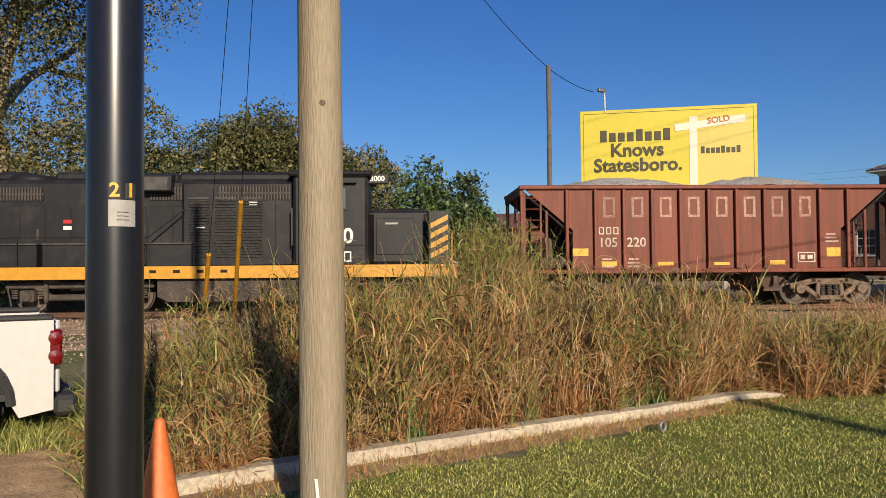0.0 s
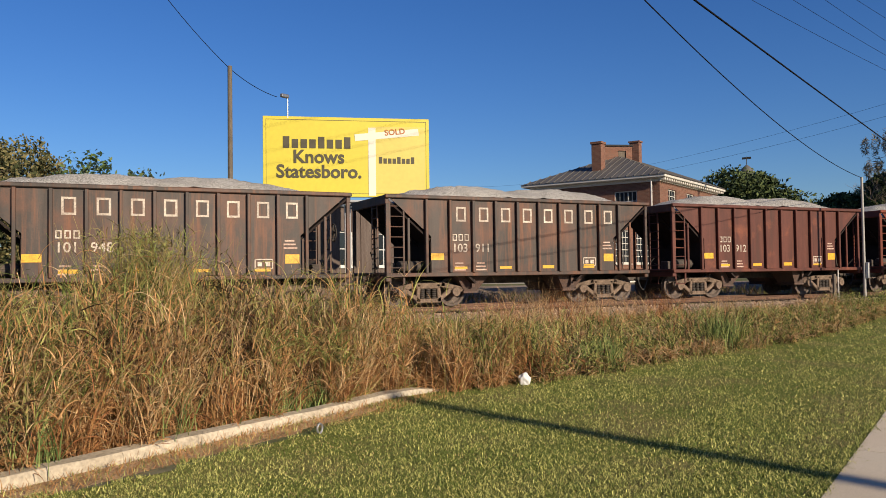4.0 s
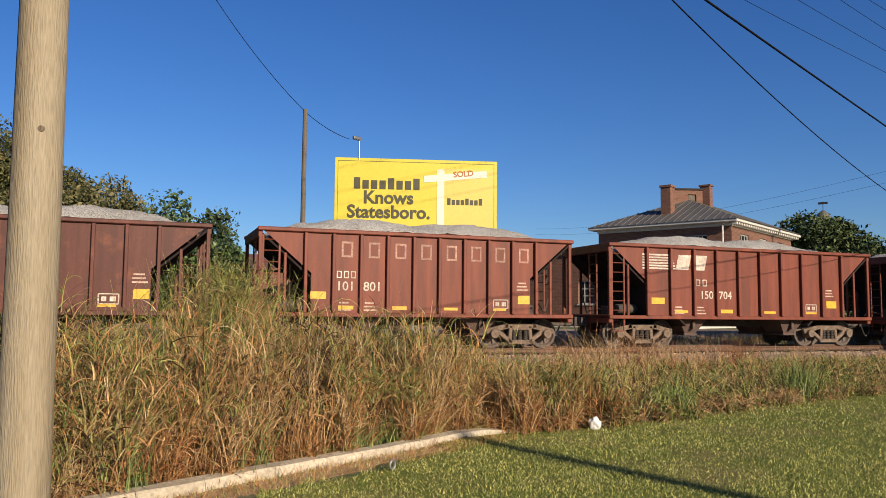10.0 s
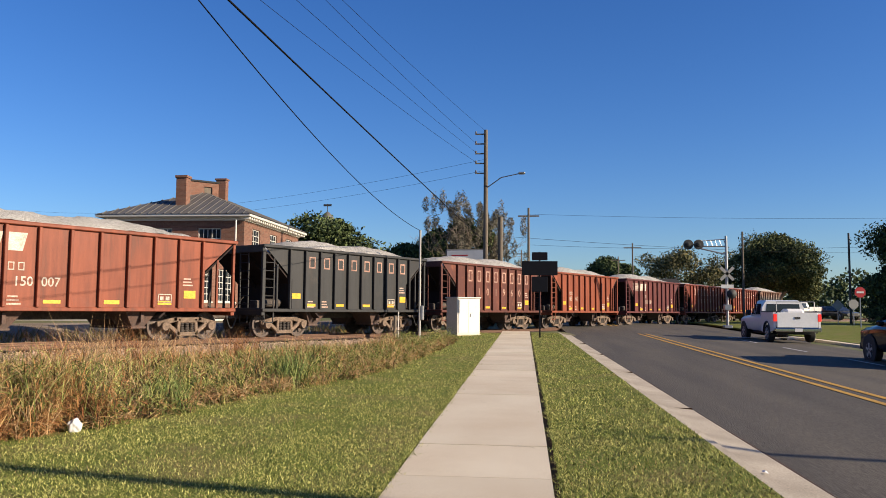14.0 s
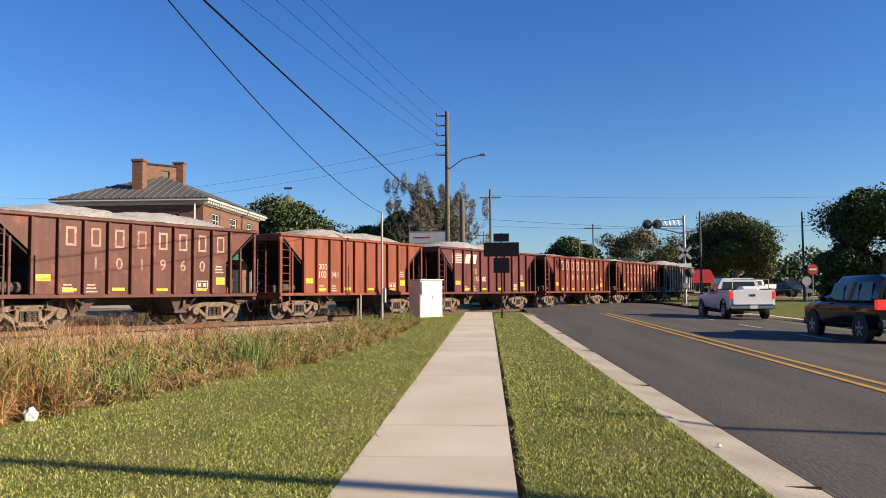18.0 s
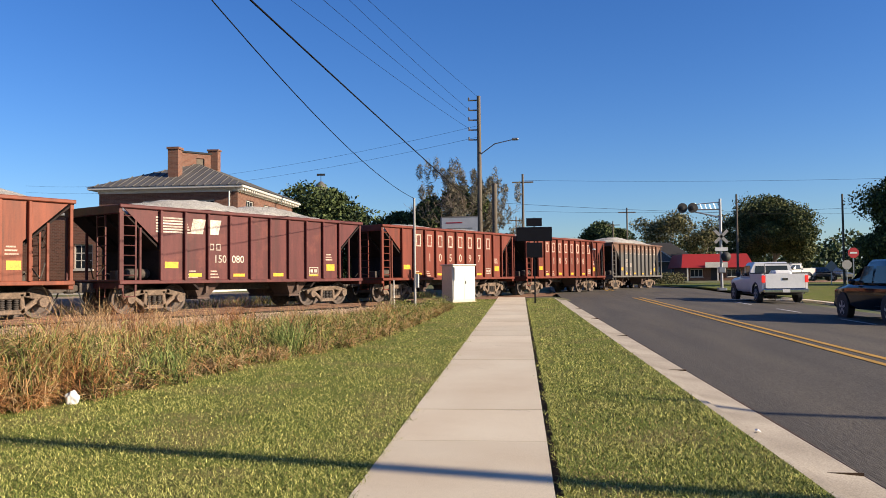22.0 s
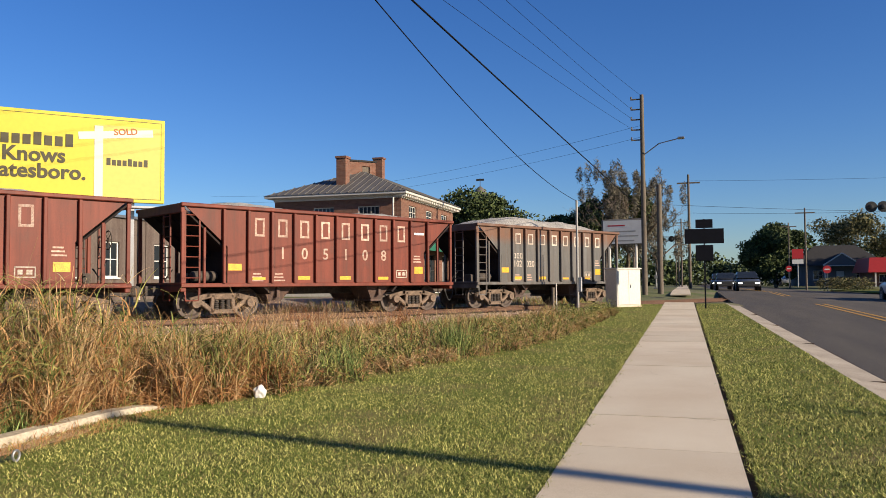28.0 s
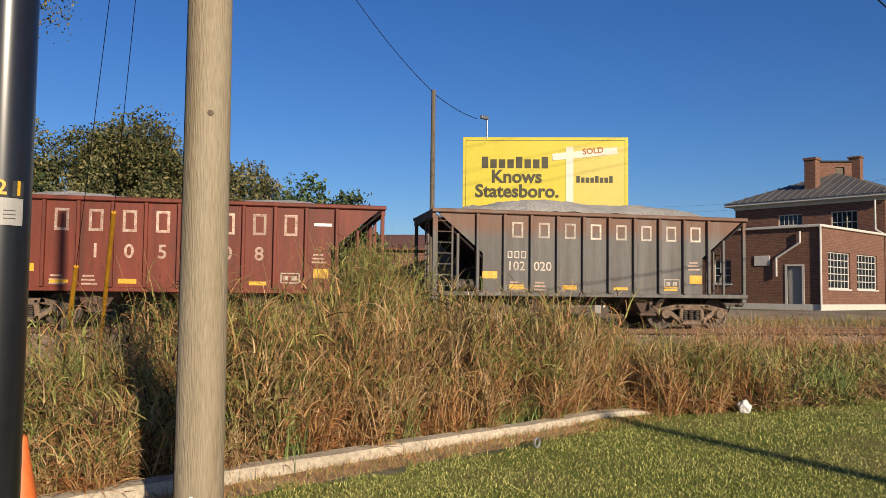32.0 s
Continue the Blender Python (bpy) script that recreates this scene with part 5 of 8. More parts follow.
        for wx in (-1.37, 1.37):
            w = part("wheelset", BOGIE[2], None, t, at=pose(wx, 0, WHEEL_R))
            WHEELS.append((w, Vector((wx, 0, WHEEL_R))))
    part("frame_skirt", Geo().prism([(Lc - 4.3, 1.18), (Lc - 3.3, 1.18), (Lc - 3.6, 0.95), (Lc - 4.3, 0.95)], -1.46, -1.42), M["loco"], lo, fix=True)
    for x, z, mt in ((4.2, 2.6, "white"), (3.0, 2.3, "sign_red"), (2.95, 2.05, "white"), (9.2, 2.8, "sign_red")):
        part("sticker", Geo().box(x, x + 0.25, -0.985, -0.978, z, z + 0.12), M[mt], lo)
    low = ("bogie", "fuel_tank", "tank_strap", "coupler", "pilot", "step", "air_reservoir", "fuel_filler")
    for ob in list(lo.children):
        if ob.name.split(".")[0] not in low:
            ob.location.z -= 0.24


locomotive()


# ---- things near the camera ----
def wood_pole(base, top_z, r0, r1, label, lean=(0, 0), knots=True, name="utility_pole", material=None):
    p = thing(name, label, "utility pole", pose(*base))
    g, n, rings = Geo(), 28, 40
    h = top_z - base[2] + 0.4
    rng = random.Random(int(base[0] * 50))
    pts = []
    for i in range(rings + 1):
        z = -0.4 + h * i / rings
        r = r0 + (r1 - r0) * i / rings
        for k in range(n):
            a = 2 * math.pi * k / n
            rr = r * (1 + 0.012 * noise.noise(Vector((math.cos(a) * 3, math.sin(a) * 3, z * 0.5))) + 0.008 * noise.noise(Vector((math.cos(a) * 14, math.sin(a) * 14, z * 0.35))))
            pts.append((rr * math.cos(a) + lean[0] * z, rr * math.sin(a) + lean[1] * z, z))
    g.add(pts, [(i * n + k, i * n + (k + 1) % n, (i + 1) * n + (k + 1) % n, (i + 1) * n + k) for i in range(rings) for k in range(n)] + [tuple(range(rings * n, rings * n + n))])
    part("shaft", g, material or M["pole_wood"], p, smooth=True)
    return p


pole = wood_pole((2.482, 4.80, 0.0), 10.0, 0.147, 0.098, "weathered grey-brown wooden utility pole", (-0.004, 0.002))
part("knot", Geo().lathe([(0, 0), (0.016, 0.0), (0.022, 0.006), (0, 0.004)], 12, "X"), M["bark"], pole, at=pose(-0.056, -0.122, 2.56, 0, 0, 58))
part("knot", Geo().lathe([(0, 0), (0.012, 0.0), (0.016, 0.006), (0, 0.004)], 12, "X"), M["bark"], pole, at=pose(-0.113, -0.075, 1.65, 0, 0, 25))
part("paint_tick", Geo().box(-0.008, 0.012, -0.004, 0.002, 0.12, 0.36, c=0.002), M["white"], pole, "white paint tick", at=pose(-0.068, -0.128, -0.03, 0, -6, -28))
part("ground_wire", Geo().tube((0, 0, 0.05), (0, 0, 10.0), 0.006, n=6), M["wire"], pole, at=pose(-0.12, 0.08, 0))


def lamp_post():
    p = thing("lamp_post", "glossy black steel lamp post with number label", "lamp post", pose(0.856, 2.335, 0))
    part("shaft", Geo().lathe([(0.067, 0.0), (0.0655, 1.5), (0.064, 3.2), (0.058, 5.6)], 40), M["black_steel"], p, smooth=True)
    part("base", Geo().lathe([(0.14, 0.0), (0.14, 0.05), (0.11, 0.09), (0.08, 0.14), (0.068, 0.16)], 32), M["black_steel"], p, smooth=True)
    part("arm", Geo().tube((0, 0, 5.5), (0.5, -1.2, 5.75), 0.03, n=10), M["black_steel"], p, smooth=True)
    part("lamp_head", Geo().box(0.42, 0.62, -1.6, -1.15, 5.7, 5.82, c=0.04), M["black_steel"], p)
    face = pose(0, 0, 0, 0, 0, 4)
    for name, z0, z1, a0, a1, mt, lab in (("label_plate", 1.657, 1.719, -0.47, 0.47, "label_grey", "grey metal label with small print"), ("number_plate", 1.721, 1.759, -0.47, -0.07, "plastic", "black number tile"), ("number_plate", 1.721, 1.759, 0.07, 0.47, "plastic", "black number tile")):
        g, n = Geo(), 10
        pts = []
        for i in range(n + 1):
            a = -math.pi / 2 + a0 + (a1 - a0) * i / n
            for z in (z0, z1):
                pts.append((0.0668 * math.cos(a), 0.0668 * math.sin(a), z))
        g.add(pts, [(2 * i, 2 * i + 2, 2 * i + 3, 2 * i + 1) for i in range(n)])
        part(name, g, M[mt], p, lab, at=face)
    for d, a in (("2", -0.27), ("1", 0.27)):
        part("digit", lettering(d, 0.046, M["mark_yellow"], 0.0012), None, p, "yellow digit", at=face @ pose(0.0685 * math.sin(a), -0.0685 * math.cos(a), 1.7405, 0, 0, math.degrees(a)))
    for k in range(3):
        part("print_line", Geo().box(-0.013, 0.013, -0.0682, -0.0672, 1.672 + 0.009 * k, 1.673 + 0.009 * k), M["plastic"], p, at=face)


lamp_post()


def cone():
    c = thing("traffic_cone", "orange plastic traffic cone on the soil", "traffic cone", pose(1.62, 5.24, -0.03))
    part("body", Geo().lathe([(0.15, 0.03), (0.145, 0.05), (0.085, 0.38), (0.03, 0.69), (0.026, 0.705), (0.016, 0.71), (0.014, 0.68)], 32), M["orange"], c, smooth=True)
    part("base", Geo().box(-0.19, 0.19, -0.19, 0.19, 0, 0.035, c=0.012), M["orange"], c)


cone()


def edging():
    line = [(1.45, 6.06), (2.0, 6.10), (3.5, 6.14), (5.2, 6.13), (6.6, 6.08), (7.4, 6.10), (7.9, 6.11), (8.3, 6.0), (8.62, 5.84)]
    k = thing("kerb_edging", "pale cast concrete kerb along the lawn, chipped", "kerb", kind="structure")
    prof = [(-0.16, -0.15), (-0.155, 0.075), (-0.138, 0.104), (0.01, 0.11), (0.03, 0.09), (0.035, -0.3)]
    dense = []
    for (ax, ay), (bx, by) in zip(line, line[1:]):
        n = max(2, int(math.hypot(bx - ax, by - ay) / 0.18))
        dense += [(ax + (bx - ax) * i / n, ay + (by - ay) * i / n) for i in range(n)]
    dense.append(line[-1])
    pieces, cur = [], []
    for i, p in enumerate(dense):
        cur.append((i, p))
        if len(cur) > 16:
            pieces.append(cur)
            cur = [(i, p)]
    pieces.append(cur)
    for pc in pieces:
        if len(pc) < 2:
            continue
        g, m = Geo(), len(prof)
        pts = []
        for j, (i, (x, y)) in enumerate(pc):
            a, b = dense[max(0, i - 1)], dense[min(len(dense) - 1, i + 1)]
            d = Vector((b[0] - a[0], b[1] - a[1])).normalized()
            if j == 0:
                x, y = x + d.x * 0.004, y + d.y * 0.004
            drop = 0.55 if i == len(dense) - 1 else (0.85 if i == len(dense) - 2 else 1.0)
            z = 0.0 + 0.012 * max(0, x) * 0.6
            for w, h in prof:
                wob = 0.006 * noise.noise(Vector((x * 3, y * 3, h * 20 + w * 30)))
                pts.append((x - d.y * w * drop + wob, y + d.x * w * drop + wob, z + (h + wob if h > 0 else h) * (drop if h > 0 else 1)))
        n = len(pc)
        f = [(j * m + q, (j + 1) * m + q, (j + 1) * m + q + 1, j * m + q + 1) for j in range(n - 1) for q in range(m - 1)]
        f += [tuple(range(m)), tuple(range((n - 1) * m, n * m))[::-1]]
        part("kerb_stone", Geo().add(pts, f), M["kerb"], k, fix=True, smooth=True)


edging()


def soil_strip():
    g = Geo()
    xs = [1.9 + 0.25 * i for i in range(31)]
    pts = []
    for x in xs:
        y0 = 5.55 if x < 7 else 5.55 + 0.3 * (x - 7)
        for j in range(9):
            y = 5.1 + (1.1 * j / 8)
            pts.append((x, y, 0.012 * max(0, x) - 0.012 + 0.012 * sway(x, y, 3.0, 2)))
    g.add(pts, [(i * 9 + j, (i + 1) * 9 + j, (i + 1) * 9 + j + 1, i * 9 + j + 1) for i in range(len(xs) - 1) for j in range(8)])
    tagged(part("soil", g, M["soil"], smooth=True), "bare brown soil beside the kerb", "soil", kind="structure")


soil_strip()


def anchor():
    a = thing("ground_anchor", "galvanised eye of a ground anchor in the soil", "ground anchor", pose(6.03, 5.33, 0.075))
    g = Geo()
    for k in range(16):
        p, q = 2 * math.pi * k / 16, 2 * math.pi * (k + 1) / 16
        g.tube((0.034 * math.cos(p), 0, 0.05 + 0.042 * math.sin(p)), (0.034 * math.cos(q), 0, 0.05 + 0.042 * math.sin(q)), 0.011, n=8)
    part("eye", g, M["steel"], a, smooth=True)
    part("rod", Geo().tube((0, 0, -0.2), (0.0, 0, 0.01), 0.013, n=8), M["steel"], a)


anchor()


def dirt_drive():
    g = Geo()
    xs, ys = [-12 + 0.5 * i for i in range(28)], [5.2 + 0.35 * j for j in range(14)]
    pts = [(x, y + 0.5 * sway(x, y, 0.8, 4.0) * (j > 10), ground_z(x, y) + 0.014 + 0.02 * sway(x, y, 1.5, 9.0)) for x in xs for j, y in enumerate(ys)]
    g.add(pts, [(i * 14 + j, (i + 1) * 14 + j, (i + 1) * 14 + j + 1, i * 14 + j + 1) for i in range(len(xs) - 1) for j in range(13)])
    tagged(part("drive", g, M["soil"], smooth=True), "bare tan dirt drive with small stones", "drive", kind="structure")


dirt_drive()


def litter():
    t = thing("plastic_bag", "crumpled white plastic bag in the weeds", "litter", pose(9.48, 5.12, 0.10))
    bm = bmesh.new()
    bmesh.ops.create_icosphere(bm, subdivisions=4, radius=0.075)
    for v in bm.verts:
        n1 = noise.noise(v.co * 9) + 0.6 * noise.noise(v.co * 21)
        v.co *= 1 + 0.38 * n1
        v.co.z = v.co.z * 1.15 + 0.08 + 0.4 * max(0, v.co.x)
        v.co.x *= 1.05
    me = bpy.data.meshes.new("bag")
    bm.to_mesh(me)
    bm.free()
    me.materials.append(M["white"])
    part("bag", me, None, t)


litter()


def guy(anchor_xy, top, label, sleeve):
    a = Vector((*anchor_xy, ground_z(*anchor_xy)))
    b = Vector(top)
    d = (b - a).normalized()
    g = thing("guy_wire", label, "guy wire", Matrix.Translation(a))
    part("cable", Geo().tube((0, 0, 0), b - a, 0.0045, n=6), M["wire"], g)
    part("guard", Geo().tube(d * 0.1, d * sleeve, 0.035, n=10), M["yellow_paint"], g, "yellow plastic guard")


# ---- vegetation ----
def blades(name, roots, heights, width, lean, segs, material, label, seed, tip=0.15, droop=0.0, mess=0.0):
    """Bent tapering strips that grow from root points; one object."""
    rng = np.random.default_rng(seed)
    n = len(roots)
    az, face, az2 = (rng.uniform(0, 2 * np.pi, n) for _ in range(3))
    bend = lean * rng.uniform(0.2, 1.4, n)
    tilt = np.abs(rng.normal(0, mess, n)) if mess else np.zeros(n)
    rise = 1 / np.sqrt(1 + tilt**2)
    s = np.linspace(0, 1, segs + 1)
    w = width * rng.uniform(0.5, 1.5, n)
    d = np.stack([np.cos(az), np.sin(az)], 1)
    d2 = np.stack([np.cos(az2), np.sin(az2)], 1)
    across = np.stack([np.cos(face), np.sin(face)], 1)
    verts = np.zeros((n, segs + 1, 2, 3), np.float32)
    for i, t in enumerate(s):
        out = (heights * bend * t**1.7)[:, None] * d + (heights * tilt * rise * t)[:, None] * d2
        up = heights * rise * (t - droop * t**3 * bend)
        c = np.concatenate([roots[:, :2] + out, (roots[:, 2] + up)[:, None]], 1)
        half = (w * (1 - (1 - tip) * t) / 2)[:, None] * across
        verts[:, i, 0, :2], verts[:, i, 1, :2] = c[:, :2] - half, c[:, :2] + half
        verts[:, i, :, 2] = c[:, 2:3]
    base = np.arange(n)[:, None, None] * 2 * (segs + 1)
    k = np.arange(segs)[None, :, None] * 2
    quads = (base + k + np.array([0, 1, 3, 2])[None, None, :]).reshape(-1, 4)
    ob = new(name, np_mesh(name, verts.reshape(-1, 3), quads, material))
    return tagged(ob, label, "grass", kind="stuff")


GZ = np.vectorize(ground_z)


def scatter(n, x0, x1, depth, seed, power=1.0, y_end=None):
    """Roots in the weed bed between the lawn's edge and the ballast; power above 1 crowds them to the front."""
    rng = np.random.default_rng(seed)
    x = rng.uniform(x0, x1, n)
    f = front_y(x) + 0.12 * np.sin(x * 5) + 0.08 * np.sin(x * 13)
    limit = np.interp(x, [3, 8, 12, 40], [18.4, 17.6, 16.7, 16.9]) + 0.5 * np.sin(x * 1.7) + 0.3 * np.sin(x * 4.1)
    back = (limit - x * NX) / NY
    far = np.minimum(back, f + depth)
    y = f + (far - f) * rng.uniform(0, 1, n) ** power
    ok = (y > f - 0.01) & ~((np.abs(x - 9.42) < 0.22) & (y < 5.3))
    x, y = x[ok], y[ok]
    return np.stack([x, y, GZ(x, y) - 0.02], 1)


def tall(x, y):
    """Height of the weeds: head-high reeds by the kerb, lower towards the crossing, in uneven clumps."""
    h = np.interp(x, [1.2, 2.3, 3.0, 3.9, 7.2, 8.6, 9.8, 12, 16, 22, 28, 33, 38], [0.25, 0.7, 1.1, 1.55, 1.55, 1.1, 0.7, 0.6, 0.56, 0.5, 0.42, 0.32, 0.22])
    q = x * NX + y * NY
    h = h * np.where(x < 9, np.interp(q, [9, 14, 17.0, 19.4], [1.0, 0.95, 0.6, 0.3]), np.interp(q, [10, 13.0, 15, 17], [1.0, 0.9, 0.6, 0.25]))
    f = y - front_y(x)
    clump = np.array([1.0 + 0.5 * sway(a, b, 1.1, 3.0) + 0.35 * sway(a, b, 2.9, 7.0) for a, b in zip(x, y)])
    return h * clump * np.interp(f, [0, 0.4, 1.3], [0.5, 0.82, 1.0])


def arcs(name, roots, az, pitch, bend, length, width, material, label, seed, segs=5, tip=0.1):
    """Strips that leave their root at a pitch and arch over; one object."""
    rng = np.random.default_rng(seed)
    n = len(roots)
    twist = rng.uniform(-0.9, 0.9, n)
    side = np.stack([-np.sin(az), np.cos(az), np.zeros(n)], 1)
    ahead = np.stack([np.cos(az), np.sin(az), np.zeros(n)], 1)
    up = np.array([[0.0, 0.0, 1.0]])
    swing = rng.normal(0, 0.5, n)
    verts = np.zeros((n, segs + 1, 2, 3), np.float32)
    p = roots.astype(np.float64).copy()
    for i in range(segs + 1):
        t = i / segs
        ang = pitch - bend * t**1.3
        d = ahead * np.cos(ang)[:, None] + up * np.sin(ang)[:, None] + side * (swing * t)[:, None] * 0.6
        across = side * np.cos(twist)[:, None] + np.cross(d, side) * np.sin(twist)[:, None]
        half = across * (width * (1 - (1 - tip) * t**1.5) / 2)[:, None]
        verts[:, i, 0], verts[:, i, 1] = p - half, p + half
        p = p + d * (length / segs)[:, None]
    floor = GZ(roots[:, 0], roots[:, 1])[:, None, None] + 0.004
    verts[..., 2] = np.maximum(verts[..., 2], floor)
    base = np.arange(n)[:, None, None] * 2 * (segs + 1)
    k = np.arange(segs)[None, :, None] * 2
    quads = (base + k + np.array([0, 1, 3, 2])[None, None, :]).reshape(-1, 4)
    return tagged(new(name, np_mesh(name, verts.reshape(-1, 3), quads, material)), label, "grass", kind="stuff")


def stand(cnt, x0, x1, depth, power, per, leaf, stem_w, leaf_w, mats, seed, gaps=0.9):
    """Plants with a thin stem and arching leaves at all heights. mats: materials of stems, of low, middle and high leaves."""
    rng = np.random.default_rng(seed)
    r = scatter(cnt, x0, x1, depth, seed, power)
    dens = np.array([sway(a, b, 1.6, 11.0 + seed) + 0.6 * sway(a, b, 4.3, 5.0) for a, b in r[:, :2]])
    r = r[rng.uniform(0, 1, len(r)) < np.clip(0.5 + 2.4 * gaps * dens, 0.02, 1)]
    n = len(r)
    h = tall(r[:, 0], r[:, 1]) * rng.uniform(0.55, 1.12, n)
    az = rng.uniform(0, 2 * np.pi, n)
    lean = np.abs(rng.normal(0, 0.3, n))
    arcs("reed_stems", r, az, np.pi / 2 - lean, np.abs(rng.normal(0.2, 0.35, n)), h, stem_w * rng.uniform(0.6, 1.4, n), M[mats[0]], "thin dry reed stems in a dense stand", seed + 1, 4, 0.5)
    m = n * per
    who = rng.integers(0, n, m)
    f = rng.uniform(0.02, 1.0, m) ** 0.85
    off = np.stack([np.cos(az[who]), np.sin(az[who])], 1) * (h[who] * f * lean[who])[:, None]
    root = np.concatenate([r[who, :2] + off, (r[who, 2] + h[who] * f * 0.97)[:, None]], 1)
    la = rng.uniform(0, 2 * np.pi, m)
    pitch = rng.uniform(0.4, 1.45, m)
    bend = rng.uniform(0.3, 2.7, m) * np.where(f < 0.35, 0.8, 1.0)
    size = leaf * rng.uniform(0.35, 1.25, m) * np.interp(h[who], [0.3, 1.2], [0.65, 1.0])
    wide = leaf_w * rng.uniform(0.5, 1.4, m)
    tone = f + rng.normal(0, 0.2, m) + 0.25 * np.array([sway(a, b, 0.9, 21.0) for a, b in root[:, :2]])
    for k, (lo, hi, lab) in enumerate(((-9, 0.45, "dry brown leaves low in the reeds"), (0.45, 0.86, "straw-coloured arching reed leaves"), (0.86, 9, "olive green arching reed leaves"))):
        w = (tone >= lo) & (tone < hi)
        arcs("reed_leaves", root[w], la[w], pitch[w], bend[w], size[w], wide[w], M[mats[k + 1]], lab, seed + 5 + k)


def weeds():
    rng = np.random.default_rng(11)
    # head-high reeds beside the kerb: dry below, olive above
    stand(6000, 1.7, 10.0, 3.0, 1.5, 12, 0.42, 0.008, 0.0095, ("straw", "rust_straw", "straw", "leaf_weed"), 1)
    stand(4200, 1.7, 9.6, 2.2, 1.6, 12, 0.40, 0.008, 0.009, ("pale_straw", "straw", "pale_straw", "reed"), 101)
    # Near-black leaves in these two stands put inner shade into the colour.
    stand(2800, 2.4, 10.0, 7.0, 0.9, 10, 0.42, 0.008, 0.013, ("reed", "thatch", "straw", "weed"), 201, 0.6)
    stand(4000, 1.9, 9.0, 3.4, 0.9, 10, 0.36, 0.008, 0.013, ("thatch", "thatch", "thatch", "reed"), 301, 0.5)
    stand(900, 1.5, 3.3, 3.0, 1.2, 10, 0.42, 0.007, 0.012, ("reed", "straw", "weed", "weed"), 701, 0.4)
    # bleached broken stalks at the front
    for n, mt, seed in ((2600, "pale_straw", 61), (2600, "straw", 62)):
        r = scatter(n, 1.8, 9.4, 1.6, seed, 1.5)
        r = r[rng.uniform(0, 1, len(r)) < np.clip(0.4 + 1.8 * np.array([sway(a, b, 1.2, seed) for a, b in r[:, :2]]), 0.03, 1)]
        m = len(r)
        arcs("broken_stalks", r, rng.uniform(0, 6.28, m), np.pi / 2 - np.abs(rng.normal(0, 0.3, m)), rng.uniform(0, 0.7, m), np.clip(tall(r[:, 0], r[:, 1]), 0.3, 2) * rng.uniform(0.35, 0.85, m), rng.uniform(0.006, 0.013, m), M[mt], "bleached broken stalks at the front of the reeds", seed, 4, 0.6)
    # knee-high growth along the lawn towards the crossing
    stand(5600, 9.0, 34.0, 9.0, 1.2, 9, 0.30, 0.006, 0.011, ("pale_straw", "straw", "pale_straw", "reed"), 401)
    # Dark low leaves and stems here paint the shade between the plants.
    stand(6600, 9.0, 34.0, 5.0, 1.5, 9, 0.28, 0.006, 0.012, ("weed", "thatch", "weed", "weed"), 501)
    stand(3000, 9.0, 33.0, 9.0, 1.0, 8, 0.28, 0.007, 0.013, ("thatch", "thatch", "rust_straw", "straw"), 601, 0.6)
    # fallen straw at the foot of the stand
    for n, x0, x1, dp, mt, seed in ((9000, 1.8, 9.6, 0.9, "straw", 36), (5000, 1.8, 9.6, 0.8, "rust_straw", 37), (7000, 8.8, 30, 0.7, "pale_straw", 38), (6000, 8.8, 30, 0.9, "straw", 39)):
        r = scatter(n, x0, x1, dp, seed, 1.3)
        r[:, 2] += rng.uniform(0.02, 0.2, len(r))
        m = len(r)
        arcs("fallen_straw", r, rng.uniform(0, 6.28, m), rng.uniform(-0.3, 0.9, m), rng.uniform(0.2, 1.8, m), rng.uniform(0.08, 0.32, m), rng.uniform(0.005, 0.012, m), M[mt], "fallen straw at the foot of the reeds", seed)
    # a low ring of green growth under the reeds by the end of the kerb and along the front
    for n, x0, x1, dp, mt, seed in ((7000, 5.4, 9.2, 0.8, "weed", 46), (16000, 9.2, 34, 2.6, "weed", 47), (5000, 1.3, 3.2, 3.0, "weed", 48)):
        r = scatter(n, x0, x1, dp, seed, 1.3)
        r = r[rng.uniform(0, 1, len(r)) < np.clip(0.5 + 1.3 * np.array([sway(a, b, 1.3, seed) for a, b in r[:, :2]]), 0.05, 1)]
        m = len(r)
        arcs("green_weeds", r, rng.uniform(0, 6.28, m), rng.uniform(0.8, 1.5, m), rng.uniform(0.3, 2.2, m), rng.uniform(0.1, 0.42, m), rng.uniform(0.006, 0.014, m), M[mt], "low green weeds along the lawn", seed, 4)
    # low grass beside the drive
    r = scatter(9000, -6, 2.4, 8, 32, 1.2)
    r = r[(r[:, 1] > 7.9 + 0.25 * np.sin(r[:, 0] * 7)) | (r[:, 0] > 1.75)]
    m = len(r)
    arcs("green_weeds", r, rng.uniform(0, 6.28, m), rng.uniform(0.8, 1.5, m), rng.uniform(0.3, 1.9, m), rng.uniform(0.1, 0.35, m), np.full(m, 0.011), M["weed"], "low green grass beside the drive", 12, 4)
    # a few lush tufts at the front
    for x, dy, hh, n, seed in ((5.0, 0.12, 0.7, 260, 31), (14.4, 0.3, 0.85, 240, 32), (7.0, 0.1, 0.4, 260, 33), (2.9, 0.3, 0.7, 160, 34), (3.8, 0.1, 0.6, 240, 35), (6.3, 0.1, 0.5, 200, 36), (11.2, 0.2, 0.6, 180, 37)):
        rng2 = np.random.default_rng(seed)
        xs, ys = x + rng2.normal(0, 0.14, n), float(front_y(x)) + dy + rng2.normal(0, 0.12, n)
        r = np.stack([xs, ys, GZ(xs, ys) - 0.02], 1)
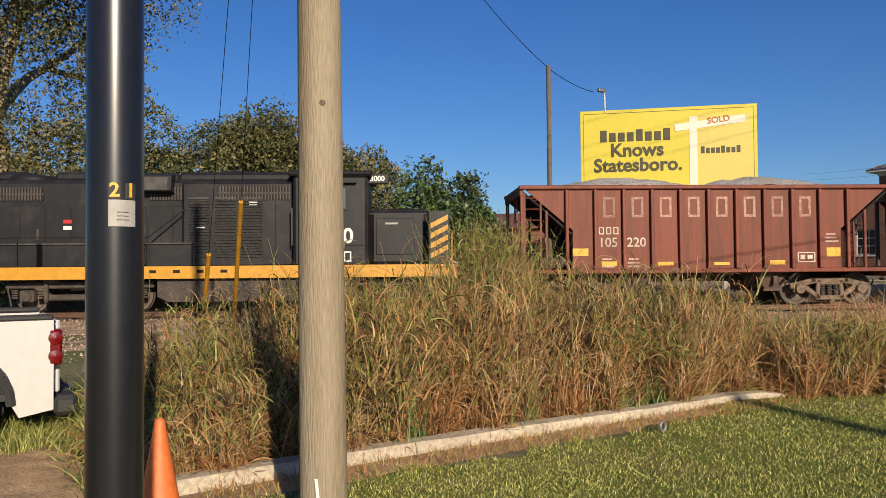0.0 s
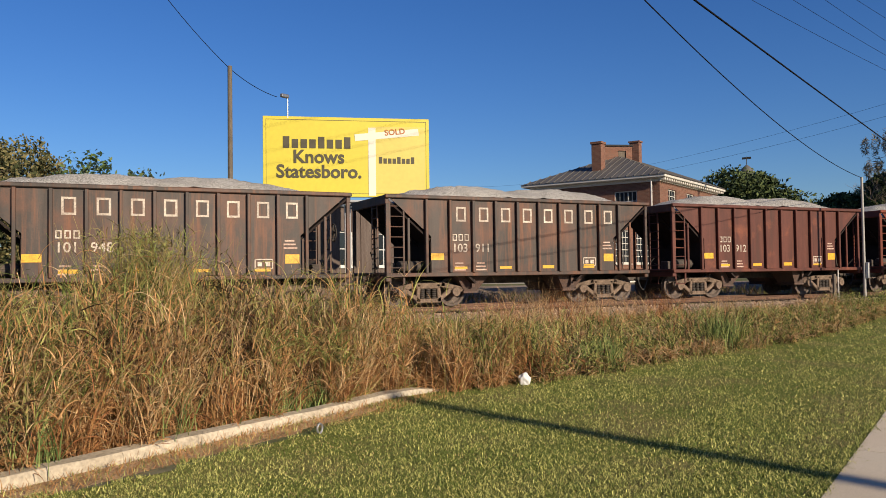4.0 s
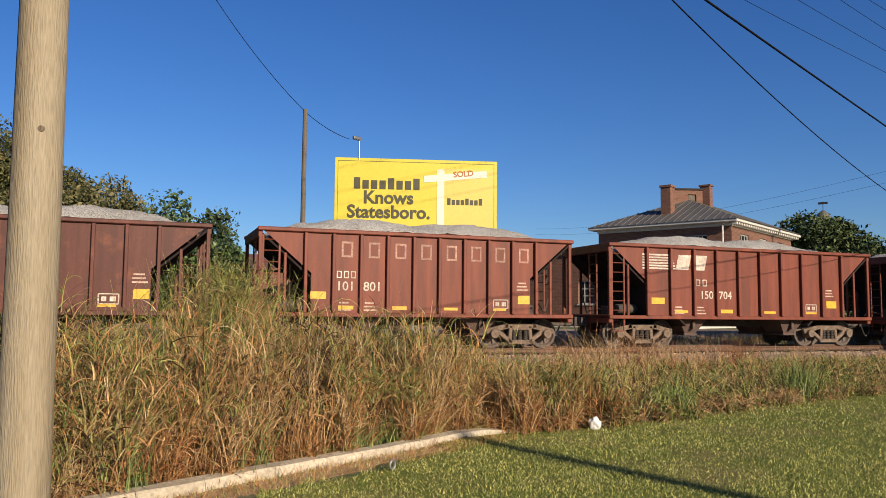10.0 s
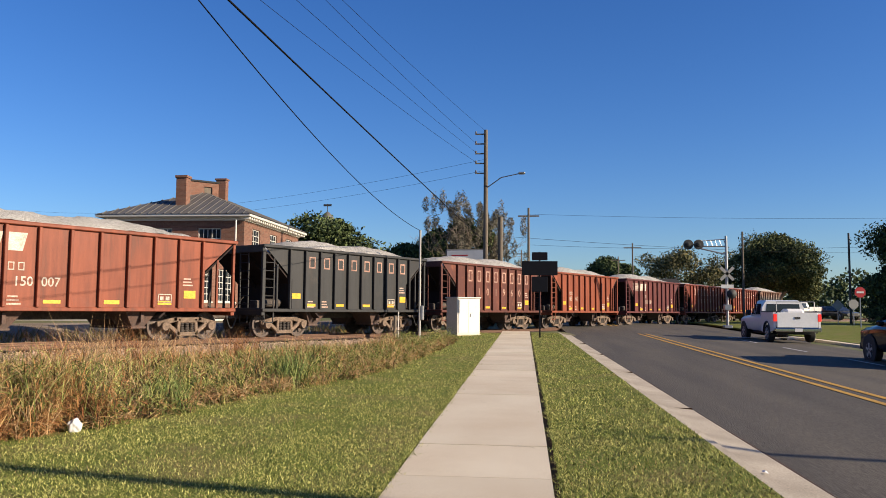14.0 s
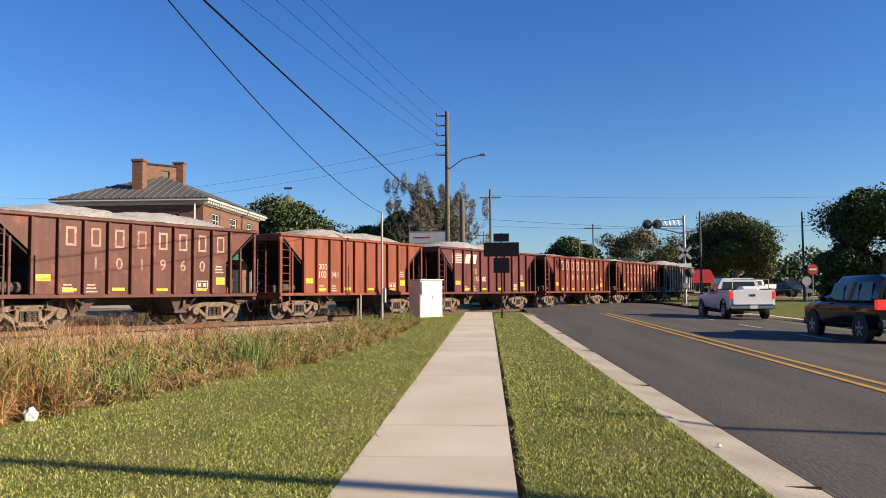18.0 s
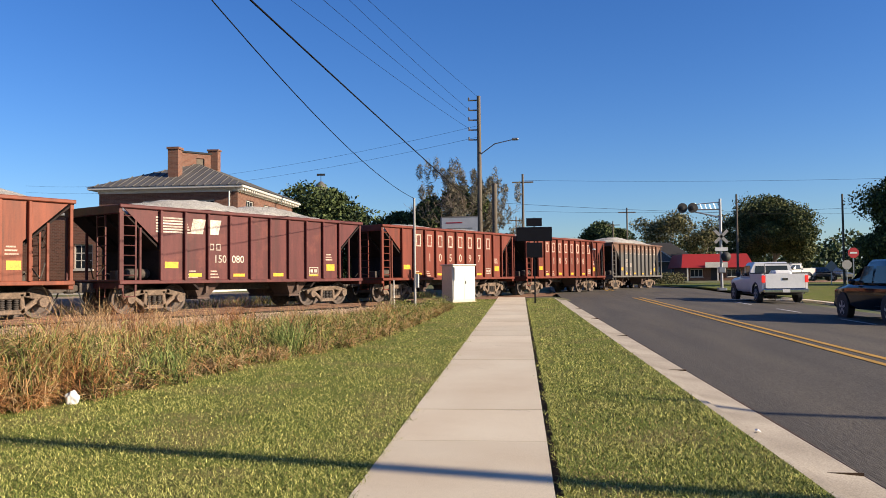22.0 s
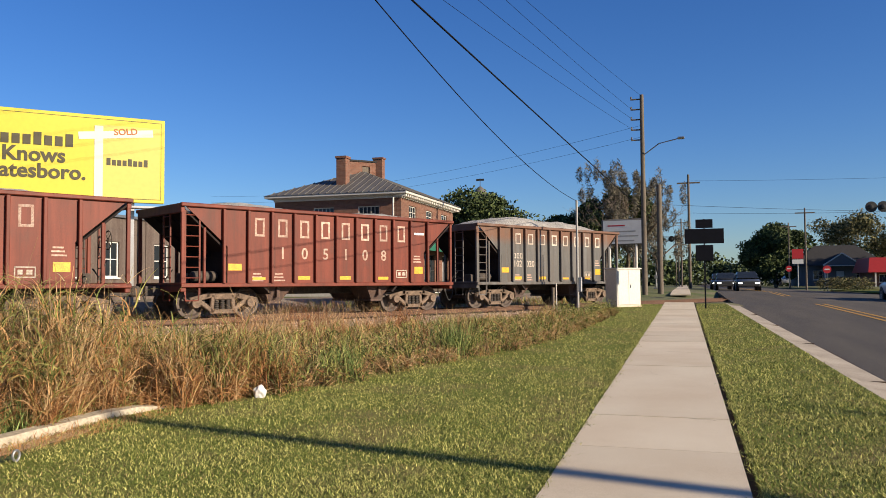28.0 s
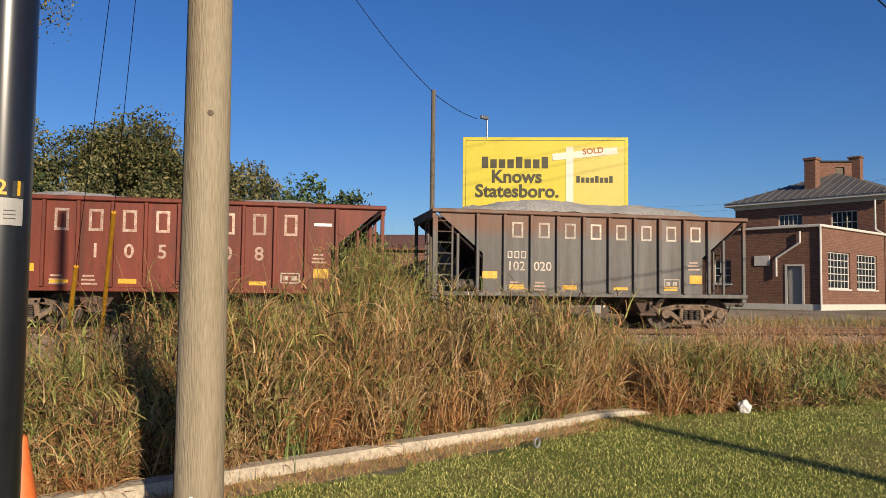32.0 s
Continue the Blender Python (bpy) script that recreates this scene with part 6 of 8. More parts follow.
        arcs("grass_tuft", r, rng2.uniform(0, 6.28, n), rng2.uniform(1.2, 1.55, n), rng2.uniform(0.1, 1.2, n), hh * rng2.uniform(0.5, 1.1, n), np.full(n, 0.011), M["tuft"], "lush green tuft of grass", seed)
    # stray stalks that stand above the rest
    n = 420
    r = scatter(n, 2.4, 12.5, 4.0, 58, 1.0)
    n = len(r)
    arcs("stray_stalks", r, rng.uniform(0, 6.28, n), rng.uniform(1.3, 1.57, n), rng.uniform(0.05, 0.5, n), tall(r[:, 0], r[:, 1]) * rng.uniform(1.0, 1.35, n), np.full(n, 0.007), M["reed"], "stray tall stalks above the reeds", 58, 4, 0.4)
    # lush grass beside the parked truck
    rng5 = np.random.default_rng(66)
    n = 9000
    r = np.stack([rng5.uniform(0.3, 2.6, n), rng5.uniform(7.9, 11.0, n), np.zeros(n)], 1)
    r = r[r[:, 1] > 7.9 + 0.5 * np.abs(np.sin(r[:, 0] * 3.1)) * rng5.uniform(0, 1, n)]
    r[:, 2] = GZ(r[:, 0], r[:, 1])
    blades("verge_grass", r, rng5.uniform(0.12, 0.34, len(r)), 0.008, 0.7, 3, M["blade"], "lush green grass beside the drive", 66, 0.1, 0.4, mess=0.3)
    # litter of dead grass and small tufts on the bare soil
    n = 4200
    xs = rng5.uniform(2.0, 8.3, n)
    ys = np.interp(xs, [2, 5.2, 7.5, 8.3], [5.9, 5.93, 5.9, 5.8]) - rng5.uniform(0, 0.5, n) ** 1.2
    r = np.stack([xs, ys, 0.012 * xs + 0.004], 1)
    blades("dead_litter", r[:2700], rng5.uniform(0.03, 0.09, 2700), 0.007, 0.5, 2, M["straw"], "bits of dead grass on the soil", 67, 0.4, mess=3.0)
    blades("soil_tufts", r[2700:], rng5.uniform(0.02, 0.06, n - 2700), 0.005, 0.7, 2, M["blade"], "small grass tufts on the bare soil", 68, 0.2, mess=0.6)
    # rough growth beyond the rails
    n = 9000
    a, q = rng5.uniform(-14, 40, n), rng5.uniform(25.9, 28.5, n)
    r = np.stack([NX * q + UX * a, NY * q + UY * a, np.zeros(n)], 1)
    r = r[r[:, 1] > 5]
    r[:, 2] = GZ(r[:, 0], r[:, 1])
    for k, mt in enumerate(("straw", "weed", "reed")):
        blades("rough_growth", r[k::3], rng5.uniform(0.15, 0.5, len(r[k::3])), 0.02, 0.7, 3, M[mt], "rough weeds beyond the rails", 69 + k, 0.3, mess=0.5)
    # dry sprays of seed heads near the ballast
    rng4 = np.random.default_rng(55)
    for k in range(46):
        x = 10.5 + 22 * rng4.uniform() ** 1.2
        y = (rng4.uniform(13.2, 17.2) - x * NX) / NY
        if y < float(front_y(x)) + 0.8:
            continue
        n = 90
        r = np.stack([x + rng4.normal(0, 0.28, n), y + rng4.normal(0, 0.25, n), np.full(n, ground_z(x, y))], 1)
        arcs("dry_spray", r, rng4.uniform(0, 6.28, n), rng4.uniform(1.0, 1.5, n), rng4.uniform(0.1, 1.6, n), rng4.uniform(0.5, 1.0) * rng4.uniform(0.5, 1.1, n), np.full(n, 0.009), M["pale_straw" if k % 3 else "straw"], "dry tan spray of grass near the ballast", 300 + k)
    for x, y, hh, seed in ((16.9, 9.0, 1.15, 371), (17.6, 8.6, 1.05, 372), (18.3, 8.3, 0.95, 373), (16.2, 9.5, 0.9, 374), (13.6, 10.9, 0.9, 375), (20.5, 7.3, 0.8, 376)):
        rng6, n = np.random.default_rng(seed), 260
        r = np.stack([x + rng6.normal(0, 0.4, n), y + rng6.normal(0, 0.3, n), np.full(n, ground_z(x, y))], 1)
        arcs("dry_spray", r, rng6.uniform(0, 6.28, n), rng6.uniform(0.9, 1.5, n), rng6.uniform(0.1, 1.9, n), hh * rng6.uniform(0.5, 1.2, n), np.full(n, 0.009), M["pale_straw" if seed % 2 else "rust_straw"], "dry tan bush of old stalks near the ballast", seed)
    # broad-leaved weeds at the front of the stand
    rng3 = random.Random(77)
    clumps = []
    for k in range(150):
        x = 9.8 + 23 * rng3.random() ** 1.2
        y = float(front_y(x)) + 0.15 + 1.8 * rng3.random() ** 1.6
        hgt = 0.2 + 0.26 * rng3.random()
        if abs(x - 9.4) < 0.5 and y < 5.4:
            continue
        clumps.append(((x, y, ground_z(x, y) + hgt * 0.5), (0.3, 0.3, hgt * 0.6), 170))
    ob = leaf_cloud("leafy_weeds", clumps, 0.026, M["leaf_weed"], "", "", 78, None, 0.4)
    tagged(ob, "broad-leaved green weeds at the lawn's edge", "weeds", kind="stuff")
    # a plume of tall thin growth that stands above the reeds
    leaf_cloud("bush", [((5.9, 7.9, 1.3), (0.4, 0.4, 0.7), 420), ((6.1, 8.1, 1.85), (0.34, 0.3, 0.3), 220)], 0.03, M["reed"], "olive leafy bush among the reeds", "bush", 41, None, 0.3)
    rng2 = np.random.default_rng(42)
    n = 520
    r = np.stack([rng2.normal(6.0, 0.3, n), rng2.normal(8.0, 0.24, n), np.zeros(n)], 1)
    arcs("reed_plume", r, rng2.uniform(0, 6.28, n), rng2.uniform(1.35, 1.57, n), rng2.uniform(0.05, 0.6, n), 2.3 * rng2.uniform(0.6, 1.0, n), np.full(n, 0.007), M["reed"], "tall thin plume of tan reeds", 42, 5, 0.3)
    who, f = rng2.integers(0, n, 2200), rng2.uniform(0.45, 1.0, 2200)
    root = r[who] + np.stack([np.zeros(2200), np.zeros(2200), 2.0 * f], 1) + rng2.normal(0, 0.06, (2200, 3))
    arcs("plume_leaves", root, rng2.uniform(0, 6.28, 2200), rng2.uniform(0.3, 1.4, 2200), rng2.uniform(0.5, 2.5, 2200), rng2.uniform(0.08, 0.25, 2200), np.full(2200, 0.01), M["reed"], "small tan leaves of the tall plume", 43, 4)


def lawn_blades():
    rng = np.random.default_rng(21)
    n = 1500000
    d = 2.2 * np.exp(rng.uniform(0, np.log(40 / 2.2), n))
    a = rng.uniform(-0.42, 1.75, n)
    a = np.where((d < 4.5) & (a > 1.45), 0.9, a)
    x, y = 0.6 + d * np.cos(a), 0.1 + d * np.sin(a)
    back = np.where(x > 6.6, -2.03 + 0.0115 * (x - 6.6), -2.03)
    edge = np.where(x < 7.3, 5.5 + 0.09 * np.sin(x * 4) + 0.09 * np.sin(x * 11), front_y(x) + 0.12)
    edge = np.minimum(edge, front_y(x) + 0.12)
    ok = (y > back + 0.02) & (y < edge) & ((y < -0.32) | (y > 1.14)) & (x < 39) & (x > 0.8)
    x, y, d = x[ok], y[ok], d[ok]
    bare = np.array([0.85 + 1.0 * sway(p, q, 0.8, 5.0) + 0.5 * sway(p, q, 3.1, 8.0) for p, q in zip(x, y)])
    keep = rng.uniform(0, 1, len(x)) < np.clip(bare, 0.6, 1)
    x, y, d, bare = x[keep], y[keep], d[keep], bare[keep]
    r = np.stack([x, y, 0.012 * np.clip(x, 0, 38) - 0.002], 1)
    h = rng.uniform(0.016, 0.036, len(r)) * np.interp(d, [2, 10, 40], [0.95, 1.1, 1.4])
    w = np.interp(d, [2, 8, 40], [0.0055, 0.0085, 0.026])
    dry = rng.uniform(0, 1, len(r)) < np.clip(0.62 - 0.62 * bare, 0.05, 0.6)
    blades("lawn_grass", r[~dry], h[~dry], w[~dry], 0.6, 1, M["blade"], "short mown green lawn grass", 22, 0.3, 0.2, mess=1.2)
    blades("lawn_thatch", r[dry], h[dry] * 0.8, w[dry], 0.6, 1, M["dry_blade"], "dry tan blades in the worn patches of the lawn", 24, 0.3, 0.2, mess=1.8)
    # longer tufts that hang over the edges of the pavement
    m = 20000
    xs = 2.5 + 34 * rng.uniform(0, 1, m) ** 1.6
    side = rng.integers(0, 2, m)
    reach = 0.025 + 0.1 * np.abs(np.sin(xs * 2.3) * np.sin(xs * 7.1)) ** 1.5
    ys = np.where(side == 0, 1.15, -0.325) + rng.normal(0, 1, m) * reach * 0.5
    r = np.stack([xs, ys, 0.012 * xs], 1)
    blades("lawn_edge", r, rng.uniform(0.03, 0.07, m), 0.006, 1.0, 2, M["blade"], "grass hanging over the pavement's edge", 23, 0.2, 0.6, mess=0.8)


def leaf_cloud(name, blobs, size, material, label, category, seed, parent=None, flat=0.5):
    """Small leaves through several rounded masses; with no parent it is a thing of its own."""
    rng = np.random.default_rng(seed)
    P, S = [], []
    for (cx, cy, cz), (rx, ry, rz), n in blobs:
        v = rng.normal(0, 1, (n, 3))
        v /= np.linalg.norm(v, axis=1, keepdims=True)
        rad = rng.uniform(0.35, 1.0, n) ** 0.5
        lump = np.array([1 + 0.45 * noise.noise(Vector(q * 2.6) + Vector((cx, cy, seed))) for q in v])
        P.append(np.array([cx, cy, cz]) + v * (rad * lump)[:, None] * np.array([rx, ry, rz]))
        S.append(size * rng.uniform(0.5, 1.3, n))
    P, S = np.concatenate(P), np.concatenate(S)
    n = len(P)
    a = rng.normal(0, 1, (n, 3))
    a /= np.linalg.norm(a, axis=1, keepdims=True)
    b = np.cross(a, rng.normal(0, 1, (n, 3)))
    b /= np.linalg.norm(b, axis=1, keepdims=True)
    verts = np.stack([P - a * S[:, None], P - b * S[:, None] * flat, P + a * S[:, None], P + b * S[:, None] * flat], 1).reshape(-1, 3)
    ob = new(name, np_mesh(name, verts, np.arange(4 * n).reshape(-1, 4), material))
    ob.parent = parent
    if parent is None:
        tagged(ob, label, category)
    return ob


def limb(g, p, d, length, r, depth, rng, spread=0.6, tips=None, seg=4):
    """A branch that forks and tapers."""
    p, d = Vector(p), Vector(d).normalized()
    for k in range(seg):
        nd = (d + Vector((rng.uniform(-1, 1), rng.uniform(-1, 1), rng.uniform(-0.6, 1))) * 0.16).normalized()
        q = p + nd * (length / seg)
        r1 = r * (1 - 0.42 * (k + 1) / seg)
        g.tube(p, q, r * (1 - 0.42 * k / seg), r1, n=7 if r > 0.05 else 4, caps=False)
        p, d = q, nd
    if tips is not None:
        tips.append(tuple(p))
    if depth > 0:
        for k in range(rng.choice((2, 3)) if depth > 1 else 3):
            nd = (d + Vector((rng.uniform(-1, 1), rng.uniform(-1, 1), rng.uniform(-0.35, 0.7))) * spread * 1.4).normalized()
            limb(g, p, nd, length * rng.uniform(0.55, 0.8), r * 0.55, depth - 1, rng, spread, tips, max(2, seg - 1))


def tree(x, y, height, crown, leaves, size, material, label, seed, bark="bark", trunk_r=0.3, depth=3, trunk=0.35, z=None, stems=1, squash=1.0, low=0.38, full=0):
    """A tree with tapered limbs; its leaves hang in clumps round the tips of the limbs."""
    z = ground_z(x, y) if z is None else z
    t = thing("tree", label, "tree", pose(x, y, z))
    rng = random.Random(seed)
    g, tips = Geo(), []
    for s in range(stems):
        lean = Vector((rng.uniform(-0.25, 0.25), rng.uniform(-0.25, 0.25), 1)) if stems > 1 else Vector((rng.uniform(-0.06, 0.06), rng.uniform(-0.06, 0.06), 1))
        base = Vector((rng.uniform(-0.4, 0.4), rng.uniform(-0.4, 0.4), -0.2)) if stems > 1 else Vector((0, 0, -0.2))
        limb(g, base, lean, height * trunk, trunk_r, depth, rng, 0.75, tips, 5)
    part("trunk", g, M[bark], t, smooth=True)
    if leaves:
        top = max(p[2] for p in tips)
        zmin = min(p[2] for p in tips)
        blobs = []
        mx, my = ((min(p[a] for p in tips) + max(p[a] for p in tips)) / 2 for a in (0, 1))
        wide = max(max(abs(p[0] - mx), abs(p[1] - my)) for p in tips) or 1
        for k in range(full):
            a, f, u = rng.uniform(0, 6.28), rng.uniform(0.15, 0.95), rng.uniform(0.05, 1.0)
            r = crown * rng.uniform(0.16, 0.36)
            w = crown * f * math.sqrt(max(0.1, 1 - (2 * u - 0.8) ** 2 * 0.8))
            blobs.append(((w * math.cos(a), w * math.sin(a), height * (low + (0.9 - low) * u)), (r, r, r * 0.7), int(leaves / full)))
        for p in tips:
            k = crown / wide * 0.85
            c = ((p[0] - mx) * k, (p[1] - my) * k, height * (low + (0.88 - low) * (p[2] - zmin) / max(top - zmin, 0.1)))
            r = crown * rng.uniform(0.2, 0.36)
            blobs.append((c, (r, r, r * 0.75 * squash), max(10, leaves // len(tips))))
        leaf_cloud("crown", blobs, size, M[material], "", "", seed, t)
    return t


weeds()
lawn_blades()
guy((4.40, 14.5), (2.45, 4.9, 9.8), "guy wire with yellow plastic guard", 2.9)
guy((5.13, 15.0), (2.45, 4.9, 9.4), "taut guy wire with yellow plastic guard", 4.2)



# ---- buildings ----
def brick_wall_material(name, tone, mortar, scale=1.0):
    m = mat(name, tone, 0.9, vary=0.25, scale=0.7, fine=12, bump=0.2)
    nt, L = m.node_tree, m.node_tree.links.new
    b = nt.nodes["Principled BSDF"]
    tc, sep, add, com, br = (nt.nodes.new(k) for k in ("ShaderNodeTexCoord", "ShaderNodeSeparateXYZ", "ShaderNodeMath", "ShaderNodeCombineXYZ", "ShaderNodeTexBrick"))
    L(tc.outputs["Object"], sep.inputs[0]), L(sep.outputs[0], add.inputs[0]), L(sep.outputs[1], add.inputs[1])
    L(add.outputs[0], com.inputs[0]), L(sep.outputs[2], com.inputs[1]), L(com.outputs[0], br.inputs["Vector"])
    br.inputs["Scale"].default_value = 1.0
    br.inputs["Brick Width"].default_value, br.inputs["Row Height"].default_value, br.inputs["Mortar Size"].default_value = 0.23, 0.085, 0.006
    br.inputs["Color1"].default_value = (*tone, 1)
    br.inputs["Color2"].default_value = (*(c * 0.62 for c in tone), 1)
    br.inputs["Mortar"].default_value = (*mortar, 1)
    mul = nt.nodes.new("ShaderNodeMix")
    mul.data_type, mul.blend_type = "RGBA", "MULTIPLY"
    mul.inputs[0].default_value = 0.55
    old = b.inputs["Base Color"].links[0].from_socket
    hs = nt.nodes.new("ShaderNodeHueSaturation")
    hs.inputs["Value"].default_value = 1 / max(tone) * 0.8
    hs.inputs["Saturation"].default_value = 0.3
    L(old, hs.inputs["Color"]), L(br.outputs[0], mul.inputs[6]), L(hs.outputs[0], mul.inputs[7]), L(mul.outputs[2], b.inputs["Base Color"])
    return m


M["brick_wall"] = brick_wall_material("brick_wall", (0.205, 0.095, 0.06), (0.232, 0.174, 0.133))
M["rust_roof"] = mat("rust_roof", (0.166, 0.066, 0.037), 0.8, vary=0.3, scale=1, fine=8)
M["dark_room"] = mat("dark_room", (0.025, 0.023, 0.022), 0.9, vary=0.2)


def wall_mesh(u0, u1, z0, z1, holes, thick):
    """A wall along x from u0 to u1, its outer face at y = 0, with openings cut through."""
    us = sorted({u0, u1, *(h[0] for h in holes), *(h[1] for h in holes)})
    zs = sorted({z0, z1, *(h[2] for h in holes), *(h[3] for h in holes)})
    g = Geo()
    for a, b in zip(us, us[1:]):
        run_ = None
        for c, d in zip(zs, zs[1:]):
            mid = ((a + b) / 2, (c + d) / 2)
            if any(h[0] < mid[0] < h[1] and h[2] < mid[1] < h[3] for h in holes):
                if run_:
                    g.box(a, b, 0, thick, *run_)
                run_ = None
            else:
                run_ = (run_[0], d) if run_ else (c, d)
        if run_:
            g.box(a, b, 0, thick, *run_)
    return g


def sash(parent, m, w, h, cols, rows, material, deep=0.12, name="window"):
    """A window of many panes, its lower left corner at m's origin, facing -y."""
    win = new(name)
    win.parent, win.matrix_basis = parent, m
    g = Geo().box(0, w, deep - 0.03, deep + 0.05, 0, 0.07).box(0, w, deep - 0.03, deep + 0.05, h - 0.07, h)
    g.box(0, 0.07, deep - 0.03, deep + 0.05, 0.07, h - 0.07).box(w - 0.07, w, deep - 0.03, deep + 0.05, 0.07, h - 0.07)
    part("window_frame", g, material, win)
    bars = Geo()
    for i in range(1, cols):
        x = 0.07 + (w - 0.14) * i / cols
        bars.box(x - 0.022, x + 0.022, deep - 0.02, deep + 0.02, 0.07, h - 0.07)
    for j in range(1, rows):
        z = 0.07 + (h - 0.14) * j / rows
        bars.box(0.07, w - 0.07, deep - 0.024, deep + 0.016, z - 0.022, z + 0.022)
    part("muntin_grid", bars, material, win)
    pane = Geo().box(0.07, w - 0.07, deep, deep + 0.01, 0.07, h - 0.07)
    part("pane", pane, M["glass"], win)
    part("sill", Geo().box(-0.06, w + 0.06, -0.06, deep, -0.08, 0.0), material, win)
    return win


def brick_house():
    z0 = 0.8
    b = thing("brick_building", "two-storey red brick building with grey hip roof", "building", pose(0, 0, 0))
    W = M["brick_wall"]
    S = pose(0, 18.57, 0)
    X0, X1, Y1 = 51.6, 64.2, 28.2
    ups = [(53.2, 54.8, 5.35, 7.0), (57.0, 58.6, 5.35, 7.0), (60.8, 62.5, 5.35, 7.0)]
    low = [(52.8, 55.5, 1.0, 3.7), (56.6, 59.2, 1.35, 3.7), (61.1, 62.7, 1.0, 3.7)]
    part("wall", wall_mesh(X0, X1, z0, 7.45, ups + low, 0.35), W, b, at=S, fix=True)
    E = Matrix.Translation((X0, Y1, 0)) @ Matrix.Rotation(radians(-90), 4, "Z")
    ww = Y1 - 18.57
    sides = [(ww - 3.2, ww - 1.6, 5.5, 6.9), (ww - 6.6, ww - 5.0, 5.5, 6.9)]
    part("wall", wall_mesh(0, ww - 0.36, z0, 7.45, sides, 0.35), W, b, at=E, fix=True)
    part("wall", Geo().box(X1 - 0.35, X1, 18.93, Y1, z0, 7.45), W, b)
    part("wall", Geo().box(X0 + 0.36, X1 - 0.36, Y1 - 0.35, Y1, z0, 7.45), W, b)
    part("floor_slab", Geo().box(X0 + 0.4, X1 - 0.4, 18.95, Y1 - 0.4, 4.3, 4.45), M["dark_room"], b)
    part("foundation", Geo().box(X0 - 0.04, X1 + 0.04, 18.52, 18.57, z0 - 0.4, z0 + 0.35), M["trim"], b)
    for a, c, lo, hi in ups:
        sash(b, S @ pose(a, 0, lo), c - a, hi - lo, 3, 4, M["trim"])
    for a, c, lo, hi in sides:
        sash(b, E @ pose(a, 0, lo), c - a, hi - lo, 5, 2, M["trim"])
    for i, (a, c, lo, hi) in enumerate(low):
        w = sash(b, S @ pose(a, 0, lo), c - a, hi - lo, 3 if i < 2 else 1, 2, M["plastic"] if i < 2 else M["trim"], name="shop_window" if i < 2 else "door")
        if i == 2:
            part("door_leaf", Geo().box(0.3, 1.3, 0.07, 0.12, 0.02, 2.2, c=0.01), M["steel"], w, "grey door leaf")
    # eaves, dentils, hip roof with standing seams
    part("cornice", Geo().box(X0 - 0.55, X1 + 0.55, 18.0, Y1 + 0.55, 7.62, 7.8, c=0.03), M["trim"], b)
    part("frieze", Geo().box(X0 - 0.08, X1 + 0.08, 18.49, Y1 + 0.05, 7.40, 7.62), M["trim"], b)
    for k in range(30):
        x = X0 - 0.35 + 0.45 * k
        part("dentil", Geo().box(x, x + 0.2, 18.1, 18.49, 7.46, 7.62), M["trim"], b)
    rx0, rx1, ry, rz = 56.2, 59.6, 23.4, 10.05
    c = [(X0 - 0.6, 17.95, 7.8), (X1 + 0.6, 17.95, 7.8), (X1 + 0.6, Y1 + 0.6, 7.8), (X0 - 0.6, Y1 + 0.6, 7.8), (rx0, ry, rz), (rx1, ry, rz)]
    part("roof", Geo().add(c, [(0, 1, 5, 4), (1, 2, 5), (2, 3, 4, 5), (3, 0, 4), (3, 2, 1, 0)]), M["roof_metal"], b, "grey standing-seam metal roof")
    seam = Geo()
    for k in range(1, 20):
        y = 17.95 + (Y1 + 0.6 - 17.95) * k / 20
        f = 1 - abs(y - ry) / ((Y1 + 0.6 - 17.95) / 2 + 0.15)
        seam.tube((X0 - 0.6, y, 7.82), (X0 - 0.6 + (rx0 - X0 + 0.6) * f, y, 7.82 + (rz - 7.8) * f), 0.035, n=4)
    for k in range(1, 26):
        x = X0 - 0.6 + (X1 - X0 + 1.2) * k / 26
        f = min(1, (x - X0 + 0.6) / (rx0 - X0 + 0.6), (X1 + 0.6 - x) / (X1 + 0.6 - rx1))
        seam.tube((x, 17.95, 7.82), (x, 17.95 + (ry - 17.95) * f, 7.82 + (rz - 7.8) * f), 0.035, n=4)
    part("roof_seam", seam, M["roof_metal"], b)
    part("chimney", Geo().box(52.9, 53.6, 23.25, 24.0, 7.9, 10.56, c=0.02).box(52.84, 53.66, 23.19, 24.06, 10.56, 10.72), W, b, "red brick chimney")
    part("chimney", Geo().box(56.75, 57.3, 21.95, 22.7, 8.8, 11.0, c=0.02).box(56.69, 57.36, 21.89, 22.76, 11.0, 11.12), W, b, "red brick chimney")
    part("penthouse", wall_mesh(0, 2.6, 8.8, 10.72, [(1.3, 1.9, 9.6, 10.4)], 0.3), W, b, at=Matrix.Translation((55.1, 24.2, 0)) @ Matrix.Rotation(radians(-46), 4, "Z"))
    part("hatch", Geo().box(1.3, 1.9, 0.1, 0.15, 9.6, 10.4), M["old_pole"], b, at=Matrix.Translation((55.1, 24.2, 0)) @ Matrix.Rotation(radians(-46), 4, "Z"))
    part("parapet_cap", Geo().box(-0.1, 2.5, -0.08, 1.4, 10.72, 10.84), M["shingle"], b, "dark flat parapet cap", at=Matrix.Translation((55.1, 24.2, 0)) @ Matrix.Rotation(radians(-46), 4, "Z"))
    # awning
    g, n = Geo(), 10
    pts = []
    for i in range(n + 1):
        a = math.pi / 2 * i / n
        inset = 0.75 * math.sin(a) ** 3
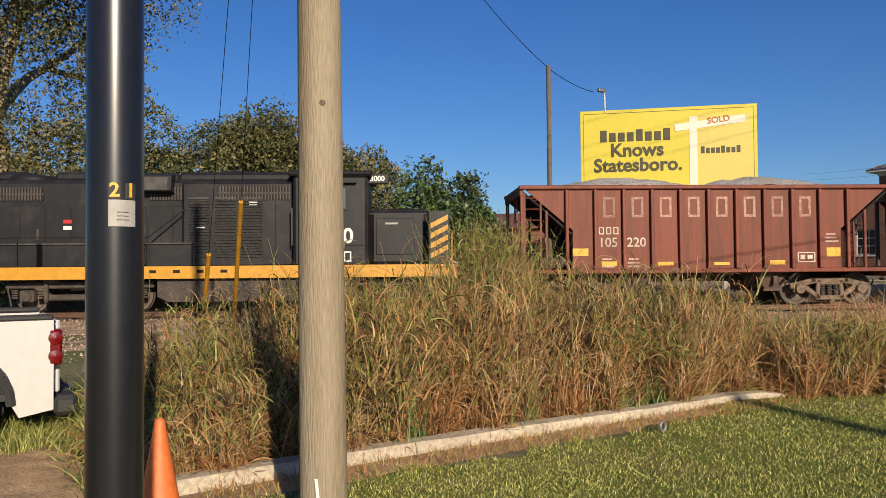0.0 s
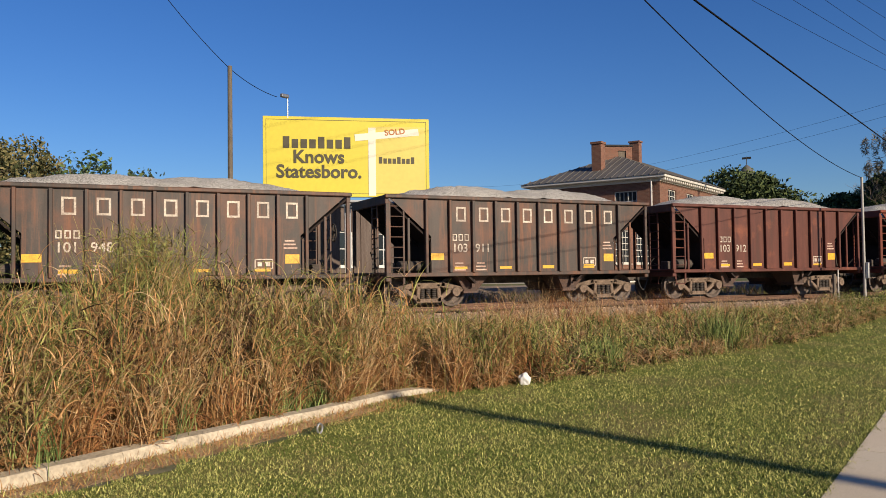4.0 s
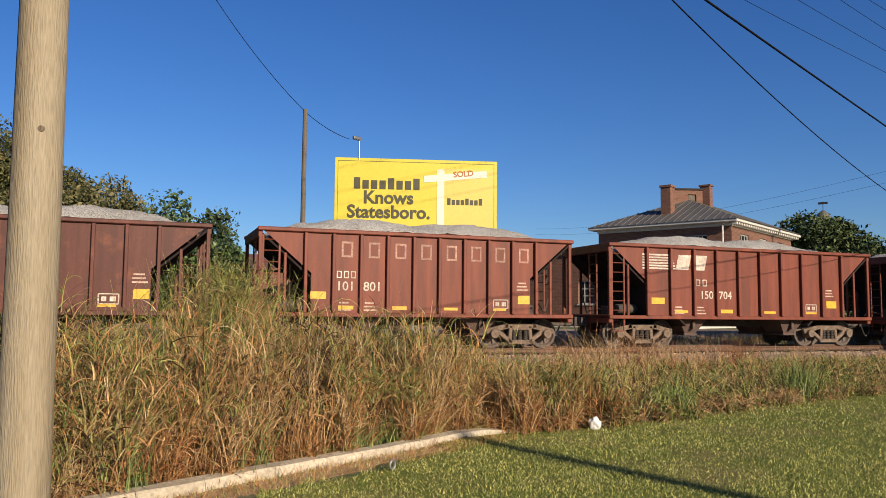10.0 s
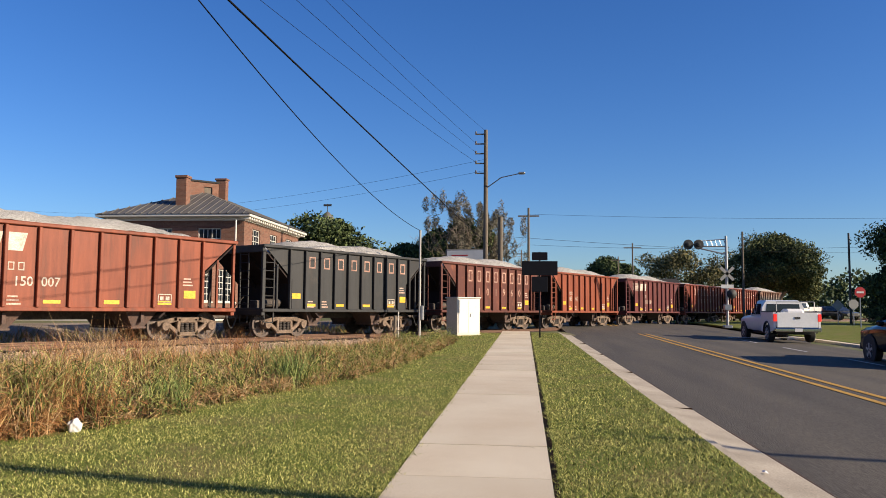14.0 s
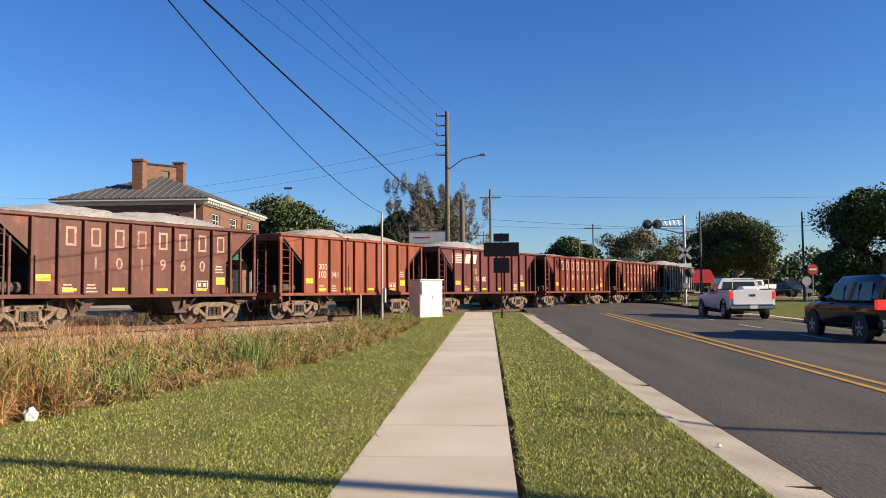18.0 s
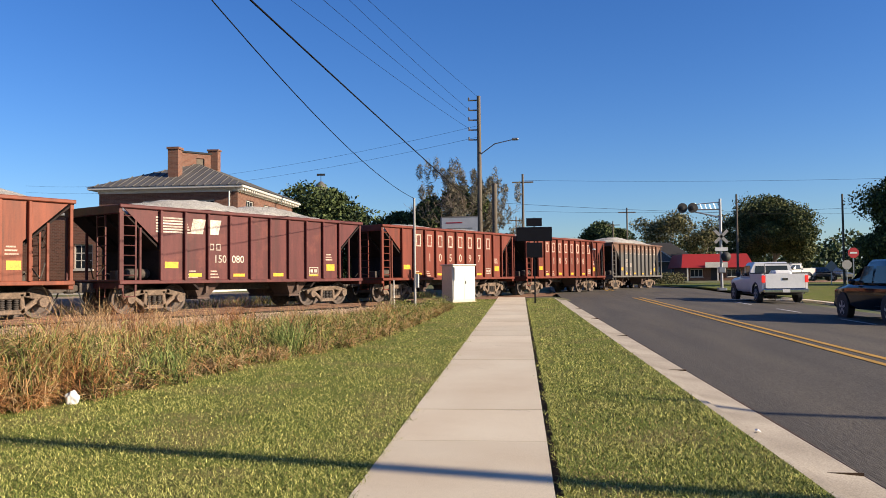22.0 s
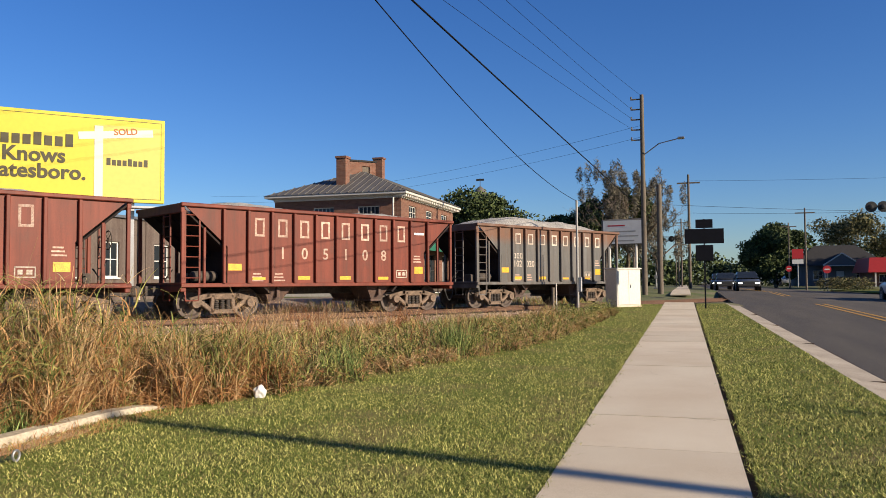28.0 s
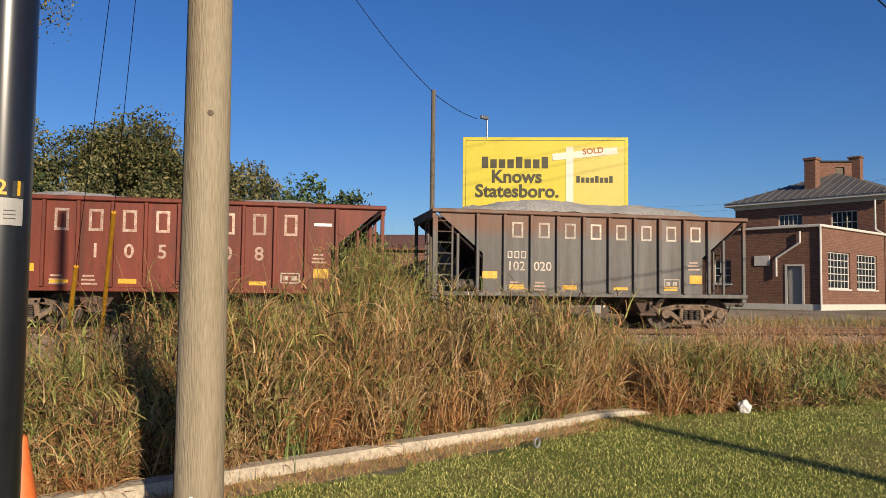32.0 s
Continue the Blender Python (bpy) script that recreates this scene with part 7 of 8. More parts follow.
        pts += [(52.0 + inset * 0.9, 18.55 - 1.25 * math.cos(a), 4.1 + 1.05 * math.sin(a)), (62.5 - inset * 0.9, 18.55 - 1.25 * math.cos(a), 4.1 + 1.05 * math.sin(a))]
    g.add(pts, [(2 * i, 2 * i + 1, 2 * i + 3, 2 * i + 2) for i in range(n)])
    left = [2 * i for i in range(n + 1)]
    g.add([pts[i] for i in left] + [(52.0, 18.55, 4.1)], [tuple(range(n + 2))])
    g.add([pts[i + 1] for i in left] + [(62.5, 18.55, 4.1)], [tuple(range(n + 2))[::-1]])
    part("awning", g, M["awning"], b, "green canvas awning", smooth=True)
    part("valance", Geo().box(52.0, 62.5, 17.27, 17.3, 3.85, 4.12), M["awning"], b)
    for k in range(9):
        part("print_bar", Geo().box(57.2 + 0.45 * k, 57.55 + 0.45 * k, 17.34, 17.36, 4.4, 4.62), M["trim"], b)
    part("print_bar", Geo().box(56.6, 61.8, 17.245, 17.268, 3.93, 4.03), M["trim"], b)
    part("downspout", Geo().tube((51.35, 18.4, 0.9), (51.35, 18.4, 5.2), 0.06, n=8).tube((51.35, 18.4, 5.2), (51.2, 19.0, 5.6), 0.06, n=8).tube((51.2, 19.0, 5.6), (51.2, 19.0, 7.4), 0.06, n=8), M["trim"], b)


def brick_annex():
    z0 = 0.8
    a = thing("brick_annex", "single-storey red brick annex with white windows", "building", pose(0, 0, 0))
    S = pose(0, 18.57, 0)
    wins = [(43.6, 46.4, 1.95, 3.95), (47.3, 50.2, 1.95, 3.95)]
    part("wall", wall_mesh(42.6, 51.58, z0, 5.2, wins, 0.35), M["brick_wall"], a, at=S, fix=True)
    E = Matrix.Translation((42.6, 30.0, 0)) @ Matrix.Rotation(radians(-90), 4, "Z")
    L = 30.0 - 18.57
    door, win = (L - 1.75, L - 0.95, 1.0, 3.15), (L - 6.1, L - 5.0, 2.2, 3.6)
    part("wall", wall_mesh(0, L - 0.36, z0, 5.2, [door, win], 0.35), M["brick_wall"], a, at=E, fix=True)
    part("wall", Geo().box(42.96, 51.5, 29.6, 30.0, z0, 5.2), M["brick_wall"], a)
    for w in wins:
        sash(a, S @ pose(w[0], 0, w[2]), w[1] - w[0], w[3] - w[2], 6, 5, M["trim"])
    sash(a, E @ pose(win[0], 0, win[2]), win[1] - win[0], win[3] - win[2], 3, 3, M["trim"])
    d = part("door", Geo().box(door[0], door[1], 0.1, 0.15, door[2], door[3], c=0.01), M["label_grey"], a, "pale grey door", at=E)
    g = Geo().box(door[0] - 0.12, door[0], -0.03, 0.2, door[2], door[3] + 0.1).box(door[1], door[1] + 0.12, -0.03, 0.2, door[2], door[3] + 0.1).box(door[0], door[1], -0.03, 0.2, door[3], door[3] + 0.1)
    part("door_frame", g, M["trim"], a, at=E)
    part("sign_board", Geo().box(L - 3.6, L - 2.7, -0.05, 0.0, 3.2, 3.75, c=0.01), M["trim"], a, "white blank sign board", at=E)
    part("downspout", Geo().tube((L - 1.0, -0.12, 5.0), (L - 1.0, -0.12, 4.4), 0.06, n=8).tube((L - 1.0, -0.12, 4.4), (L - 2.3, -0.12, 3.6), 0.06, n=8).tube((L - 2.3, -0.12, 3.6), (L - 2.3, -0.12, 2.6), 0.06, n=8), M["trim"], a, at=E)
    part("corner_pipe", Geo().tube((42.52, 18.5, 0.9), (42.52, 18.5, 5.2), 0.06, n=8), M["trim"], a)
    part("coping", Geo().box(42.45, 51.6, 18.45, 19.0, 5.2, 5.34, c=0.02), M["trim"], a)
    part("coping", Geo().box(42.45, 43.0, 19.0, 30.1, 5.2, 5.34, c=0.02), M["trim"], a)
    part("roof", Geo().add([(43.0, 19.0, 5.22), (51.6, 19.0, 5.22), (51.6, 30, 5.9), (43.0, 30, 5.9)], [(0, 1, 2, 3)]), M["roof_metal"], a)
    part("foundation", Geo().box(42.56, 51.6, 18.53, 18.57, z0 - 0.4, z0 + 0.32), M["trim"], a)
    part("foundation", Geo().box(42.56, 42.6, 18.57, 30, z0 - 0.4, z0 + 0.32), M["trim"], a)


def warehouse():
    w = thing("brick_warehouse", "low brick warehouse with rusty metal roof", "building", pose(29.5, 36.5, 0.7, 0, 0, -50))
    part("wall", wall_mesh(-10, 8, 0, 3.3, [(-8, -6.5, 1.2, 2.4), (-3, -1.5, 1.2, 2.4), (2, 3.5, 1.2, 2.4)], 0.3), M["brick_wall"], w)
    part("wall", Geo().box(-10, -9.7, 0.31, 7, 0, 3.3), M["brick_wall"], w)
    part("roof", Geo().add([(-10.3, -0.3, 3.25), (8.3, -0.3, 3.25), (8.3, 7.2, 4.6), (-10.3, 7.2, 4.6), (-10.3, -0.3, 3.35), (8.3, -0.3, 3.35), (8.3, 7.2, 4.7), (-10.3, 7.2, 4.7)], [(3, 2, 1, 0), (4, 5, 6, 7), (0, 1, 5, 4), (1, 2, 6, 5), (2, 3, 7, 6), (3, 0, 4, 7)]), M["rust_roof"], w, "rusty corrugated roof")


brick_house()
brick_annex()
warehouse()


def gable_house(name, label, x, y, rz, w, d, h, rise, wallm, roofm, z=0.8, front_gable=True):
    b = thing(name, label, "house", pose(x, y, z, 0, 0, rz))
    part("wall", wall_mesh(-w / 2, w / 2, 0, h, [(-w * 0.32, -w * 0.2, 0.9, 2.2), (w * 0.18, w * 0.32, 0.9, 2.2), (-0.5, 0.5, 0.05, 2.1)], 0.25), wallm, b, fix=True)
    part("wall", Geo().box(-w / 2, -w / 2 + 0.25, 0.26, d, 0, h).box(w / 2 - 0.25, w / 2, 0.26, d, 0, h).box(-w / 2 + 0.26, w / 2 - 0.26, d - 0.25, d, 0, h), wallm, b)
    for a, c in ((-w * 0.32, -w * 0.2), (w * 0.18, w * 0.32)):
        sash(b, pose(a, 0, 0.9), c - a, 1.3, 2, 2, M["trim"])
    part("door", Geo().box(-0.5, 0.5, 0.1, 0.16, 0.05, 2.1, c=0.01), M["trim"], b)
    o = 0.7
    v = [(-w / 2 - o, -o, h), (w / 2 + o, -o, h), (w / 2 + o, d + o, h), (-w / 2 - o, d + o, h), (-w / 2 + d * 0.35, d / 2, h + rise), (w / 2 - d * 0.35, d / 2, h + rise)]
    part("roof", Geo().add(v, [(0, 1, 5, 4), (1, 2, 5), (2, 3, 4, 5), (3, 0, 4), (3, 2, 1, 0)]), roofm, b)
    if front_gable:
        g = Geo().add([(-w * 0.22, -1.6, h), (w * 0.22, -1.6, h), (0, -1.6, h + rise * 0.55), (-w * 0.22, d * 0.4, h), (w * 0.22, d * 0.4, h), (0, d * 0.4, h + rise * 0.55)], [(0, 3, 5, 2), (1, 2, 5, 4)])
        part("porch_roof", g, roofm, b)
        part("gable", Geo().add([(-w * 0.21, -1.55, h), (w * 0.21, -1.55, h), (0, -1.55, h + rise * 0.52)], [(0, 1, 2)]), wallm, b)
        t = Geo()
        for s in (-1, 1):
            t.tube((s * w * 0.22, -1.62, h), (0, -1.62, h + rise * 0.55), 0.09, n=4)
        t.box(-w * 0.22, w * 0.22, -1.66, -1.58, h - 0.12, h)
        part("gable_trim", t, M["trim"], b)
        for s in (-1, 1):
            part("porch_post", Geo().box(s * w * 0.2 - 0.09, s * w * 0.2 + 0.09, -1.6, -1.42, 0, h), M["trim"], b)
    return b


gable_house("house", "grey house with dark roof and white-edged porch gable", 124.0, -20.8, -90, 11, 8, 2.9, 3.0, M["wall_grey"], M["shingle"])


def shop():
    b = thing("shop", "low shop with bright red metal roof", "shop", pose(107.0, -25.3, 0.8, 0, 0, -90))
    w, d, h = 7.6, 8.0, 1.8
    part("wall", wall_mesh(-w / 2, w / 2, 0, h, [(-3.2, -1.6, 0.5, 1.5), (-0.6, 0.5, 0.05, 1.65), (1.4, 3.2, 0.5, 1.5)], 0.25), M["brick_wall"], b, fix=True)
    part("wall", Geo().box(-w / 2, -w / 2 + 0.25, 0.26, d, 0, h), M["brick_wall"], b)
    part("wall", Geo().box(w / 2 - 0.25, w / 2, 0.26, d, 0, h), M["brick_wall"], b)
    for a, c in ((-3.2, -1.6), (1.4, 3.2)):
        sash(b, pose(a, 0, 0.5), c - a, 1.0, 3, 1, M["trim"], name="shop_window")
    part("door", Geo().box(-0.6, 0.5, 0.1, 0.16, 0.05, 1.65, c=0.01), M["plastic"], b)
    part("mansard", Geo().add([(-w / 2 - 0.8, -1.3, h - 0.1), (w / 2 + 0.8, -1.3, h - 0.1), (w / 2 + 0.3, 0.4, h + 1.7), (-w / 2 - 0.3, 0.4, h + 1.7), (-w / 2 - 0.8, d + 0.5, h - 0.1), (w / 2 + 0.8, d + 0.5, h - 0.1), (w / 2 + 0.3, d - 0.5, h + 1.7), (-w / 2 - 0.3, d - 0.5, h + 1.7)], [(0, 1, 2, 3), (1, 5, 6, 2), (5, 4, 7, 6), (4, 0, 3, 7), (3, 2, 6, 7)]), M["red_roof"], b, "bright red metal roof")
    for s in (-1, 0, 1):
        part("porch_post", Geo().box(s * 3.8 - 0.08, s * 3.8 + 0.08, -1.2, -1.04, 0, h), M["trim"], b)
    part("roof_sign", Geo().box(-1.6, 1.2, -1.36, -1.3, h - 0.1, h + 0.6), M["trim"], b, "white shop sign")


shop()


# ---- poles, wires and signs ----
def sagging(name, a, b, sag, r, label, n=24):
    a, b = Vector(a), Vector(b)
    g = Geo().cable([a.lerp(b, k / n) - Vector((0, 0, sag * 4 * (k / n) * (1 - k / n))) for k in range(n + 1)], r, 5)
    ob = part(name, g, M["wire"])
    return tagged(ob, label, "cable")


far_pole = wood_pole((20.47, 23.95, 0.5), 9.5, 0.105, 0.085, "slim wooden pole beside the billboard", material=M["old_pole"])
main_pole = wood_pole((56.2, 2.75, 0.7), 14.3, 0.19, 0.13, "tall wooden utility pole with insulators and street light", material=M["old_pole"])
for k, z in enumerate((13.3, 12.6, 11.9, 11.2, 10.5)):
    part("insulator_arm", Geo().box(-0.05, 0.05, -0.1, 0.75, z - 0.04, z + 0.04), M["old_pole"], main_pole)
    part("insulator", Geo().lathe([(0.03, 0), (0.07, 0.04), (0.05, 0.08), (0.07, 0.12), (0.03, 0.18)], 10, "Z", (0, 0.7, z + 0.04)), M["steel"], main_pole, smooth=True)
part("light_arm", Geo().tube((0, 0, 9.4), (-0.5, -1.1, 10.1), 0.04, n=8).tube((-0.5, -1.1, 10.1), (-1.2, -2.4, 10.25), 0.035, n=8), M["steel"], main_pole)
part("street_lamp", Geo().box(-1.5, -1.0, -2.75, -2.3, 10.2, 10.32, c=0.05), M["steel"], main_pole)
brown_pole = wood_pole((58.9, 1.8, 0.8), 8.4, 0.2, 0.17, "short brown wooden pole", material=M["old_pole"])
t_pole = wood_pole((90.9, -0.4, 0.8), 13.2, 0.17, 0.12, "distant wooden pole with crossarm", material=M["old_pole"])
part("crossarm", Geo().box(-0.08, 0.08, -1.2, 1.2, 11.4, 11.55), M["old_pole"], t_pole)
for x, y, h in ((112, 0.5, 10), (128, 1.0, 9), (150, 1.6, 10), (95, -12.5, 9.5), (118, -13.5, 9.5), (140, -13.8, 9), (165, 0.8, 9.5)):
    p = wood_pole((x, y, 0.8), h, 0.11, 0.08, "distant wooden street pole", material=M["old_pole"])
    part("crossarm", Geo().box(-0.06, 0.06, -1.0, 1.0, h - 1.4, h - 1.28), M["old_pole"], p)
for x, y, h, lab in ((72.5, -19.0, 8.6, "thin dark pole near the shop"), (74, -28.5, 8.6, "thin dark pole beside the trees")):
    p = wood_pole((x, y, 0.8), h, 0.11, 0.08, lab, material=M["old_pole"])

thin = thing("service_pole", "thin steel service pole with meter box", "pole", pose(33.55, 4.36, ground_z(33.5, 4.3)))
part("shaft", Geo().tube((0, 0, -0.2), (0, 0, 4.5), 0.055, 0.045, n=12), M["label_grey"], thin, smooth=True)
part("conduit", Geo().tube((0.16, 0, 0), (0.16, 0, 2.9), 0.025, n=8), M["label_grey"], thin)
part("meter_box", Geo().box(-0.05, 0.24, -0.16, -0.04, 0.75, 1.35, c=0.02), M["steel"], thin)
post = thing("wooden_post", "short weathered wooden post in the weeds", "post", pose(31.5, 5.05, ground_z(31.5, 5.05)))
part("shaft", Geo().tube((0, 0, -0.2), (0, 0, 0.95), 0.065, 0.06, n=10), M["old_pole"], post, smooth=True)
post2 = thing("marker_post", "slim white marker post in the weeds", "post", pose(32.0, 5.0, ground_z(32.0, 5.0)))
part("shaft", Geo().box(-0.03, 0.03, -0.02, 0.02, -0.2, 1.1, c=0.008), M["trim"], post2)

sagging("service_cable", (2.47, 4.8, 7.4), (33.55, 4.36, 4.85), 0.85, 0.011, "black service cable, slightly wavy")
sagging("power_cable", (2.47, 4.8, 6.19), (58.9, 1.8, 5.6), 0.1, 0.018, "thick black overhead cable")
for k, (dy, z) in enumerate(((0.75, 13.4), (0.7, 12.7), (0.7, 12.0), (0.0, 14.2))):
    sagging("power_line", (56.2, 2.75 + dy, z), (-22, 13.0 + dy + 0.9 * k, z + 0.4), 0.9, 0.009, "thin overhead power line")
for k, z in enumerate((12.2, 11.4)):
    sagging("power_line", (56.2, 2.8, z), (95, 62, z + 1.5), 1.5, 0.009, "thin overhead power line")
sagging("telephone_wire", (20.47, 23.95, 9.4), (22.9, 24.0, 8.75), 0.12, 0.014, "drooping black wire from the pole to the billboard")
sagging("telephone_wire", (20.47, 23.95, 9.4), (14.0, 29.0, 22.0), 1.2, 0.014, "black wire rising from the slim pole")
for a, b in (((90.9, -0.4, 12.5), (86, -70, 12.0)), ((90.9, -0.4, 9.0), (70, -46, 7.8)), ((58.9, 1.8, 7.0), (120, -60, 10.5))):
    sagging("power_line", a, b, 0.7, 0.012, "thin overhead power line across the road")

lamp = thing("board_lamp", "small lamp on a pipe above the billboard", "lamp", pose(23.05, 23.55, 7.95))
part("pipe", Geo().tube((0, 0, -0.1), (0, 0, 0.75), 0.03, n=8), M["steel"], lamp)
part("head", Geo().box(-0.35, 0.05, -0.08, 0.08, 0.7, 0.85, c=0.03), M["steel"], lamp)


def equipment_cabinet():
    m = pose(36.2, 2.75, ground_z(36, 2.5), 0, 0, 40)
    c = thing("signal_cabinet", "cream steel railway signal cabinet", "cabinet", m)
    part("plinth", Geo().box(-0.45, 0.45, -0.64, 0.64, 0, 0.09, c=0.01), M["concrete"], c)
    part("body", Geo().box(-0.42, 0.42, -0.62, 0.62, 0.09, 1.66, c=0.015), M["cabinet"], c)
    part("roof", Geo().box(-0.47, 0.47, -0.67, 0.67, 1.66, 1.72, c=0.02), M["cabinet"], c)
    d = part("door", Geo().box(-0.445, -0.42, -0.57, 0.57, 0.14, 1.6, c=0.008), M["cabinet"], c)
    part("handle", Geo().box(-0.48, -0.445, -0.1, -0.06, 0.85, 1.0, c=0.01), M["steel"], d)
    part("seam", Geo().box(-0.455, -0.445, -0.012, 0.012, 0.14, 1.6), M["cabinet"], d)


equipment_cabinet()


def sign_post():
    s = thing("road_sign", "dark backs of road signs on a thin post", "road sign", pose(34.6, -0.62, street_z(34.6)))
    part("post", Geo().box(-0.03, 0.03, -0.03, 0.03, -0.2, 3.62), M["sign_back"], s)
    part("sign_plate", Geo().box(-0.05, -0.03, -0.33, 0.33, 3.25, 3.6, c=0.008), M["sign_back"], s)
    part("sign_plate", Geo().box(-0.05, -0.03, -0.75, 0.75, 2.62, 3.22, c=0.008), M["sign_back"], s)
    part("sign_plate", Geo().box(-0.05, -0.03, -0.34, 0.34, 1.92, 2.56, c=0.008), M["sign_back"], s)


sign_post()


def crossing_signal(x, y, z, arm, label):
    s = thing("crossing_signal", label, "crossing signal", pose(x, y, z))
    part("mast", Geo().tube((0, 0, 0), (0, 0, 5.7), 0.09, 0.08, n=14), M["steel"], s, smooth=True)
    part("base", Geo().box(-0.25, 0.25, -0.25, 0.25, 0, 0.18, c=0.03), M["steel"], s)
    g = Geo().tube((0, 0, 5.05), (0, arm, 5.05), 0.045, n=8).tube((0, 0, 4.55), (0, arm, 5.0), 0.045, n=8).tube((0, 0, 5.5), (0, arm, 5.35), 0.03, n=8)
    for k in range(7):
        g.tube((0, arm * k / 7, 5.05), (0, arm * (k + 0.5) / 7, 5.45), 0.02, n=6)
    part("cantilever", g, M["steel"], s, smooth=True)
    for dy in (0.0, 0.62):
        l = part("signal_light", Geo().lathe([(0.0, 0.0), (0.31, 0.0), (0.31, 0.02), (0.14, 0.03), (0.12, 0.16), (0.0, 0.18)], 24, "X"), M["plastic"], s, "black disc with red lamp", at=pose(-0.2, arm + (dy if arm > 0 else -dy) - 0.2, 5.15, 0, 0, 180), smooth=True)
        part("lens", Geo().lathe([(0.0, 0.0), (0.1, 0.0), (0.1, 0.015), (0.0, 0.03)], 16, "X"), M["tail"], l, at=pose(-0.03, 0, 0, 0, 0, 180))
    for a in (45, -45):
        part("crossbuck", Geo().box(-0.13, -0.1, -0.55, 0.55, -0.09, 0.09, pose(0, 0, 3.35, a, 0, 0)), M["label_grey"], s, "grey back of a crossbuck board")
    part("track_plate", Geo().box(-0.13, -0.1, -0.38, 0.38, 2.45, 2.68), M["white"], s)
    part("lower_light", Geo().lathe([(0.0, 0.0), (0.3, 0.0), (0.3, 0.02), (0.12, 0.16), (0.0, 0.18)], 24, "X"), M["plastic"], s, at=pose(-0.12, -0.25, 2.1, 0, 0, 180), smooth=True)
    part("junction_box", Geo().box(-0.2, 0.2, -0.2, 0.2, 1.1, 1.45, c=0.03), M["steel"], s)


crossing_signal(51.3, -12.4, 0.55, 1.9, "steel railway crossing signal mast with cantilever lights")
crossing_signal(86.0, 3.0, 0.8, -1.4, "distant crossing signal mast")


def disc_sign(x, y, h, shape, material, label, r=0.38, z=None):
    z = ground_z(x, y) if z is None else z
    s = thing("traffic_sign", label, "traffic sign", pose(x, y, z))
    part("post", Geo().box(-0.03, 0.03, -0.03, 0.03, 0, h - r * 0.5), M["steel"], s)
    n = {"octagon": 8, "round": 24, "diamond": 4}[shape]
    a0 = math.pi / 8 if n == 8 else 0
    g = Geo().add([(-0.05, r * math.cos(a0 + 2 * math.pi * k / n), h + r * math.sin(a0 + 2 * math.pi * k / n)) for k in range(n)] + [(-0.035, r * math.cos(a0 + 2 * math.pi * k / n), h + r * math.sin(a0 + 2 * math.pi * k / n)) for k in range(n)], [tuple(range(n)), tuple(range(n, 2 * n))[::-1]] + [(k, (k + 1) % n, n + (k + 1) % n, n + k) for k in range(n)])
    part("plate", g, M[material], s, fix=True)
    if material == "sign_red":
        part("bar", Geo().box(-0.06, -0.05, -r * 0.62, r * 0.62, h - 0.06, h + 0.06), M["white"], s)


disc_sign(110.0, -12.5, 2.3, "round", "sign_red", "red and white no-entry sign beside the road")
disc_sign(85.0, -13.0, 1.95, "round", "sign_red", "red no-entry sign by the shop drive")
disc_sign(58.0, -22.9, 2.5, "octagon", "sign_red", "red octagonal stop sign")
disc_sign(64.0, -24.8, 1.75, "octagon", "label_grey", "back of an octagonal sign")
disc_sign(70.0, -25.9, 1.7, "diamond", "label_grey", "back of a diamond-shaped sign", 0.5)
fs = thing("shop_sign", "red and white shop sign on a pole", "sign", pose(100.0, -12.3, 0.8))
part("pole", Geo().tube((0, 0, 0), (0, 0, 4.0), 0.06, n=8), M["steel"], fs)
part("red_panel", Geo().box(-0.08, 0.08, -0.6, 0.6, 3.3, 4.4), M["sign_red"], fs)
part("white_panel", Geo().box(-0.08, 0.08, -0.6, 0.6, 2.7, 3.2), M["white"], fs)
ss = thing("street_sign", "pale rounded street sign with worn print", "sign", pose(62.2, 4.6, 0.8, 0, 0, -8))
for y in (-1.0, 1.0):
    part("pole", Geo().tube((0, y, 0), (0, y, 4.2), 0.09, n=10), M["trim"], ss)
part("panel", Geo().box(-0.12, 0.12, -1.6, 1.6, 3.5, 5.5, c=0.1), M["roof_metal"], ss)
part("face", Geo().box(-0.135, -0.12, -1.45, 1.45, 3.62, 5.38), M["white"], ss)
for k, (z, y0, y1) in enumerate(((4.95, -0.2, 1.1), (4.5, -1.0, 1.0), (4.15, -1.2, 1.2), (3.8, -0.9, 0.9))):
    part("print_bar", Geo().box(-0.142, -0.135, y0, y1, z, z + 0.09), M["label_grey" if k else "sign_red"], ss)


# ---- vehicles ----
def road_wheel(parent, x, y, r, w=0.25, lift=0.0):
    s = 1 if y > 0 else -1
    t = part("wheel", Geo().lathe([(r * 0.62, -w / 2), (r * 0.92, -w / 2), (r, -w / 2 + 0.04), (r, w / 2 - 0.04), (r * 0.92, w / 2), (r * 0.62, w / 2)], 28, "Y"), M["tyre"], parent, "black tyre", smooth=True, at=pose(x, y, r + lift), fix=True)
    rim = Geo().lathe([(0.0, 0.0), (r * 0.16, 0.0), (r * 0.2, -0.02 * s), (r * 0.56, -0.04 * s), (r * 0.63, 0.02 * s), (r * 0.64, -0.1 * s)], 24, "Y")
    for k in range(5):
        a = 2 * math.pi * k / 5
        rim.box(-0.035, 0.035, 0.0, 0.03, r * 0.12, r * 0.6, pose(0, 0.01 * s - 0.015, 0, 0, math.degrees(a), 0))
    part("rim", rim, M["alloy"], t, "silver wheel rim", at=pose(0, s * (w / 2 + 0.004), 0), fix=True)
    return t


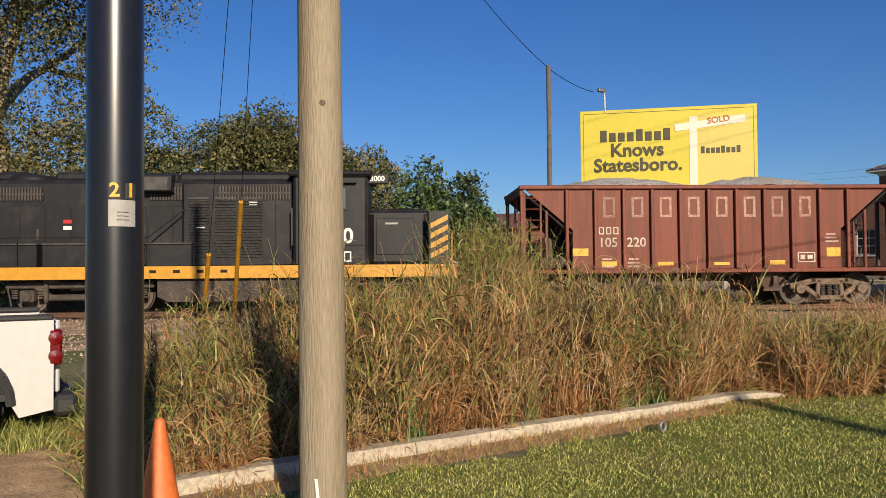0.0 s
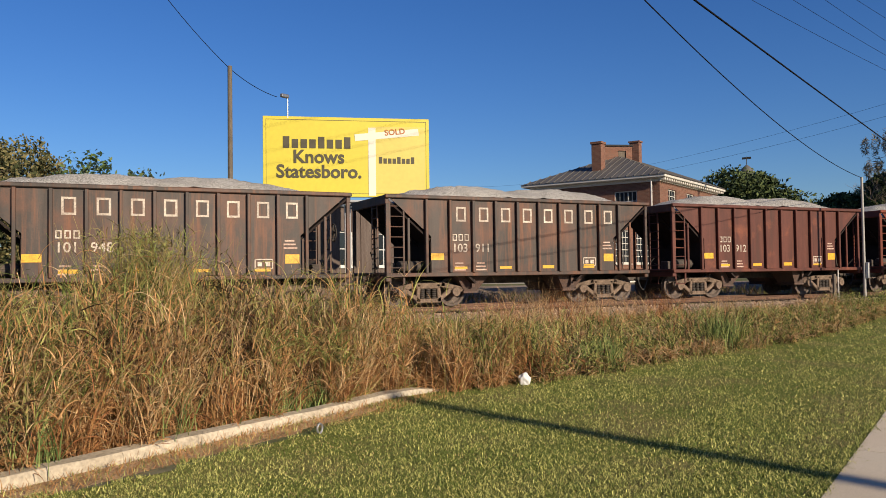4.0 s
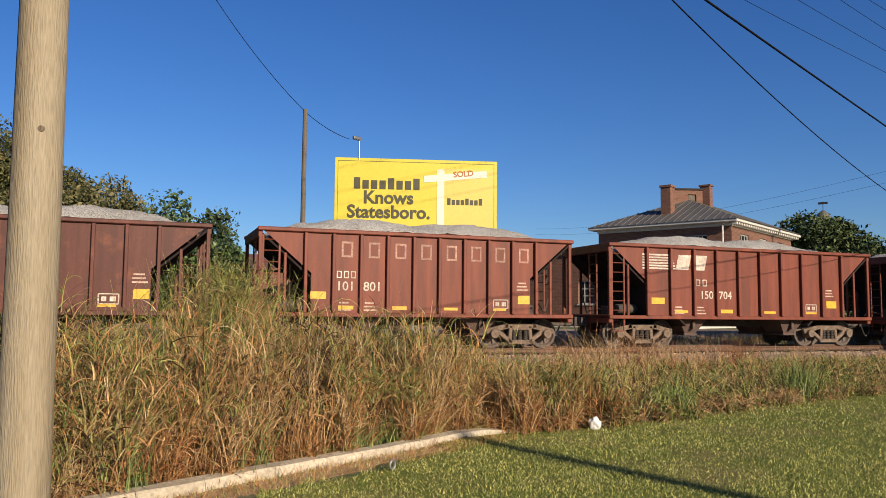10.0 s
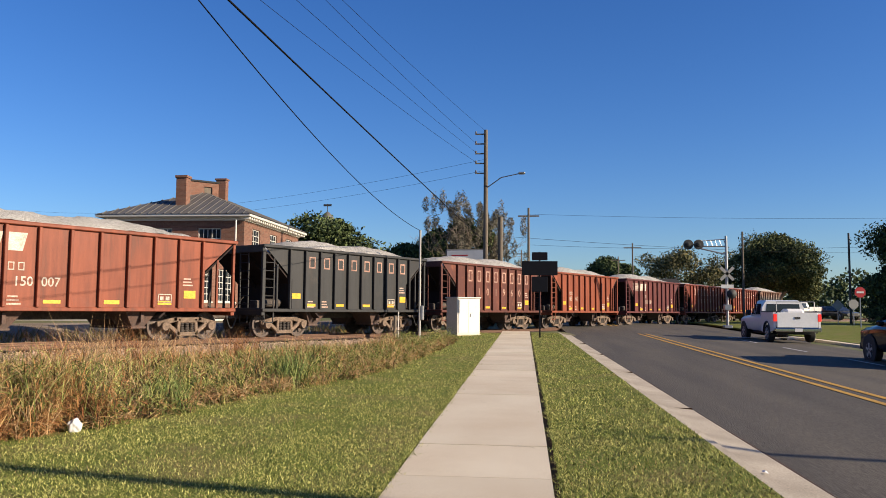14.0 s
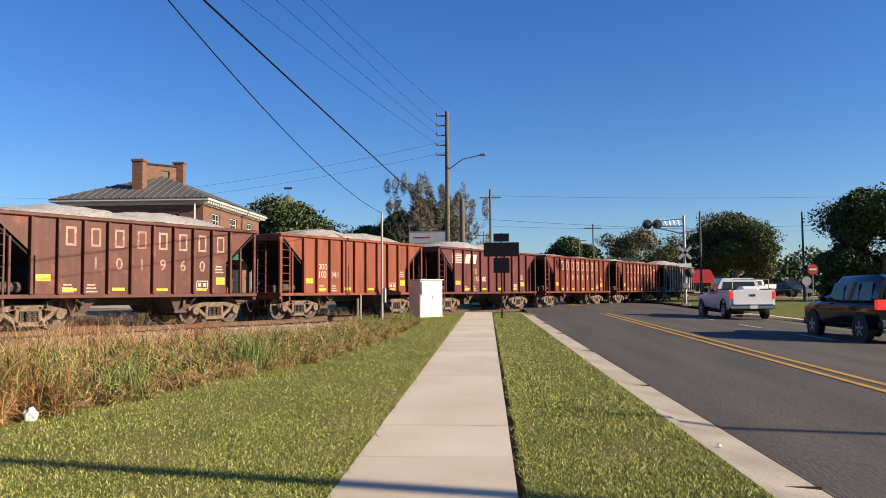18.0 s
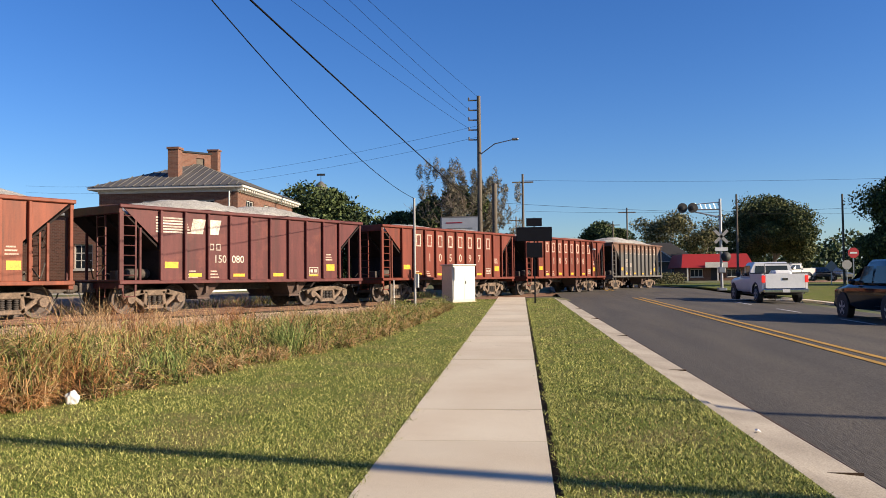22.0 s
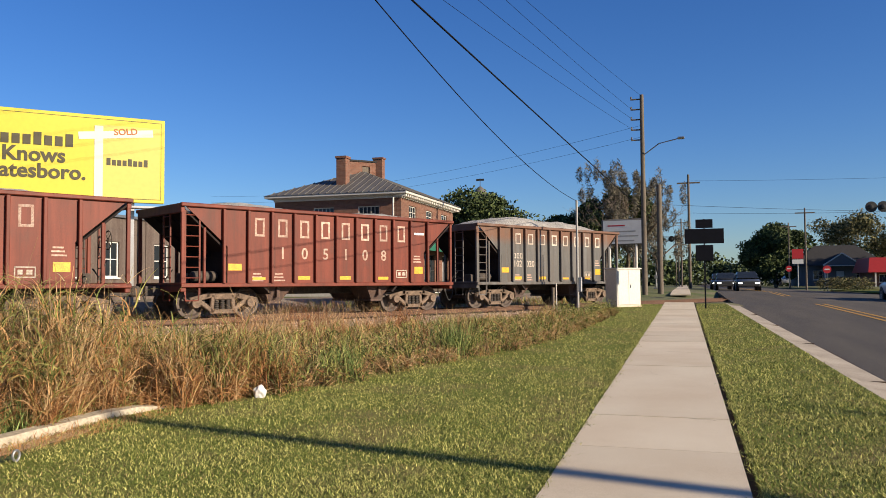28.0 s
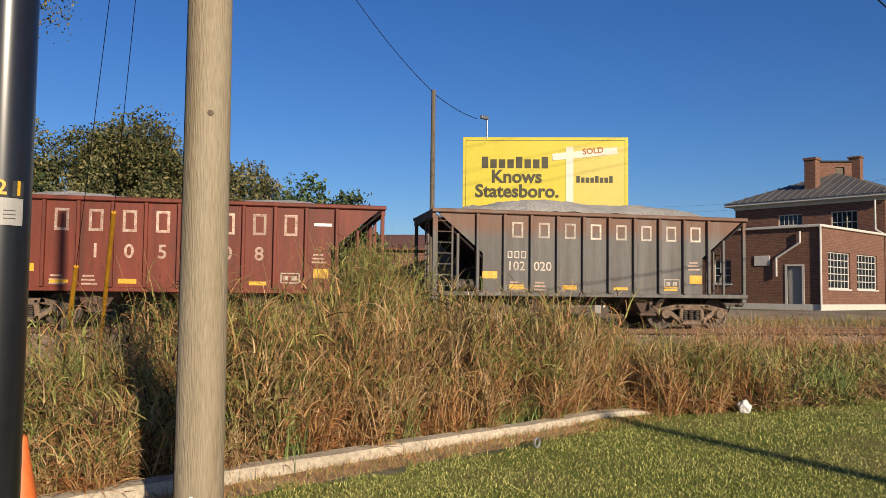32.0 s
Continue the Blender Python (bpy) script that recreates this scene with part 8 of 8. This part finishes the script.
def body_sections(rows, n_top=0):
    """Loft of cross-sections (x, half width low, half width high, z low, z belt, z top) into one hull."""
    g = Geo()
    pts = []
    for x, wl, wb, wt, zl, zb, zt in rows:
        half = [(wl * 0.92, zl), (wl, zl + 0.12), (wb, zb - 0.05), (wb * 0.985, zb), (wt, zt - 0.06), (wt * 0.9, zt)]
        pts.append([(x, y, z) for y, z in half] + [(x, -y, z) for y, z in reversed(half)])
    m = len(pts[0])
    flat = [p for s in pts for p in s]
    f = [(j * m + k, j * m + (k + 1) % m, (j + 1) * m + (k + 1) % m, (j + 1) * m + k) for j in range(len(pts) - 1) for k in range(m)]
    f += [tuple(range(m)), tuple(range((len(pts) - 1) * m, len(pts) * m))[::-1]]
    return g.add(flat, f)


def pickup(name, m, paint, label, lit=False, load=False, arch="plastic", lift=0.0, axle=1.12):
    """A pickup 5.9 m long, its rear bumper at x = 0, its nose towards +x."""
    p = thing(name, label, "pickup truck", m)
    P = M[paint]
    lower = body_sections([(3.7, 0.96, 1.0, 0.98, 0.5, 1.05, 1.16), (4.5, 0.96, 1.0, 0.96, 0.5, 1.05, 1.18), (5.5, 0.95, 0.97, 0.88, 0.48, 1.0, 1.14), (5.85, 0.86, 0.88, 0.8, 0.5, 0.95, 1.05)])
    part("front_end", lower, P, p, smooth=True, fix=True)
    cab = body_sections([(1.95, 0.97, 1.0, 0.97, 0.48, 1.1, 1.2), (3.75, 0.97, 1.0, 0.97, 0.48, 1.1, 1.2)])
    part("cab_body", cab, P, p, smooth=True, fix=True)
    top = body_sections([(2.0, 0.95, 0.94, 0.8, 1.18, 1.55, 1.86), (2.25, 0.95, 0.92, 0.8, 1.18, 1.55, 1.9), (3.2, 0.95, 0.92, 0.8, 1.18, 1.55, 1.9), (4.05, 0.9, 0.86, 0.78, 1.12, 1.24, 1.3)])
    part("cab_roof", top, P, p, smooth=True, fix=True)
    for s in (-1, 1):
        part("window", Geo().add([(2.2, s * 0.962, 1.25), (2.95, s * 0.962, 1.25), (2.92, s * 0.885, 1.74), (2.3, s * 0.885, 1.74)], [(0, 1, 2, 3)]), M["glass"], p)
        part("window", Geo().add([(3.0, s * 0.962, 1.25), (3.72, s * 0.94, 1.25), (3.3, s * 0.885, 1.72), (2.98, s * 0.885, 1.74)], [(0, 1, 2, 3)]), M["glass"], p)
        part("mirror", Geo().box(3.55, 3.75, s * 1.0, s * 1.2, 1.22, 1.45, c=0.04), M["plastic"], p)
        # bed side with wheel arch
        arc = [(axle + 0.50 * math.cos(a), 0.42 + lift + 0.50 * math.sin(a)) for a in [math.pi * k / 12 for k in range(13)]]
        prof = [(0.12, 0.55), (0.12, 1.34), (1.93, 1.34), (1.93, 0.48)] + arc + [(axle - 0.56, 0.5)]
        part("bed_side", Geo().prism(prof, s * 1.0, s * 0.9), P, p, fix=True)
        lip = Geo()
        for (ax, az), (bx, bz) in zip(arc, arc[1:]):
            lip.tube((ax, s * 0.99, az), (bx, s * 0.99, bz), 0.045, n=6)
        part("arch_trim", lip, M[arch], p)
        part("bed_rail", Geo().box(0.12, 1.93, s * 0.86, s * 1.01, 1.34, 1.39, c=0.015), M["plastic"], p)
        part("tail_light", Geo().box(0.05, 0.16, s * 0.86, s * 1.008, 0.94, 1.26, c=0.02), M["tail_lit" if lit else "tail"], p, "red tail light")
        if not lit:
            for z in (1.02, 1.18):
                part("tail_lens", Geo().lathe([(0.0, 0.0), (0.06, 0.0), (0.055, 0.012), (0.0, 0.02)], 16, "Y", (0.105, s * 1.008, z)), M["tail"], p, fix=True)
        part("front_arch", Geo().lathe([(0.38, -0.02), (0.5, -0.02), (0.5, 0.03), (0.38, 0.03)], 24, "Y", (4.95, s * 0.97, 0.42)), M["plastic"], p, fix=True)
        for x in (axle, 4.95):
            road_wheel(p, x, s * 0.86, 0.4, lift=lift)
    part("tailgate", Geo().box(0.06, 0.12, -0.86, 0.86, 0.68, 1.33, c=0.015), P, p)
    part("tailgate_handle", Geo().box(0.045, 0.06, -0.12, 0.12, 1.05, 1.14), M["plastic"], p)
    part("bed_floor", Geo().box(0.12, 1.95, -0.9, 0.9, 0.64, 0.7), M["plastic"], p)
    part("bumper", Geo().box(-0.08, 0.12, -0.98, 0.98, 0.48, 0.66, c=0.04), M["chrome" if lit else "plastic"], p, "rear bumper")
    part("plate", Geo().box(-0.09, -0.08, -0.16, 0.16, 0.5, 0.64), M["white"], p)
    part("underbody", Geo().box(0.5, 5.6, -0.7, 0.7, 0.36 + lift * 0.7, 0.66), M["plastic"], p)
    part("rear_window", Geo().add([(1.985, -0.78, 1.3), (1.985, 0.78, 1.3), (1.995, 0.72, 1.72), (1.995, -0.72, 1.72)], [(0, 1, 2, 3)]), M["glass"], p)
    part("windscreen", Geo().add([(3.98, -0.84, 1.3), (3.98, 0.84, 1.3), (3.28, 0.74, 1.85), (3.28, -0.74, 1.85)], [(0, 1, 2, 3)]), M["glass"], p)
    if load:
        part("tank", Geo().box(0.7, 1.5, -0.55, 0.3, 0.72, 1.5, c=0.12), M["fleet_white"], p, "white plastic tank in the bed")
        part("rack", Geo().tube((0.3, -0.8, 1.39), (0.3, -0.8, 1.8), 0.02, n=6).tube((0.3, 0.8, 1.39), (0.3, 0.8, 1.8), 0.02, n=6).tube((0.3, -0.8, 1.8), (0.3, 0.8, 1.8), 0.02, n=6), M["steel"], p)
    return p


def suv(name, m, paint, label, lit=False, long=5.2, roof=1.88, lights=False):
    """A tall passenger car, its rear at x = 0, its nose towards +x."""
    c = thing(name, label, "car", m)
    P = M[paint]
    k = roof / 1.88
    hull = body_sections([(0.0, 0.9, 0.93, 0.9, 0.45, 1.02 * k, 1.1 * k), (0.15, 0.97, 1.0, 0.97, 0.4, 1.05 * k, 1.14 * k), (long * 0.55, 0.97, 1.0, 0.97, 0.36, 1.05 * k, 1.14 * k), (long * 0.72, 0.97, 0.99, 0.93, 0.36, 1.05 * k, 1.16 * k), (long * 0.95, 0.95, 0.95, 0.85, 0.38, 0.95 * k, 1.05 * k), (long, 0.82, 0.84, 0.76, 0.42, 0.85 * k, 0.95 * k)])
    part("body", hull, P, c, smooth=True, fix=True)
    glass_house = body_sections([(0.05, 0.92, 0.9, 0.76, 1.1 * k, 1.4 * k, roof - 0.1), (0.4, 0.94, 0.9, 0.76, 1.12 * k, 1.45 * k, roof), (long * 0.5, 0.94, 0.9, 0.76, 1.12 * k, 1.45 * k, roof), (long * 0.74, 0.9, 0.85, 0.78, 1.1 * k, 1.18 * k, 1.24 * k)])
    part("roof", glass_house, P, c, smooth=True, fix=True)
    for s in (-1, 1):
        for a, b in ((0.35, 0.2 * long), (0.22 * long, 0.38 * long), (0.4 * long, 0.58 * long)):
            part("window", Geo().add([(a, s * 0.956, 1.18 * k), (b, s * 0.956, 1.18 * k), (b - (0.22 if b > 0.5 * long else 0.02), s * 0.86, roof - 0.2), (a + 0.05, s * 0.86, roof - 0.2)], [(0, 1, 2, 3)]), M["glass"], c)
        part("mirror", Geo().box(long * 0.6, long * 0.6 + 0.15, s * 1.0, s * 1.18, 1.12 * k, 1.28 * k, c=0.04), P, c)
        part("tail_light", Geo().box(-0.03, 0.12, s * 0.74, s * 0.985, 0.92 * k, 1.2 * k, c=0.02), M["tail_lit" if lit else "tail"], c, "red tail light")
        part("headlight", Geo().box(long - 0.12, long + 0.01, s * 0.5, s * 0.85, 0.68 * k, 0.85 * k, c=0.03), M["lamp_lit"] if lights else M["chrome"], c, "bright headlight")
        for x in (long * 0.19, long * 0.81):
            road_wheel(c, x, s * 0.86, 0.37)
            part("wheel_arch", Geo().lathe([(0.36, -0.02), (0.46, -0.02), (0.46, 0.02), (0.36, 0.02)], 24, "Y", (x, s * 0.985, 0.4)), M["plastic"], c, fix=True)
    part("rear_window", Geo().add([(-0.005, -0.76, 1.18 * k), (-0.005, 0.76, 1.18 * k), (0.06, 0.68, roof - 0.16), (0.06, -0.68, roof - 0.16)], [(0, 1, 2, 3)]), M["glass"], c)
    part("windscreen", Geo().add([(long * 0.735, -0.84, 1.26 * k), (long * 0.735, 0.84, 1.26 * k), (long * 0.52, 0.72, roof - 0.02), (long * 0.52, -0.72, roof - 0.02)], [(0, 1, 2, 3)]), M["glass"], c)
    part("bumper", Geo().box(-0.1, 0.1, -0.93, 0.93, 0.42, 0.66, c=0.05), M["plastic"], c)
    part("bumper", Geo().box(long - 0.12, long + 0.06, -0.88, 0.88, 0.36, 0.6, c=0.05), M["plastic"], c)
    part("grille", Geo().box(long - 0.03, long + 0.015, -0.42, 0.42, 0.62 * k, 0.86 * k, c=0.01), M["plastic"], c)
    part("plate", Geo().box(-0.115, -0.1, -0.16, 0.16, 0.68, 0.82), M["white"], c)
    return c


M["lamp_lit"] = mat("lamp_lit", (0.95, 0.93, 0.85), 0.2, vary=0.03, emit=3.0)
MOVERS = []
near_truck = pickup("white_pickup", pose(1.52, 9.12, -0.2, 0, 0, 178), "car_white", "white pickup truck parked on the dirt drive", lift=0.19, axle=0.95)
silver = pickup("silver_pickup", pose(36.9, -11.85, 0.34), "fleet_white", "white pickup truck waiting with brake lights on", True, True)
tahoe = suv("dark_suv", pose(24.0, -11.4, 0.19), "car_dark", "dark blue sport utility vehicle waiting in line", True)
for x, y, lab in ((77.0, -5.0, "dark grey car with headlights on, facing the crossing"), (84.0, -3.6, "grey car waiting beyond the crossing"), (91.0, -3.4, "dark car waiting beyond the crossing")):
    c = suv("waiting_car", pose(x, y, 0.7, 0, 0, 180), "car_grey", lab, False, 4.6, 1.66, True)
pickup("parked_pickup", pose(150.0, -20.0, 0.8, 0, 0, 100), "car_white", "white pickup truck parked by the shop")
pickup("distant_pickup", pose(90.5, -31.2, 0.8, 0, 0, 120), "car_white", "white pickup truck parked on the lawn road")
suv("parked_sedan", pose(92.0, -32.4, 0.8, 0, 0, 200), "car_grey", "grey car driving past behind the waiting truck", False, 4.8, 1.45)

silver_x = [(0, 36.9), (20.4, 36.95), (21.0, 37.2), (22.0, 37.7), (23.0, 38.2), (24.0, 39.1), (25.0, 40.8), (26.0, 42.9), (27.0, 45.2), (28.0, 48.0), (29.0, 51.5), (30.0, 55.5), (31.0, 60.0), (32.0, 65.0)]
MOVERS.append((silver, [(t, pose(x, -11.85, street_z(min(x + 2.5, 43.9)) - 0.268)) for t, x in silver_x]))
tahoe_x = [(0, 21.8), (14.0, 22.0), (16.5, 22.6), (19.0, 22.7), (20.0, 22.9), (21.0, 23.2), (22.0, 23.5), (23.0, 24.0), (24.0, 24.2), (24.5, 24.4), (26.0, 25.3), (27.0, 26.2), (28.0, 27.8), (30.0, 32.5), (32.0, 40.0)]
MOVERS.append((tahoe, [(t, pose(x, -11.4, street_z(x + 2.5) - 0.253)) for t, x in tahoe_x]))


# ---- trees ----
M["leaf_oak"] = two_tone("leaf_oak", (0.046, 0.062, 0.021), (0.1, 0.087, 0.033), patch=0.4)
M["leaf_gloss"] = two_tone("leaf_gloss", (0.027, 0.054, 0.014), (0.062, 0.091, 0.023), rough=0.5, spec=0.5)
tree(3.4, 37.4, 22.0, 8.0, 40000, 0.1, "leaf_olive", "tall tree with pale forked trunk and thin leaves", 51, "pale_bark", 0.62, 4, 0.4, stems=2, low=0.48)
tree(-4.5, 41.0, 15.0, 6.0, 16000, 0.13, "leaf_olive", "tall leafy tree behind the track", 52, "pale_bark", 0.35, 4, 0.3, stems=2, low=0.15)
tree(20.9, 54.6, 12.2, 7.2, 40000, 0.13, "leaf_oak", "broad dark green tree crown behind the track", 53, "bark", 0.4, 4, 0.3, low=0.25, full=16)
tree(15.2, 58.0, 10.5, 3.6, 6000, 0.18, "leaf", "green tree behind the track", 54, "bark", 0.3, 3, 0.3, low=0.2)
tree(27.0, 53.0, 10.8, 3.2, 5500, 0.15, "leaf_olive", "thin tree with sparse crown", 55, "bark", 0.25, 4, 0.3)


def hedge(name, x0, x1, q, height, n, material, label, seed, size=0.11):
    rng = random.Random(seed)
    blobs = []
    s = x0
    while s < x1:
        h = height * rng.uniform(0.7, 1.1)
        p = Vector((NX * q + UX * s, NY * q + UY * s, 0))
        gz = ground_z(p.x, p.y)
        r = rng.uniform(0.9, 1.5)
        blobs.append(((p.x, p.y, gz + h * 0.5), (r, r, h * 0.52), n))
        blobs.append(((p.x + rng.uniform(-0.6, 0.6), p.y + rng.uniform(-0.6, 0.6), gz + h * rng.uniform(0.75, 0.95)), (r * 0.6, r * 0.6, h * 0.25), n // 3))
        s += rng.uniform(0.9, 1.5)
    leaf_cloud(name, blobs, size, material, label, "bush", seed)


hedge("vine_thicket", -18, 0.3, 30.0, 4.6, 1900, M["leaf_olive"], "tangled green thicket behind the track", 61, 0.09)
vines, rv = [], random.Random(64)
for k in range(15):
    for z in (1.6, 4.0, 6.2, 8.4, 10.4, 12.4)[: 6 if k < 10 else 5 if k < 12 else 15 - k]:
        u, q = -25.5 + 1.25 * k + rv.uniform(-0.4, 0.4), 36 + rv.uniform(-1.0, 1.0)
        vines.append(((NX * q + UX * u, NY * q + UY * u, 0.8 + z + rv.uniform(-0.6, 0.9)), (1.3, 1.3, rv.uniform(1.2, 1.9)), 1500 if z < 7 else 700))
leaf_cloud("vine_thicket", vines, 0.095, M["leaf_olive"], "high tangled thicket under the tall tree", "bush", 64)
hedge("vine_thicket", -20, 4.0, 33.0, 4.4, 1500, M["leaf_dark"], "dark green vine thicket behind the track", 63, 0.1)
hedge("shrub", 0.7, 3.8, 30.0, 4.4, 2600, M["leaf_gloss"], "round green shrub with glossy leaves behind the track", 62, 0.09)

tree(86.0, 21.4, 11.0, 6.4, 24000, 0.22, "leaf_dark", "large dark live oak behind the brick building", 71, "bark", 0.5, 4, 0.25, low=0.14, full=14)
tree(84.0, 12.4, 7.7, 5.4, 22000, 0.22, "leaf_dark", "dark live oak beyond the track", 72, "bark", 0.45, 4, 0.25, low=0.14, full=14)
tree(92.0, 30.0, 11.0, 6.5, 16000, 0.24, "leaf_dark", "dark live oak behind the brick building", 73, "bark", 0.45, 4, 0.25, low=0.14, full=14)
M["moss"] = two_tone("moss", (0.166, 0.145, 0.108), (0.095, 0.087, 0.062), patch=0.5)
for x, y, h, seed in ((78.0, 7.4, 12.6, 74), (80.0, 4.6, 12.0, 75), (85.0, 9.0, 11.0, 76), (88, 5.4, 12.5, 79), (84, 2.4, 11.0, 80)):
    bare = tree(x, y, h, 3.0, 0, 0.1, "leaf_oak", "bare grey tree hung with dry moss", seed, "twig", 0.22, 5, 0.3)
    rm, moss = random.Random(seed), []
    for k in range(44):
        a, d, z = rm.uniform(0, 6.28), 2.6 * rm.random() ** 0.6, h * rm.uniform(0.3, 0.92)
        moss.append(((d * math.cos(a), d * math.sin(a), z), (0.34, 0.34, rm.uniform(0.5, 1.2)), 150))
    leaf_cloud("hanging_moss", moss, 0.26, M["moss"], "", "", seed + 300, bare, 0.1)
tree(81.0, 5.6, 11.0, 2.4, 8000, 0.16, "leaf_dark", "dark green tree among the bare ones", 95, "bark", 0.3, 4, 0.35, low=0.25)
tree(79.5, 8.4, 9.8, 2.8, 9000, 0.16, "leaf_dark", "dark green tree beyond the crossing", 77, "bark", 0.3, 4, 0.35, low=0.2)
tree(128.2, -12.8, 10.0, 4.6, 16000, 0.22, "leaf_dark", "dark rounded evergreen beyond the crossing", 78, "bark", 0.3, 4, 0.25, low=0.12, full=18)
tree(142.0, -24.5, 12.0, 6.5, 7000, 0.22, "leaf_olive", "pale green tree behind the house", 81, "pale_bark", 0.3, 4, 0.3, low=0.2)
tree(142.0, -32.0, 12.0, 6.0, 5000, 0.22, "leaf_olive", "pale green tree behind the house", 82, "pale_bark", 0.3, 4, 0.3, low=0.2)
tree(115.0, -34.8, 12.6, 7.0, 38000, 0.17, "leaf", "large spreading green tree behind the shop", 83, "pale_bark", 0.45, 4, 0.28, low=0.2, full=14)
tree(68.0, -32.4, 9.4, 5.6, 30000, 0.15, "leaf_dark", "dark green magnolia beyond the road", 85, "bark", 0.4, 4, 0.2, low=0.08, full=14)
tree(66.0, -43.0, 10.0, 5.5, 12000, 0.22, "leaf_dark", "dark green magnolia beyond the road", 86, "bark", 0.4, 4, 0.2, low=0.08, full=14)
for s, x, y in ((91, 82.5, -13.6), (92, 84.5, -14.5), (93, 80.5, -15.0), (94, 86.0, -13.2)):
    leaf_cloud("shrub", [((x, y, 1.25), (1.3, 1.1, 0.6), 900)], 0.09, M["leaf_olive"], "low rounded shrub by the shop drive", "shrub", s)


def backdrop_woods():
    rng = random.Random(9)
    blobs = []
    for k in range(120):
        a = radians(-40 + 130 * k / 120)
        d = rng.uniform(170, 230)
        h = rng.uniform(5, 9)
        blobs.append(((d * math.cos(a), d * math.sin(a), 0.8 + h * 0.5), (rng.uniform(4, 7), rng.uniform(4, 7), h * 0.6), 800))
    ob = leaf_cloud("far_woods", blobs, 0.42, M["leaf_dark"], "", "", 99, None, 0.8)
    tagged(ob, "distant dark line of woods", "woods", kind="stuff")


backdrop_woods()

cup = thing("cupola", "white cupola with weather vane above the oaks", "cupola", pose(95.0, 24.0, 0.8))
part("tower", Geo().box(-0.8, 0.8, -0.8, 0.8, 0, 11.2), M["trim"], cup)
part("dome", Geo().lathe([(0.95, 11.2), (0.9, 11.6), (0.6, 12.2), (0.15, 12.6), (0.0, 12.65)], 16), M["roof_metal"], cup, smooth=True)
part("weather_vane", Geo().tube((0, 0, 12.6), (0, 0, 13.6), 0.04, n=6).box(-0.03, 0.03, -0.5, 0.5, 13.3, 13.55), M["plastic"], cup)

# a low dark building behind the tracks, glimpsed between the cars
def low_shop():
    b = thing("low_building", "low dark weathered building with white windows", "building", pose(27.6, 26.0, 0))
    wide, deep, z0, z1 = 11.4, 6.0, 0.55, 4.75
    wins = [(1.1, 2.1, 1.9, 3.6), (4.0, 5.0, 1.9, 3.6), (7.6, 8.8, 1.9, 3.6)]
    part("wall", wall_mesh(0, wide, z0, z1, wins, 0.2), M["shop_wall"], b, fix=True)
    part("wall", Geo().box(0, 0.2, 0.2, deep, z0, z1), M["shop_wall"], b)
    part("wall", Geo().box(wide - 0.2, wide, 0.2, deep, z0, z1), M["shop_wall"], b)
    part("wall", Geo().box(0.2, wide - 0.2, deep - 0.2, deep, z0, z1), M["shop_wall"], b)
    part("roof", Geo().box(-0.12, wide + 0.12, -0.14, deep + 0.1, z1, z1 + 0.14, c=0.02), M["steel"], b, "flat grey roof edge")
    for x in (0.5, 2.6, 3.5, 5.5, 6.9, 9.3, 10.7):
        part("batten", Geo().box(x, x + 0.09, -0.05, 0.0, z0, z1 - 0.05, c=0.01), M["shop_wall"], b)
    part("downpipe", Geo().tube((6.3, -0.1, z0), (6.3, -0.1, z1), 0.05, n=8), M["white"], b, "white downpipe")
    for x0, x1, a, c in wins:
        part("backing", Geo().box(x0 - 0.1, x1 + 0.1, 0.5, 0.55, a - 0.1, c + 0.1), M["dark_room"], b)
        sash(b, pose(x0, 0, a), x1 - x0, c - a, 2, 2, M["white"])


M["shop_wall"] = mat("shop_wall", (0.13, 0.105, 0.09), 0.85, vary=0.35, scale=1.0, fine=18, bump=0.4, color2=(0.085, 0.062, 0.052), stretch=(4, 4, 0.4), spec=0.15)
low_shop()

scrap = thing("paper_scrap", "small white scrap of paper in the gutter", "litter", pose(8.45, -2.2, 0.06))
part("scrap", Geo().add([(-0.03, -0.02, 0.0), (0.03, -0.025, 0.006), (0.035, 0.02, 0.022), (0.0, 0.03, 0.012), (-0.03, 0.02, 0.02), (0.0, 0.0, 0.028)], [(0, 1, 5), (1, 2, 5), (2, 3, 5), (3, 4, 5), (4, 0, 5)]), M["white"], scrap)

# poles across the road, which throw their shadows over the lawn and the road
wood_pole((3.15, -14.8, 0.0), 8.35, 0.13, 0.11, "wooden street pole on the far side of the road", material=M["old_pole"])
lp = thing("street_light", "thin steel street light across the road", "street light", pose(6.0, -19.0, 0.0))
part("shaft", Geo().tube((0, 0, 0), (0, 0, 7.12), 0.085, 0.075, n=10), M["steel"], lp)
part("arm", Geo().tube((0, 0, 7.1), (0.5, 0.3, 7.2), 0.035, n=8), M["steel"], lp)


# ---- what moves ----
def run(t):
    """Metres the train has gone at t seconds."""
    k = t / 10
    return 42.230 * k + 1.847 * k**2 + 0.1921 * k**3 - 0.1152 * k**4


def motions():
    times = [2.0 * k for k in range(17)]
    for car, s in CARS:
        walk(car, [(t, TRACK @ pose(s - run(t), 0, 0)) for t in times])
    ticks = [4 * k / 30 for k in range(241)]
    turns = [-math.degrees(run(t) / WHEEL_R) for t in ticks]
    for w, p in WHEELS:
        walk(w, [(t, Matrix.Translation(p) @ Matrix.Rotation(radians(a), 4, "Y")) for t, a in zip(ticks, turns)])
    for ob, rows in MOVERS:
        walk(ob, rows)


motions()
